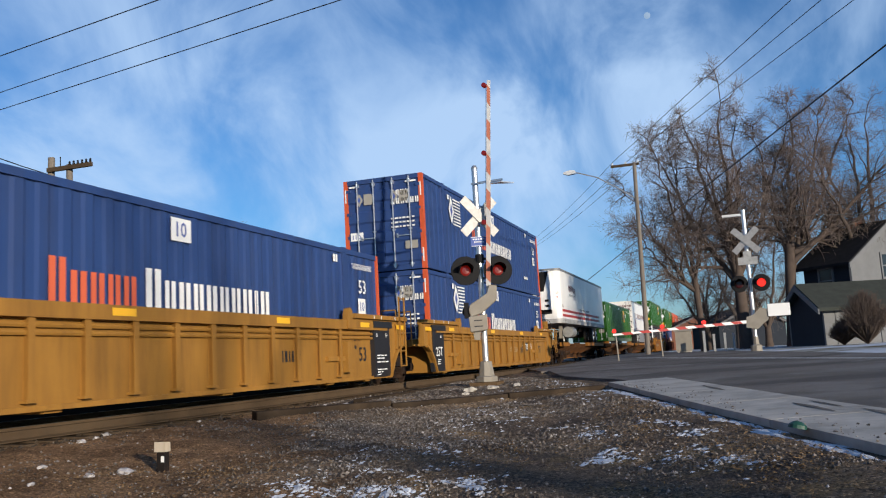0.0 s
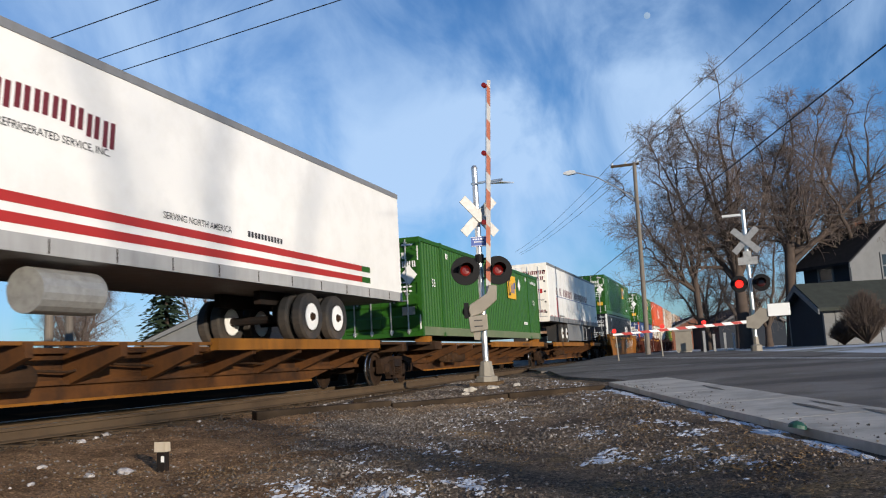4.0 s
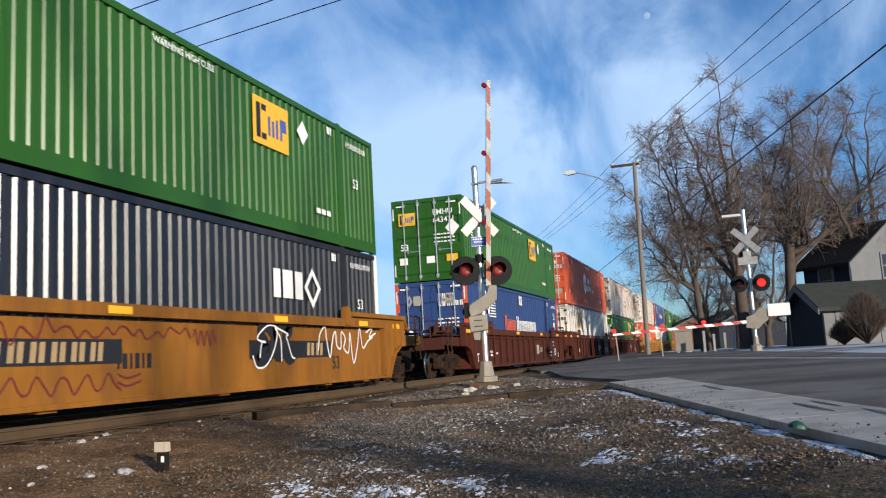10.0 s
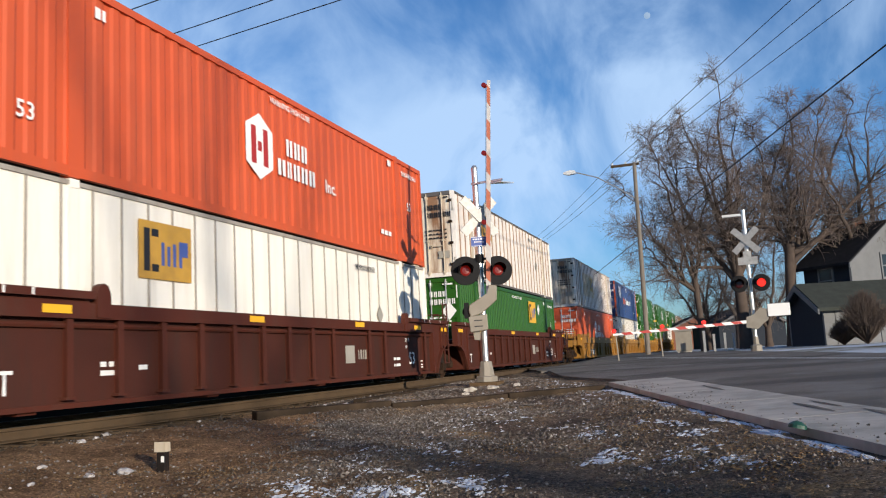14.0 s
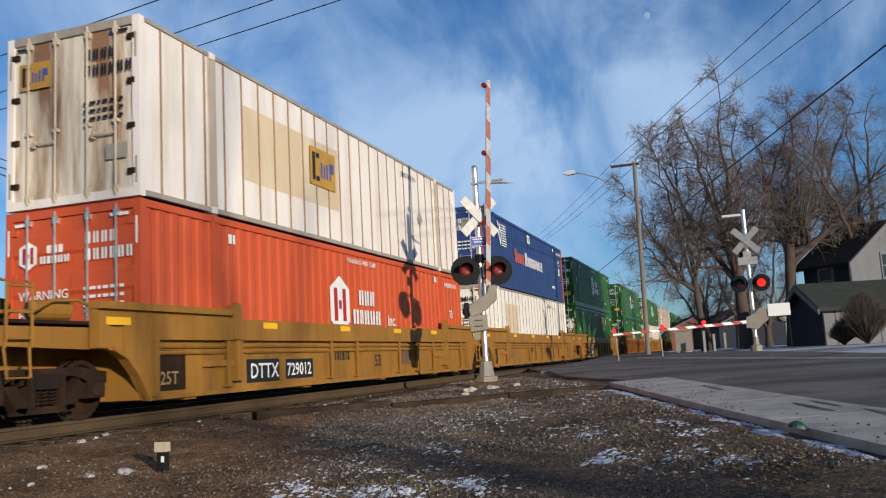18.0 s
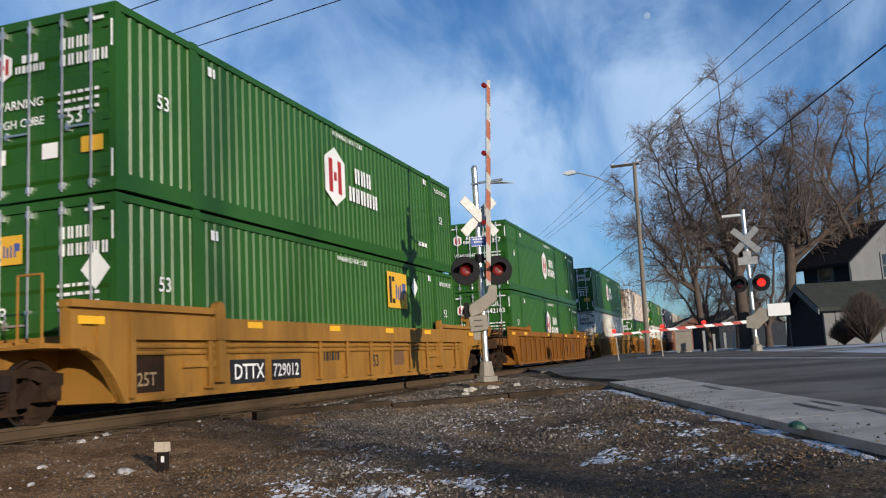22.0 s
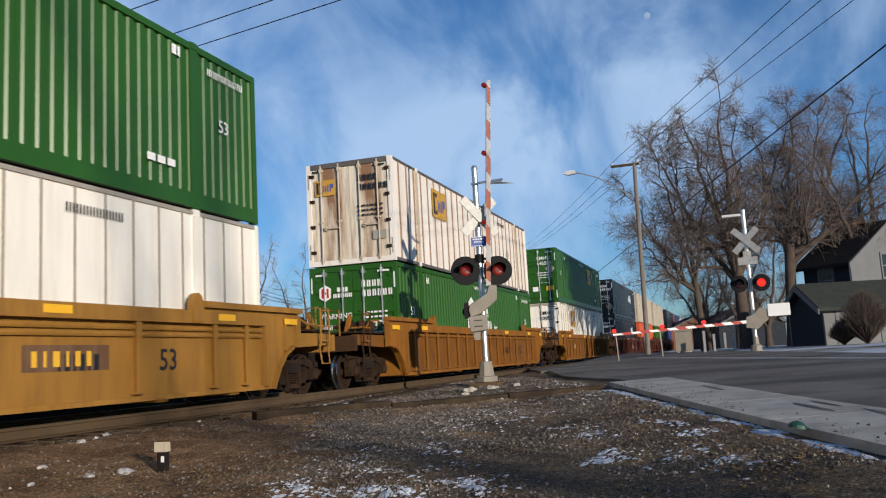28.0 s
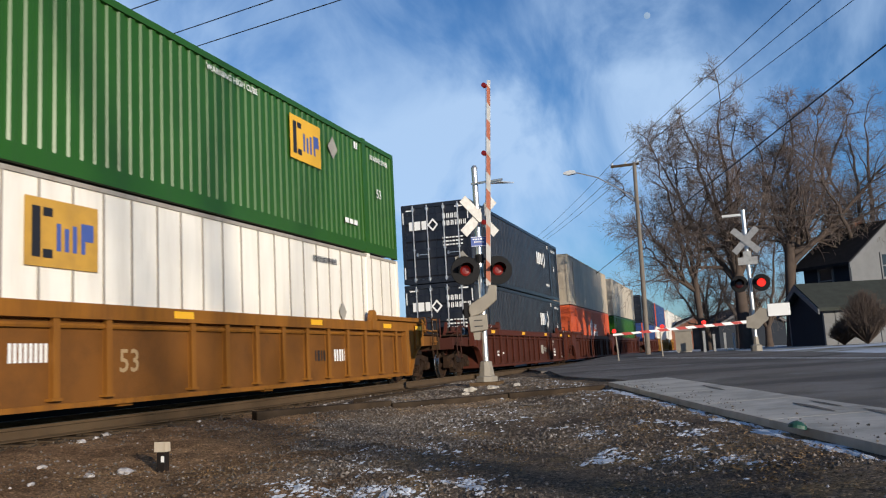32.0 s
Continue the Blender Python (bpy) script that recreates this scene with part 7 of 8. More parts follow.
for i in range(5):
    box(bm, -0.114, -0.111, -0.14 + i * 0.06, -0.1 + i * 0.06, GZ + 3.45, GZ + 3.48)
    box(bm, -0.114, -0.111, -0.12 + i * 0.05, -0.09 + i * 0.05, GZ + 3.38, GZ + 3.41)
part("notice_bars", bm, "decal_white", pb)
bm = bmesh.new()
tube(bm, (-0.02, -0.55, GZ + 2.98), (-0.02, 0.5, GZ + 2.98), 0.03, seg=8)
tube(bm, (-0.02, -0.5, GZ + 2.5), (-0.02, 0.5, GZ + 2.5), 0.022, seg=8)
lathe(bm, [(0.11, -0.1), (0.11, 0.1), (0.08, 0.12)], (0, 0, GZ + 2.98), (0, 0, 1), 12)
part("crossarm", bm, "black_plain", gate, at=pose(0, 0, 0, rz=20))
flasher(gate, 0.4, GZ + 2.68, 24, "lens", 0.345, 0.85)
flasher(gate, -0.4, GZ + 2.66, 24, "lens", 0.345, 0.85)
# gate mechanism, arm and counterweight side
FACE = pose(0, 0, GZ, rz=15.7)
bm = bmesh.new()
prism(bm, ((0.355, 1.545), (-0.1, 1.6), (-0.105, 1.22), (0.32, 1.175)), "x", -0.42, -0.09)
bmesh.ops.bevel(bm, geom=bm.edges[:], offset=0.015, segments=1, affect="EDGES")
mech = part("gate_mechanism", bm, "grey_box", gate, "dusty grey gate mechanism box", at=FACE)
bm = bmesh.new()
prism(bm, ((-0.17, 2.3), (-0.375, 2.285), (-0.355, 1.93), (0.02, 1.62), (0.3, 1.54), (0.345, 1.72), (0.31, 1.84), (-0.155, 2.09)), "x", -0.36, -0.2)
bmesh.ops.bevel(bm, geom=bm.edges[:], offset=0.02, segments=1, affect="EDGES")
part("gate_bracket", bm, "grey_box", gate, "grey cast arm bracket", at=FACE)
bm = bmesh.new()
prism(bm, ((0.26, 1.2), (0.08, 1.24), (0.1, 0.98), (0.24, 1.0)), "x", -0.3, -0.08)
part("gate_clamp", bm, "grey_box", gate, at=FACE)
bm = bmesh.new()
lathe(bm, [(0.1, -0.26), (0.12, -0.24), (0.12, -0.02), (0.1, 0.0)], (0, 0.38, 1.68), (1, 0, 0), 14)
box(bm, -0.3, -0.05, 0.33, 0.45, 1.53, 1.9)
part("gate_motor", bm, "black_plain", gate, at=FACE)
arm_y, arm_z0, arm_z1 = -0.22, GZ + 2.1, GZ + 7.42
bm = bmesh.new()
prism(bm, ((arm_y - 0.055, arm_z0), (arm_y + 0.055, arm_z0), (arm_y - 0.3, arm_z1), (arm_y - 0.38, arm_z1)), "x", -0.2, -0.15)
arm = part("gate_arm", bm, "arm_white", gate, "upright white gate arm with red stripes")
bm = bmesh.new()
for k in range(6):
    a, b = 0.05 + k * 0.165, 0.05 + k * 0.165 + 0.085

    def at_arm(f, e):
        return (arm_y - 0.055 - 0.325 * f + e * (0.11 - 0.03 * f), arm_z0 + (arm_z1 - arm_z0) * f)
    prism(bm, (at_arm(a, 0), at_arm(a + 0.022, 1), at_arm(b + 0.022, 1), at_arm(b, 0)), "x", -0.204, -0.146)
part("arm_stripe", bm, "arm_red", arm, "faded red diagonal stripes")
for f in (0.33, 0.655, 0.98):
    bm = bmesh.new()
    y, z = arm_y - 0.055 - 0.325 * f + 0.16, arm_z0 + (arm_z1 - arm_z0) * f
    lathe(bm, [(0.05, -0.07), (0.062, -0.05), (0.062, 0.05), (0.05, 0.07)], (-0.17, y, z), (1, 0, 0), 14)
    box(bm, -0.19, -0.15, y - 0.09, y, z - 0.02, z + 0.02)
    part("arm_lamp", bm, "lens", arm, "small dark red arm lamp")
bm = bmesh.new()
tube(bm, (-0.14, arm_y - 0.03, arm_z0 + 1.7), (-0.14, arm_y - 0.26, arm_z1 - 0.1), 0.008, seg=5)
part("arm_cable", bm, "wire", arm)
bm = bmesh.new()
box(bm, -0.12, -0.08, -0.78, 0.06, GZ + 4.84, GZ + 4.89)
prism(bm, ((-0.12, -0.75), (-0.12, -0.35), (0.25, -0.95)), "z", GZ + 4.8, GZ + 4.83)
part("arm_stop", bm, "galv", gate, "galvanised bracket that steadies the arm", at=pose(0, 0, 0, rz=-8))
bm = bmesh.new()
for k, (y, z) in enumerate(((0.02, 1.44), (0.02, 1.3))):
    box(bm, -0.424, -0.42, y, y + 0.2, z, z + 0.025)
part("markings", bm, "decal_black", mech)

FX, FY = 33.0, -0.98
fz = ground_z(FX, FY)
far_gate = thing("crossing_signal", (FX, FY, fz), "silver crossing signal mast with lowered striped gate arm", "crossing signal")
FZ = 0.42 - fz
bm = bmesh.new()
tube(bm, (0, 0, -0.1), (0, 0, FZ + 5.06), 0.07, seg=12)
part("mast", bm, "galv", far_gate)
bm = bmesh.new()
lathe(bm, [(0.2, -0.1), (0.2, FZ + 0.03), (0.11, FZ + 0.08), (0.09, FZ + 0.36)], (0, 0, 0), (0, 0, 1), 8)
part("base_casting", bm, "grey_box", far_gate)
crossbuck(far_gate, FZ + 3.9, -5, "bare_alu")
bm = bmesh.new()
box(bm, -0.1, -0.08, -0.34, 0.34, FZ + 3.0, FZ + 3.28)
box(bm, -0.1, -0.08, -0.14, 0.14, FZ + 3.28, FZ + 3.5)
part("sign_plate", bm, "bare_alu", far_gate, "pale sign plate with plain bars")
bm = bmesh.new()
tube(bm, (-0.02, -0.55, FZ + 2.45), (-0.02, 0.55, FZ + 2.45), 0.03, seg=8)
tube(bm, (0, 0.0, FZ + 4.85), (0, 0.75, FZ + 4.85), 0.03, seg=8)
box(bm, -0.06, 0.06, 0.1, 0.75, FZ + 4.84, FZ + 4.92)
part("crossarm", bm, "alu_paint", far_gate)
flasher(far_gate, 0.38, FZ + 2.3, 0, "lens_dim")
flasher(far_gate, -0.38, FZ + 2.3, 0, "lens_dim")
# the light that passes from one lens to the other and back
bm = bmesh.new()
lathe(bm, [(0.15, 0.0), (0.145, -0.016), (0.1, -0.03), (0.02, -0.036)], (-0.22 - 0.035, 0, 0), (1, 0, 0), 24)
flash = part("lit_lens", bm, "lens_lit", far_gate, "lit red lens of the alternating lights", at=(0, -0.38, FZ + 2.3))
bm = bmesh.new()
prism(bm, ((-0.52, 1.42), (-0.25, 1.5), (0.02, 1.25), (0.25, 1.18), (0.28, 0.8), (-0.1, 0.72), (-0.3, 0.9), (-0.5, 1.05)), "x", -0.3, -0.08)
part("gate_mechanism", bm, "grey_box", far_gate, at=pose(0, 0, FZ - 0.1))
bm = bmesh.new()
box(bm, -0.34, -0.3, -1.25, -0.5, FZ + 1.06, FZ + 1.5)
part("counterweight", bm, "decal_white", far_gate, "white counterweight plate")
arm_len, arm_h = 5.1, FZ + 0.92
arm_m = Matrix.Translation((-0.2, 0.0, arm_h)) @ Matrix.Rotation(radians(14), 4, "Z") @ Matrix.Rotation(radians(-2.4), 4, "X")
bm = bmesh.new()
prism(bm, ((0.1, -0.055), (0.1, 0.055), (arm_len, 0.035), (arm_len, -0.035)), "x", -0.03, 0.03)
arm2 = part("gate_arm", bm, "decal_white", far_gate, "lowered white gate arm with red stripes", at=arm_m)
bm = bmesh.new()
for k in range(7):
    y0 = 0.4 + k * 0.66
    prism(bm, ((y0, -0.05), (y0 + 0.12, 0.05), (y0 + 0.45, 0.05), (y0 + 0.33, -0.05)), "x", -0.034, 0.034)
part("arm_stripe", bm, "decal_red", arm2)
for y0 in (1.8, 3.3, 5.05):
    bm = bmesh.new()
    lathe(bm, [(0.05, -0.08), (0.075, -0.05), (0.075, 0.05), (0.05, 0.08)], (-0.02, y0, 0.13), (1, 0, 0), 12)
    part("arm_lamp", bm, "lens_lit", arm2, "lit red arm lamp")
bm = bmesh.new()
for y0 in (3.4, 5.0):
    box(bm, -0.02, 0.02, y0 - 0.02, y0 + 0.02, -0.95, -0.06)
part("arm_support", bm, "grey_box", arm2)

# a small cabinet, white posts and a fence past the street
for k, (x, y, h) in enumerate(((36.5, 0.9, 0.9), (39.0, 0.55, 0.75), (41.0, 0.1, 0.8), (44.0, -0.3, 0.8), (47.0, 4.2, 1.0))):
    bm = bmesh.new()
    box(bm, -0.05, 0.05, -0.05, 0.05, -0.2, h)
    box(bm, -0.06, 0.06, -0.06, 0.06, h, h + 0.03)
    mesh_thing("marker_post", bm, "bare_alu", "white painted marker post beside the crossing", "post", "marker posts", at=Matrix.Translation((x, y, ground_z(x, y))))
cab = thing("relay_cabinet", (40.5, 1.9, ground_z(40.5, 1.9)), "grey metal signal relay cabinet past the street", "cabinet")
bm = bmesh.new()
box(bm, -0.35, 0.35, -0.35, 0.35, 0.1, 1.0)
part("body", bm, "grey_box", cab)
bm = bmesh.new()
prism(bm, ((-0.4, 1.0), (0.4, 1.0), (0.3, 1.1), (-0.3, 1.1)), "y", -0.4, 0.4)
part("roof", bm, "grey_box", cab)
bm = bmesh.new()
box(bm, -0.3, 0.3, -0.3, 0.3, -0.2, 0.1)
part("plinth", bm, "concrete", cab)


# ---- poles and cables ----
def wood_pole(name, x, y, top, r=0.15, label="", lean=(0, 0), base=None):
    z = ground_z(x, y) if base is None else base
    o = thing(name, (x, y, z), label, "utility pole")
    bm = bmesh.new()
    tube(bm, (0, 0, -0.3), (lean[0], lean[1], top - z), r, r * 0.72, seg=12)
    part("pole", bm, "pole_wood", o)
    return o, top - z


up, uh = wood_pole("utility_pole", 40.0, 3.5, 9.3, 0.12, "weathered wooden utility pole with a crossarm and street lamp", (0.0, -0.1))
bm = bmesh.new()
box(bm, -0.05, 0.05, -0.32, 1.0, uh - 0.14, uh - 0.03)
part("crossarm", bm, "wood", up)
for y in (-0.28, 0.3, 0.92):
    bm = bmesh.new()
    lathe(bm, [(0.03, uh - 0.03), (0.05, uh), (0.03, uh + 0.03), (0.04, uh + 0.06), (0.015, uh + 0.08)], (0, y, 0), (0, 0, 1), 8)
    part("insulator", bm, "decal_white", up)
bm = bmesh.new()
sweep(bm, [(0, 0, uh - 1.7), (-0.3, 0.7, uh - 1.2), (-0.7, 1.6, uh - 0.65), (-1.1, 2.4, uh - 0.42), (-1.2, 2.6, uh - 0.4)], 0.028, 6)
la = part("lamp_arm", bm, "galv", up, "curved lamp arm")
bm = bmesh.new()
prism(bm, ((2.5, uh - 0.46), (2.52, uh - 0.32), (2.75, uh - 0.28), (3.05, uh - 0.36), (3.08, uh - 0.42), (2.85, uh - 0.5)), "x", -1.32, -1.1)
part("lamp_head", bm, "alu_paint", la, "street lamp head")


def cable(p, q, sag, r, label="black overhead cable between poles"):
    bm = bmesh.new()
    p, q = Vector(p), Vector(q)
    n = 14
    pts = [p.lerp(q, i / n) - Vector((0, 0, 4 * sag * (i / n) * (1 - i / n))) for i in range(n + 1)]
    sweep(bm, pts, r, 5)
    mesh_thing("overhead_cable", bm, "wire", label, "cable", "overhead cables")


# left-hand cables cross the track overhead; right-hand ones follow the street
for p, q in (((12.27, -3.08, 8.76), (23.3, 42.5, 10.3)), ((13.36, -5.45, 8.95), (25.7, 44.9, 10.0)), ((14.1, -6.9, 9.0), (26.9, 46.3, 9.9))):
    cable(p, q, 0.0, 0.014)
for p, q, e in (((7.45, -6.75, 7.94), (40.0, 4.37, 9.44), (87.9, 20.7, 11.6)), ((8.0, -7.5, 8.0), (40.0, 3.75, 9.36), (87.0, 20.0, 11.3)), ((8.7, -8.35, 8.06), (40.0, 3.15, 9.3), (86.0, 19.7, 11.0))):
    cable(p, q, 0.0, 0.011)
    cable(q, e, 0.4, 0.011)
cable((15.3, -8.95, 9.36), (40.0, 0.79, 7.44), 0.0, 0.026, "thick black service cable along the street")
cable((40.0, 0.79, 7.44), (62.0, 9.4, 5.7), 0.0, 0.022, "thick black service cable along the street")
cable((33.0, -1.0, 5.3), (40.0, -9.0, 5.8), 0.15, 0.012)


def h_pole():
    """Two close wooden poles behind the track that share two crossarms."""
    o, h = wood_pole("utility_pole", 25.1, 23.75, 9.0, 0.17, "weathered wooden pole of a pair behind the track", (0.12, 0.0))
    bm = bmesh.new()
    box(bm, -0.1, 0.02, -1.75, 1.2, h - 2.66, h - 2.5)
    part("crossarm", bm, "wood", o, "dark lower crossarm", at=(-0.08, 0, 0))
    bm = bmesh.new()
    for k in (-1, 1):
        tube(bm, (-0.12, 0.45 * k, h - 2.66), (-0.06, 0.05 * k, h - 3.1), 0.018, seg=5)
    part("brace", bm, "galv", o)
    o, h = wood_pole("utility_pole", 25.22, 22.9, 8.62, 0.16, "weathered wooden pole of a pair with insulators behind the track", (0.0, 0.0))
    bm = bmesh.new()
    box(bm, -0.2, -0.09, -1.15, 0.9, h - 0.22, h - 0.06)
    arm = part("crossarm", bm, "wood", o, "dark upper crossarm")
    for k in range(6):
        part("insulator", cached("pole_insulator", lambda bm: lathe(bm, [(0.03, 0.0), (0.05, 0.04), (0.03, 0.08), (0.045, 0.12), (0.01, 0.16)], (0, 0, 0), (0, 0, 1), 8), "black_plain"), "", arm, at=(-0.14, -1.08 + k * 0.19, h - 0.06))
    bm = bmesh.new()
    tube(bm, (-0.14, 0.3, h - 0.06), (-0.14, 0.3, h + 0.3), 0.02, seg=6)
    part("pin", bm, "black_plain", arm)
    for z in (8.4, 8.1, 7.85):
        cable((25.3, 24.0, z), (70.0, 37.0, z - 1.6), 0.9, 0.02, "black cable behind the track")
        cable((25.3, 24.0, z), (2.0, 17.5, z + 1.0), 0.6, 0.02, "black cable behind the track")
    cable((26.0, 24.0, 6.2), (72.0, 38.0, 6.6), 0.7, 0.012, "thin cable behind the track")


h_pole()


# ---- trees ----
ACROSS, AWAY = Vector((0.31, -0.95, 0.0)), Vector((0.95, 0.31, 0.0))      # across the street, and along it


def bare_tree(x, y, height, r, seed, label, tips, fork=0.3, dense=1.0, droop=0.0):
    """A trunk that forks into long rising leaders. tips: where each leader ends (metres across the street, height over the ground);
    they carry crooked branches, and these a haze of fine twigs."""
    rnd = random.Random(seed)
    o = thing("bare_tree", (x, y, ground_z(x, y)), label, "tree")
    bark, fine = ([], []), ([], [])

    def ring_tube(store, pts, seg):
        """A tapering crooked tube through (point, radius)."""
        vs, fs = store
        base, u = len(vs), None
        for i, (p, rad) in enumerate(pts):
            d = (pts[min(i + 1, len(pts) - 1)][0] - pts[max(i - 1, 0)][0]).normalized()
            u = d.orthogonal().normalized() if u is None else (u - d * u.dot(d)).normalized()
            w = d.cross(u)
            for k in range(seg):
                a = 2 * math.pi * k / seg
                vs.append((p + (u * math.cos(a) + w * math.sin(a)) * rad)[:])
        for i in range(len(pts) - 1):
            for k in range(seg):
                a, b = base + i * seg + k, base + i * seg + (k + 1) % seg
                fs.append((a, b, b + seg, a + seg))

    def grow(p, d, length, rad, lev):
        steps = (0, 8, 5, 3)[lev]
        pts = [(p, rad)]
        for i in range(steps):
            f = (i + 1) / steps
            pull = (0.0, 0.05, 0.02, -0.05)[lev] - droop * f * (0.12, 0.12, 0.2, 0.25)[lev]
            d = (d + Vector((rnd.gauss(0, 0.16), rnd.gauss(0, 0.16), rnd.gauss(pull, 0.13)))).normalized()
            p = p + d * (length / steps)
            pts.append((p, max(rad * (1 - f * 0.9), 0.0045)))
        ring_tube(bark if lev < 2 else fine, pts, (0, 5, 3, 3)[lev])
        if lev < 3:
            spread(pts, length, lev)

    def spread(pts, length, lev):
        count = (1.75, 1.75, 1.75)[lev] * dense
        for i in range(1, len(pts)):
            q, rad = pts[i]
            e = (q - pts[i - 1][0]).normalized()
            f = i / (len(pts) - 1)
            if lev == 0 and f < 0.1:
                continue
            for _ in range(int(count) + (rnd.random() < count % 1)):
                side = e.cross(Vector((rnd.gauss(0, 1), rnd.gauss(0, 1), rnd.gauss(0, 1)))).normalized()
                t = rnd.uniform(0.45, 0.85)
                ln = (height * 0.21 * (1.15 - 0.75 * f), length * 0.5 * (1.15 - 0.55 * f), max(length * 0.62, 0.5))[lev] * rnd.uniform(0.55, 1.2)
                grow(q, (e * (1.05 - t) + side * t + Vector((0, 0, 0.1))).normalized(), ln, max(rad * rnd.uniform(0.4, 0.65), (0.03, 0.012, 0.006)[lev]), lev + 1)

    top = Vector((0, 0, height * fork))
    lean = ACROSS * (sum(t[0] for t in tips) / len(tips) * 0.1)
    trunk = [(Vector((0, 0, -0.3)), r * 1.5), (Vector((0, 0, 0.25)), r * 1.15), (lean * 0.4 + top * 0.45, r), (lean + top, r * 0.9)]
    ring_tube(bark, trunk, 12)
    for k, (across, high) in enumerate(tips):
        a, b = lean + top * rnd.uniform(0.72, 0.97), ACROSS * across + AWAY * rnd.uniform(-2.2, 2.2) + Vector((0, 0, high))
        mid = a.lerp(b, 0.42) + ACROSS * across * rnd.uniform(0.02, 0.16) + Vector((0, 0, -0.03 * high))
        n, wob, pts = 13, Vector((0, 0, 0)), []
        for i in range(n + 1):
            f = i / n
            wob = wob * 0.8 + Vector((rnd.gauss(0, 0.1), rnd.gauss(0, 0.1), rnd.gauss(0, 0.05))) * (0.3 + f)
            pts.append((a * (1 - f) ** 2 + mid * 2 * f * (1 - f) + b * f * f + wob * min(1, f * 4), max(r * 0.6 * (1 - f) ** 0.8, 0.022)))
        ring_tube(bark, pts, 7)
        spread(pts, (b - a).length, 0)
    for nm, store, mtl, lb in (("trunk", bark, "bark", "furrowed grey-brown trunk and limbs"), ("crown", fine, "twig", "bare crown of fine twigs")):
        me = bpy.data.meshes.new(nm)
        me.from_pydata(store[0], [], store[1])
        me.materials.append(M[mtl])
        if nm == "trunk":
            me.shade_smooth()
        part(nm, me, mtl, o, lb)
    return o


bare_tree(46.0, 1.15, 13.0, 0.17, 3, "bare broadleaf tree with a slanting trunk beside the street", ((-3.2, 9.0), (-2.5, 10.8), (-1.0, 11.2), (-3.4, 6.4), (0.3, 9.6)), 0.3, 0.9, 0.6)
bare_tree(46.0, -0.9, 16.0, 0.3, 8, "large old bare broadleaf tree with a thick trunk", ((-3.7, 11.2), (-2.4, 12.5), (-0.6, 13.3), (1.2, 12.8), (2.8, 11.8), (-1.8, 10.4)), 0.26, 0.95, 0.2)
bare_tree(45.5, -3.1, 15.0, 0.27, 14, "large bare broadleaf tree in front of a house", ((-0.6, 11.6), (1.4, 12.6), (3.2, 12.6), (5.0, 12.6), (6.0, 10.6), (5.6, 7.6), (0.6, 10.0)), 0.34, 0.95, 0.5)
bare_tree(47.0, -7.2, 14.0, 0.3, 19, "large bare broadleaf tree beside a house", ((-1.5, 11.5), (0.5, 12.0), (2.5, 11.5), (-3.0, 9.0)), 0.25, 0.7, 0.3)
bare_tree(58.0, -9.0, 14.5, 0.4, 23, "bare broadleaf tree behind the house", ((-2.5, 13.0), (0.0, 14.0), (2.5, 12.5)), 0.25, 0.65)
bare_tree(75.0, -1.0, 11.0, 0.3, 27, "bare broadleaf tree down the street", ((-2.0, 9.5), (0.0, 11.0), (2.5, 9.5)), 0.25, 0.65)
bare_tree(63.0, 1.2, 9.0, 0.2, 61, "bare bushy tree past the crossing", ((-2.6, 6.5), (-1.0, 8.4), (0.8, 8.6), (2.4, 6.6)), 0.15, 0.85, 0.3)
bare_tree(60.0, -2.6, 9.5, 0.22, 63, "bare bushy tree in a yard past the crossing", ((-2.6, 7.0), (-0.8, 9.0), (1.0, 9.0), (2.8, 6.6)), 0.15, 0.85, 0.3)
bare_tree(48.5, 43.0, 13.5, 0.22, 31, "bare young tree behind the track", ((-3.0, 9.5), (-1.4, 11.8), (0.2, 12.6), (1.6, 11.6), (3.0, 9.2)), 0.2, 0.95)
bare_tree(40.0, 36.0, 8.0, 0.15, 33, "bare young tree behind the track", ((-1.8, 6.5), (0.0, 8.0), (1.8, 6.8)), 0.2, 0.7)
bare_tree(70.0, 43.0, 14.5, 0.3, 35, "bare tree behind the track", ((-3.0, 12.0), (0.0, 14.0), (3.0, 12.0)), 0.25, 0.65)
bare_tree(86.0, 45.0, 14.0, 0.28, 37, "bare tree behind the track", ((-3.0, 12.0), (0.0, 14.0), (3.0, 12.0)), 0.25, 0.65)
bare_tree(60.0, 41.0, 12.0, 0.22, 39, "bare tree beside a spruce behind the track", ((-2.0, 10.5), (0.4, 12.0), (2.4, 10.0)), 0.25, 0.65)
bare_tree(-34.5, -48.0, 26.0, 0.22, 51, "tall bare tree behind the street", ((-4.0, 23.0), (0.0, 26.0), (4.0, 23.0)), 0.5, 0.35)


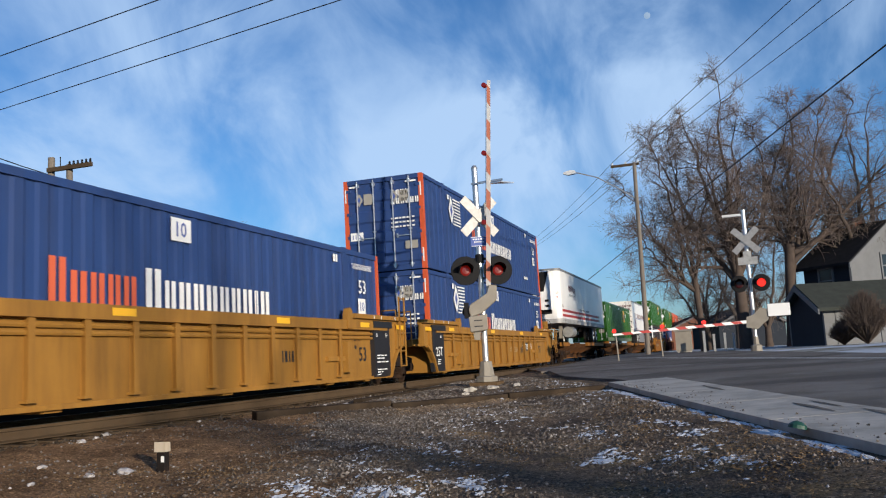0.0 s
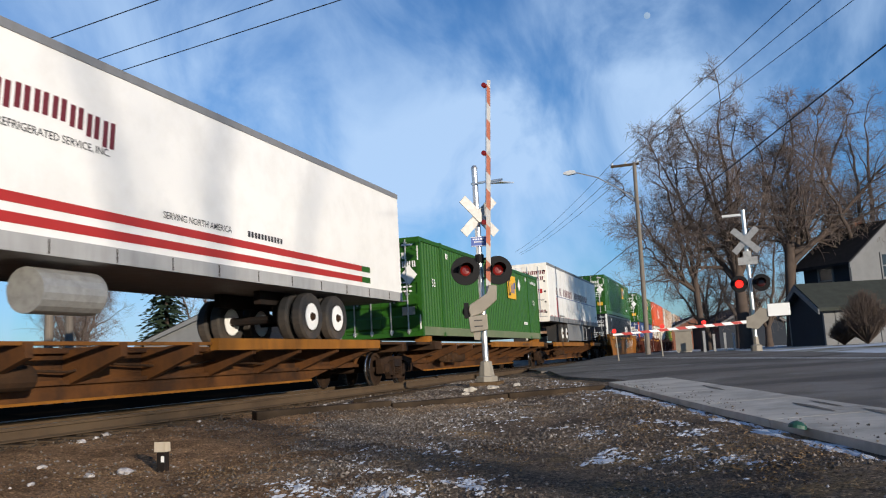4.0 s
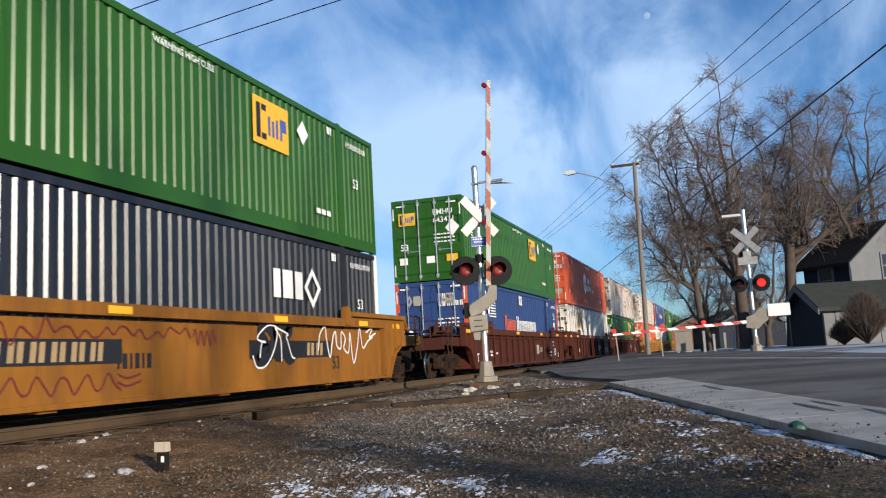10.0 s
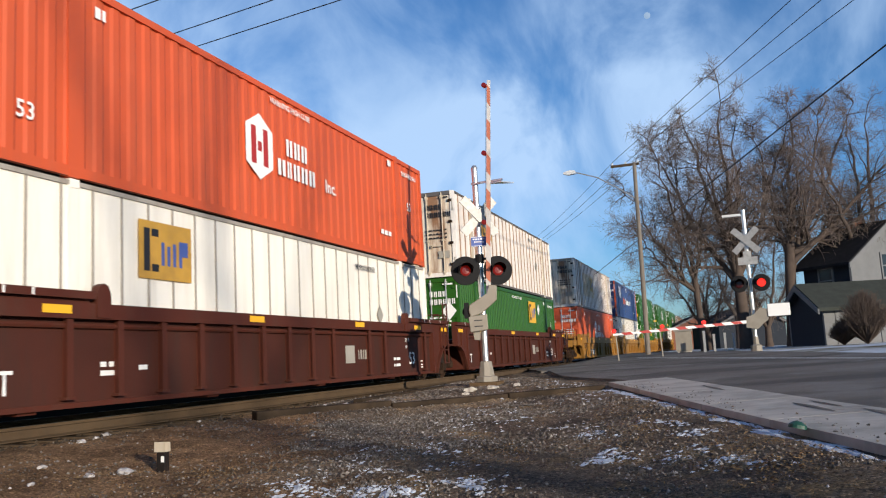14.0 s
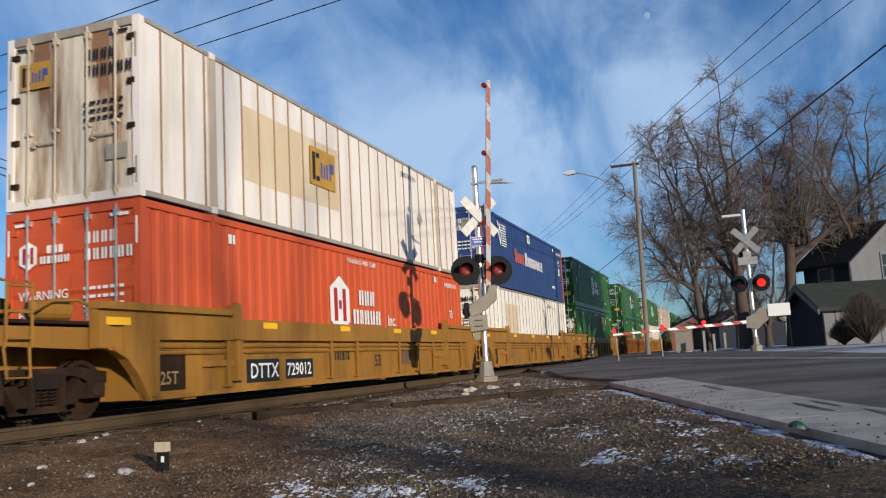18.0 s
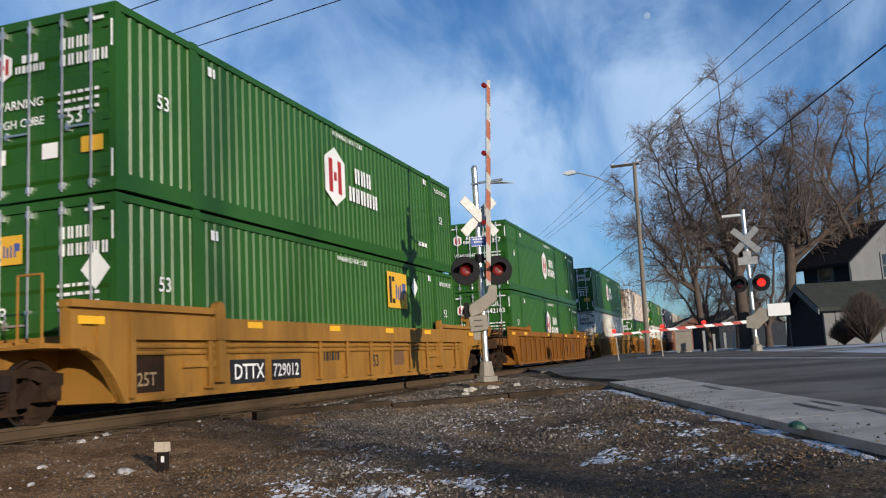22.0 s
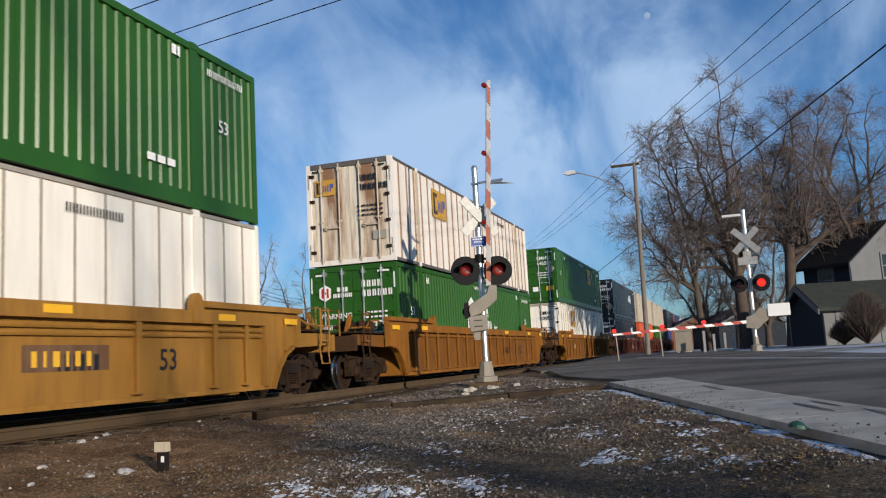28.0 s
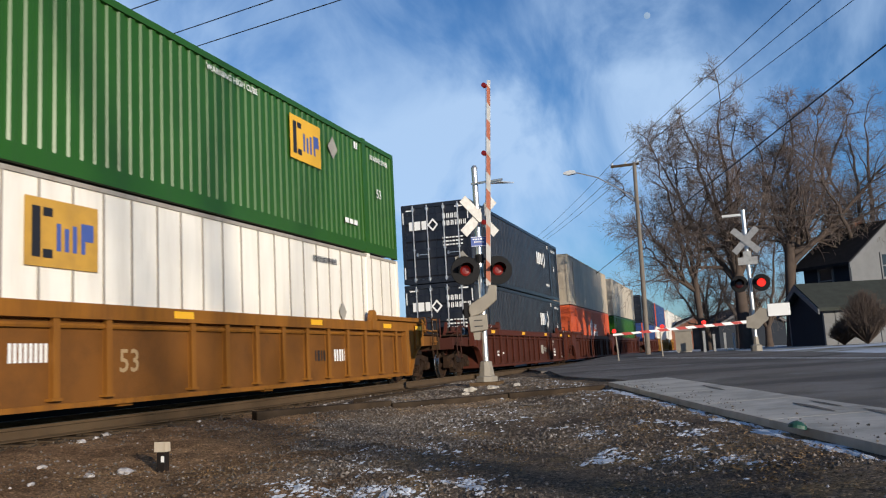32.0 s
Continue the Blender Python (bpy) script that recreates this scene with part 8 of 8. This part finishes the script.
def spruce(x, y, height, seed):
    rnd = random.Random(seed)
    o = thing("spruce_tree", (x, y, -0.3), "dark green spruce tree behind the track", "tree")
    bm = bmesh.new()
    tube(bm, (0, 0, 0), (0, 0, height * 0.97), 0.2, 0.02, 8)
    part("trunk", bm, "bark", o)
    bm = bmesh.new()
    h = 1.2
    while h < height:
        f = 1 - h / height
        for _ in range(int(6 + 14 * f)):
            a, ln = rnd.uniform(0, 6.28), (0.25 + 2.7 * f) * rnd.uniform(0.7, 1.1)
            for k in range(1, 7):
                t = k / 6
                c = Vector((math.cos(a) * ln * t, math.sin(a) * ln * t, h - 0.45 * ln * t * t + 0.12 * ln * t))
                s = 0.26 * (1.2 - 0.6 * t) * (0.5 + f)
                d = Vector((math.cos(a), math.sin(a), -0.3)) * s * 1.4
                w = Vector((-math.sin(a), math.cos(a), rnd.uniform(-0.4, 0.4))) * s
                bm.faces.new([bm.verts.new(c + e) for e in (-d * 0.5 - w * 0.3, w * 0.9, d, -w * 0.9)])
        h += 0.33
    part("crown", bm, "needle", o, "drooping layers of dark needles")


spruce(48.3, 35.7, 11.4, 5)
spruce(52.0, 38.5, 8.5, 6)


# ---- houses ----
def house(at, ln, wd, eave, ridge, wall, roof, gable, label, windows=(), porch=False):
    """Gabled house: local x along the ridge, gable at x = 0."""
    o = thing("house", at, label, "house")
    h = wd / 2
    for y in (-h, h - 0.15):
        bm = bmesh.new()
        box(bm, 0, ln, y, y + 0.15, -0.6, eave)
        part("wall", bm, wall, o)
    for x in (0, ln - 0.15):
        bm = bmesh.new()
        prism(bm, ((-h + 0.15, -0.6), (h - 0.15, -0.6), (h - 0.15, eave), (0, ridge - 0.1), (-h + 0.15, eave)), "x", x, x + 0.15)
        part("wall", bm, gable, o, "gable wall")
    k = (ridge - eave) / h
    for s in (-1, 1):
        bm = bmesh.new()
        prism(bm, ((0, ridge), (0, ridge + 0.16), (s * (h + 0.4), eave - 0.4 * k + 0.16), (s * (h + 0.4), eave - 0.4 * k)), "x", -0.35, ln + 0.35)
        r = part("roof", bm, roof, o)
        bm = bmesh.new()
        prism(bm, ((0, ridge - 0.18), (0, ridge + 0.1), (s * (h + 0.42), eave - 0.42 * k + 0.1), (s * (h + 0.42), eave - 0.42 * k - 0.12)), "x", -0.4, -0.34)
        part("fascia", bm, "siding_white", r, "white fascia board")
    for wall_id, u, z, w, hh in windows:
        if wall_id == "s":
            m = Matrix.Translation((u, h, z))
        elif wall_id == "n":
            m = Matrix.Translation((u, -h, z)) @ pose(0, 0, 0, rz=180)
        else:
            m = Matrix.Translation((0, u, z)) @ pose(0, 0, 0, rz=90)
        bm = bmesh.new()
        for a, b, c, d in ((-w / 2 - 0.1, -w / 2, -hh / 2 - 0.1, hh / 2 + 0.1), (w / 2, w / 2 + 0.1, -hh / 2 - 0.1, hh / 2 + 0.1), (-w / 2, w / 2, hh / 2, hh / 2 + 0.1), (-w / 2, w / 2, -hh / 2 - 0.1, -hh / 2), (-w / 2, w / 2, -0.03, 0.03)):
            box(bm, a, b, 0.0, 0.06, c, d)
        f = part("window", bm, "siding_white", o, "white window frame", at=m)
        bm = bmesh.new()
        box(bm, -w / 2, w / 2, 0.003, 0.02, -hh / 2, hh / 2)
        part("pane", bm, "glass", f)
    return o


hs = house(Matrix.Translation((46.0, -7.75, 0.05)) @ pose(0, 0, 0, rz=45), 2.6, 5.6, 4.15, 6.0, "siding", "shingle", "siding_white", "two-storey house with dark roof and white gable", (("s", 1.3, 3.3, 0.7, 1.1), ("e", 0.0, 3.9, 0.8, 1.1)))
bm = bmesh.new()
box(bm, 1.3, 1.85, -0.3, 0.3, 5.4, 6.5)
part("chimney", bm, "brick", hs, "brick chimney")
gr = house(Matrix.Translation((41.8, -3.45, 0.05)) @ pose(0, 0, 0, rz=-72), 6.5, 3.8, 1.9, 2.9, "siding_white", "shingle_light", "siding", "low garage with pale roof in front of a house")
for i in range(3):
    bm = bmesh.new()
    box(bm, 0.5 + i * 1.9, 2.1 + i * 1.9, -1.93, -1.9, 0.05, 1.75)
    part("garage_door", bm, "siding_white", gr)
house(Matrix.Translation((44.0, 30.0, -0.3)) @ pose(0, 0, 0, rz=20), 14.0, 7.0, 2.8, 4.3, "siding_white", "shingle", "siding_white", "low white house behind the track", (("n", 3.0, 1.6, 1.0, 1.1), ("n", 7.0, 1.6, 1.6, 1.1), ("n", 11.0, 1.6, 1.0, 1.1)))
house(Matrix.Translation((64.0, 40.0, -0.3)) @ pose(0, 0, 0, rz=15), 10.0, 8.0, 3.2, 6.2, "siding", "shingle", "brick", "house with dark roof behind the track", (("n", 3.0, 1.6, 1.0, 1.2), ("n", 7.0, 1.6, 1.0, 1.2)))
house(Matrix.Translation((95.0, 46.0, -0.3)) @ pose(0, 0, 0, rz=10), 12.0, 8.0, 3.2, 6.0, "siding_white", "shingle", "siding_white", "white house behind the track", (("n", 3.0, 1.6, 1.0, 1.2),))
house(Matrix.Translation((110.0, -3.0, 0.0)) @ pose(0, 0, 0, rz=15), 14.0, 8.0, 3.0, 5.0, "siding", "shingle", "siding", "dark building far down the street", (("n", 3.0, 1.6, 1.0, 1.2),))
house(Matrix.Translation((140.0, 4.0, 0.0)) @ pose(0, 0, 0, rz=10), 16.0, 9.0, 3.4, 5.4, "brick", "shingle", "brick", "brick building far down the street")


def shrub(x, y, r, h, seed):
    rnd = random.Random(seed)
    o = thing("shrub", (x, y, ground_z(x, y)), "dense dark leafless shrub by the garage", "shrub")
    bm, bl = bmesh.new(), bmesh.new()
    for _ in range(420):
        a, t = rnd.uniform(0, 6.28), rnd.uniform(0.05, 1.0)
        q = Vector((math.cos(a) * r * t, math.sin(a) * r * t, h * (1.02 - 0.5 * t * t) * rnd.uniform(0.75, 1.05)))
        p = q * 0.35
        tube(bm, (0, 0, 0), p, 0.02, 0.014, 3, caps=False)
        tube(bm, p, q, 0.014, 0.005, 3, caps=False)
        for _ in range(5):
            e = p.lerp(q, rnd.uniform(0.2, 1)) + Vector((rnd.gauss(0, 0.25), rnd.gauss(0, 0.25), rnd.gauss(0.1, 0.2))) * r * 0.5
            tube(bl, p.lerp(q, rnd.uniform(0.3, 0.9)), e, 0.011, 0.004, 3, caps=False)
    part("branch", bm, "bark", o)
    part("crown", bl, "bark", o)


shrub(37.5, -5.3, 1.15, 2.1, 4)
shrub(38.0, -4.5, 0.6, 1.0, 9)

# marker stake in the near gravel
sx, sy = 7.35, 5.5
st = thing("marker_stake", (sx, sy, ground_z(sx, sy)), "short dark stake with a pale wooden cap in the gravel", "stake")
bm = bmesh.new()
box(bm, -0.04, 0.04, -0.045, 0.045, -0.1, 0.19)
part("post", bm, "iron_dark", st)
bm = bmesh.new()
prism(bm, ((-0.045, 0.19), (0.045, 0.19), (0.04, 0.28), (-0.04, 0.29)), "y", -0.06, 0.07)
part("cap", bm, "tan", st, "pale worn wooden cap")
bm = bmesh.new()
box(bm, -0.046, -0.04, -0.045, -0.01, 0.09, 0.15)
part("tag", bm, "decal_white", st, "small white tag")

bm = bmesh.new()
lathe(bm, [(0.01, 0.0), (0.08, 0.0), (0.075, 0.03), (0.035, 0.06), (0.01, 0.065)], (0, 0, 0), (0, 0, 1), 14)
gxp, gyp = 8.0, -0.5
mesh_thing("green_lid", bm, "plastic_green", "faded green plastic lid on the concrete strip", "debris", at=pose(gxp, gyp, street_z(gxp, gyp) + 0.022, 12, 5))

# pale stones and rubbish in the dirt, and timber by the crossing
rd = random.Random(9)
for k, (x, y, r) in enumerate(((9.6, 8.1, 0.08), (9.2, 7.9, 0.05), (8.7, 7.7, 0.07), (6.6, 5.75, 0.08), (6.95, 5.65, 0.1), (6.8, 6.5, 0.06), (6.05, 5.9, 0.05), (11.9, 8.2, 0.05), (14.9, 7.0, 0.07), (15.2, 7.6, 0.06),
                               (17.5, 5.3, 0.16), (18.2, 5.0, 0.14), (16.8, 5.2, 0.1), (18.8, 4.6, 0.12))):
    bm = bmesh.new()
    r *= 0.75
    bmesh.ops.create_icosphere(bm, subdivisions=2, radius=r)
    for v in bm.verts:
        v.co *= 1 + 0.7 * noise.noise(v.co * (1.6 / r) + Vector((k * 3, 0, 0)))
        v.co.z *= 0.5
        v.co.x *= 0.8 + 0.2 * (k % 3)
    bmesh.ops.rotate(bm, verts=bm.verts, cent=(0, 0, 0), matrix=Matrix.Rotation(k * 1.9, 3, "Z"))
    mesh_thing("pale_stone", bm, "concrete" if k > 9 else "rubbish", "pale broken stone lying in the dirt" if k > 9 else "crumpled pale plastic rubbish lying in the dirt", "stone" if k > 9 else "rubbish", "pale stones and rubbish", at=Matrix.Translation((x, y, ground_z(x, y) + r * 0.2)))
for k, (x, y, ln, rz) in enumerate(((16.5, 6.9, 2.6, 1.0), (19.4, 6.95, 2.6, -1.0), (12.6, 6.3, 2.4, -38.0), (14.4, 4.75, 2.4, -40.0), (16.2, 3.2, 2.3, -41.0))):
    bm = bmesh.new()
    box(bm, -ln / 2, ln / 2, -0.11, 0.11, -0.09, 0.05)
    bmesh.ops.bevel(bm, geom=bm.edges[:], offset=0.012, segments=1, affect="EDGES")
    mesh_thing("timber", bm, "old_timber", "blackened old timber lying beside the track", "timber", "old timbers", at=pose(x, y, ground_z(x, y) + 0.01, rz=rz))
cx = tagged(new("crossing_panel"), "timber and asphalt panels of the level crossing", "crossing", kind="structure")
plank = cached("plank", lambda bm: box(bm, 0, 2.4, -0.11, 0.11, -0.16, -0.012), "wood")
for y in (YC - 0.98, YC - 1.22, YC - 0.5, YC - 0.25, YC, YC + 0.25, YC + 0.5, YC + 0.98, YC + 1.22):
    for i in range(11):
        part("plank", plank, "", cx, at=(29.5 + i * 2.42, y, 0))

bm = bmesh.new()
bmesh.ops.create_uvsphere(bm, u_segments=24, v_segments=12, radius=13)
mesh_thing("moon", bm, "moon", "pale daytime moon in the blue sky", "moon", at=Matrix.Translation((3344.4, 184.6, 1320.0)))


# ---- movement ----
def motions():
    times = [0, 8, 16, 24, 32]
    for o in MOVING:
        home = o.location.copy()
        walk(o, [(t, Matrix.Translation((home.x - run(t), home.y, home.z))) for t in times])
    # the crossing light changes sides twice in each period
    x, y, z = flash.location
    rows, side, t = [(0.0, Matrix.Translation((x, -0.38, z)))], -1, 0.609
    while t < 32.0:
        rows += [(t - 1 / 30, Matrix.Translation((x, 0.38 * side, z))), (t, Matrix.Translation((x, -0.38 * side, z)))]
        t += 0.69 if side < 0 else 0.6878
        side = -side
    walk(flash, rows + [(32.0, Matrix.Translation((x, 0.38 * side, z)))])
    r = 0.42
    for w in WHEELS:
        home = w.location.copy()
        rows, t, k = [], 0.0, 0
        n = 560
        for k in range(n + 1):
            t = 32.0 * k / n
            rows.append((t, Matrix.Translation(home) @ Matrix.Rotation(-run(t) / r, 4, "Y")))
        walk(w, rows)


motions()
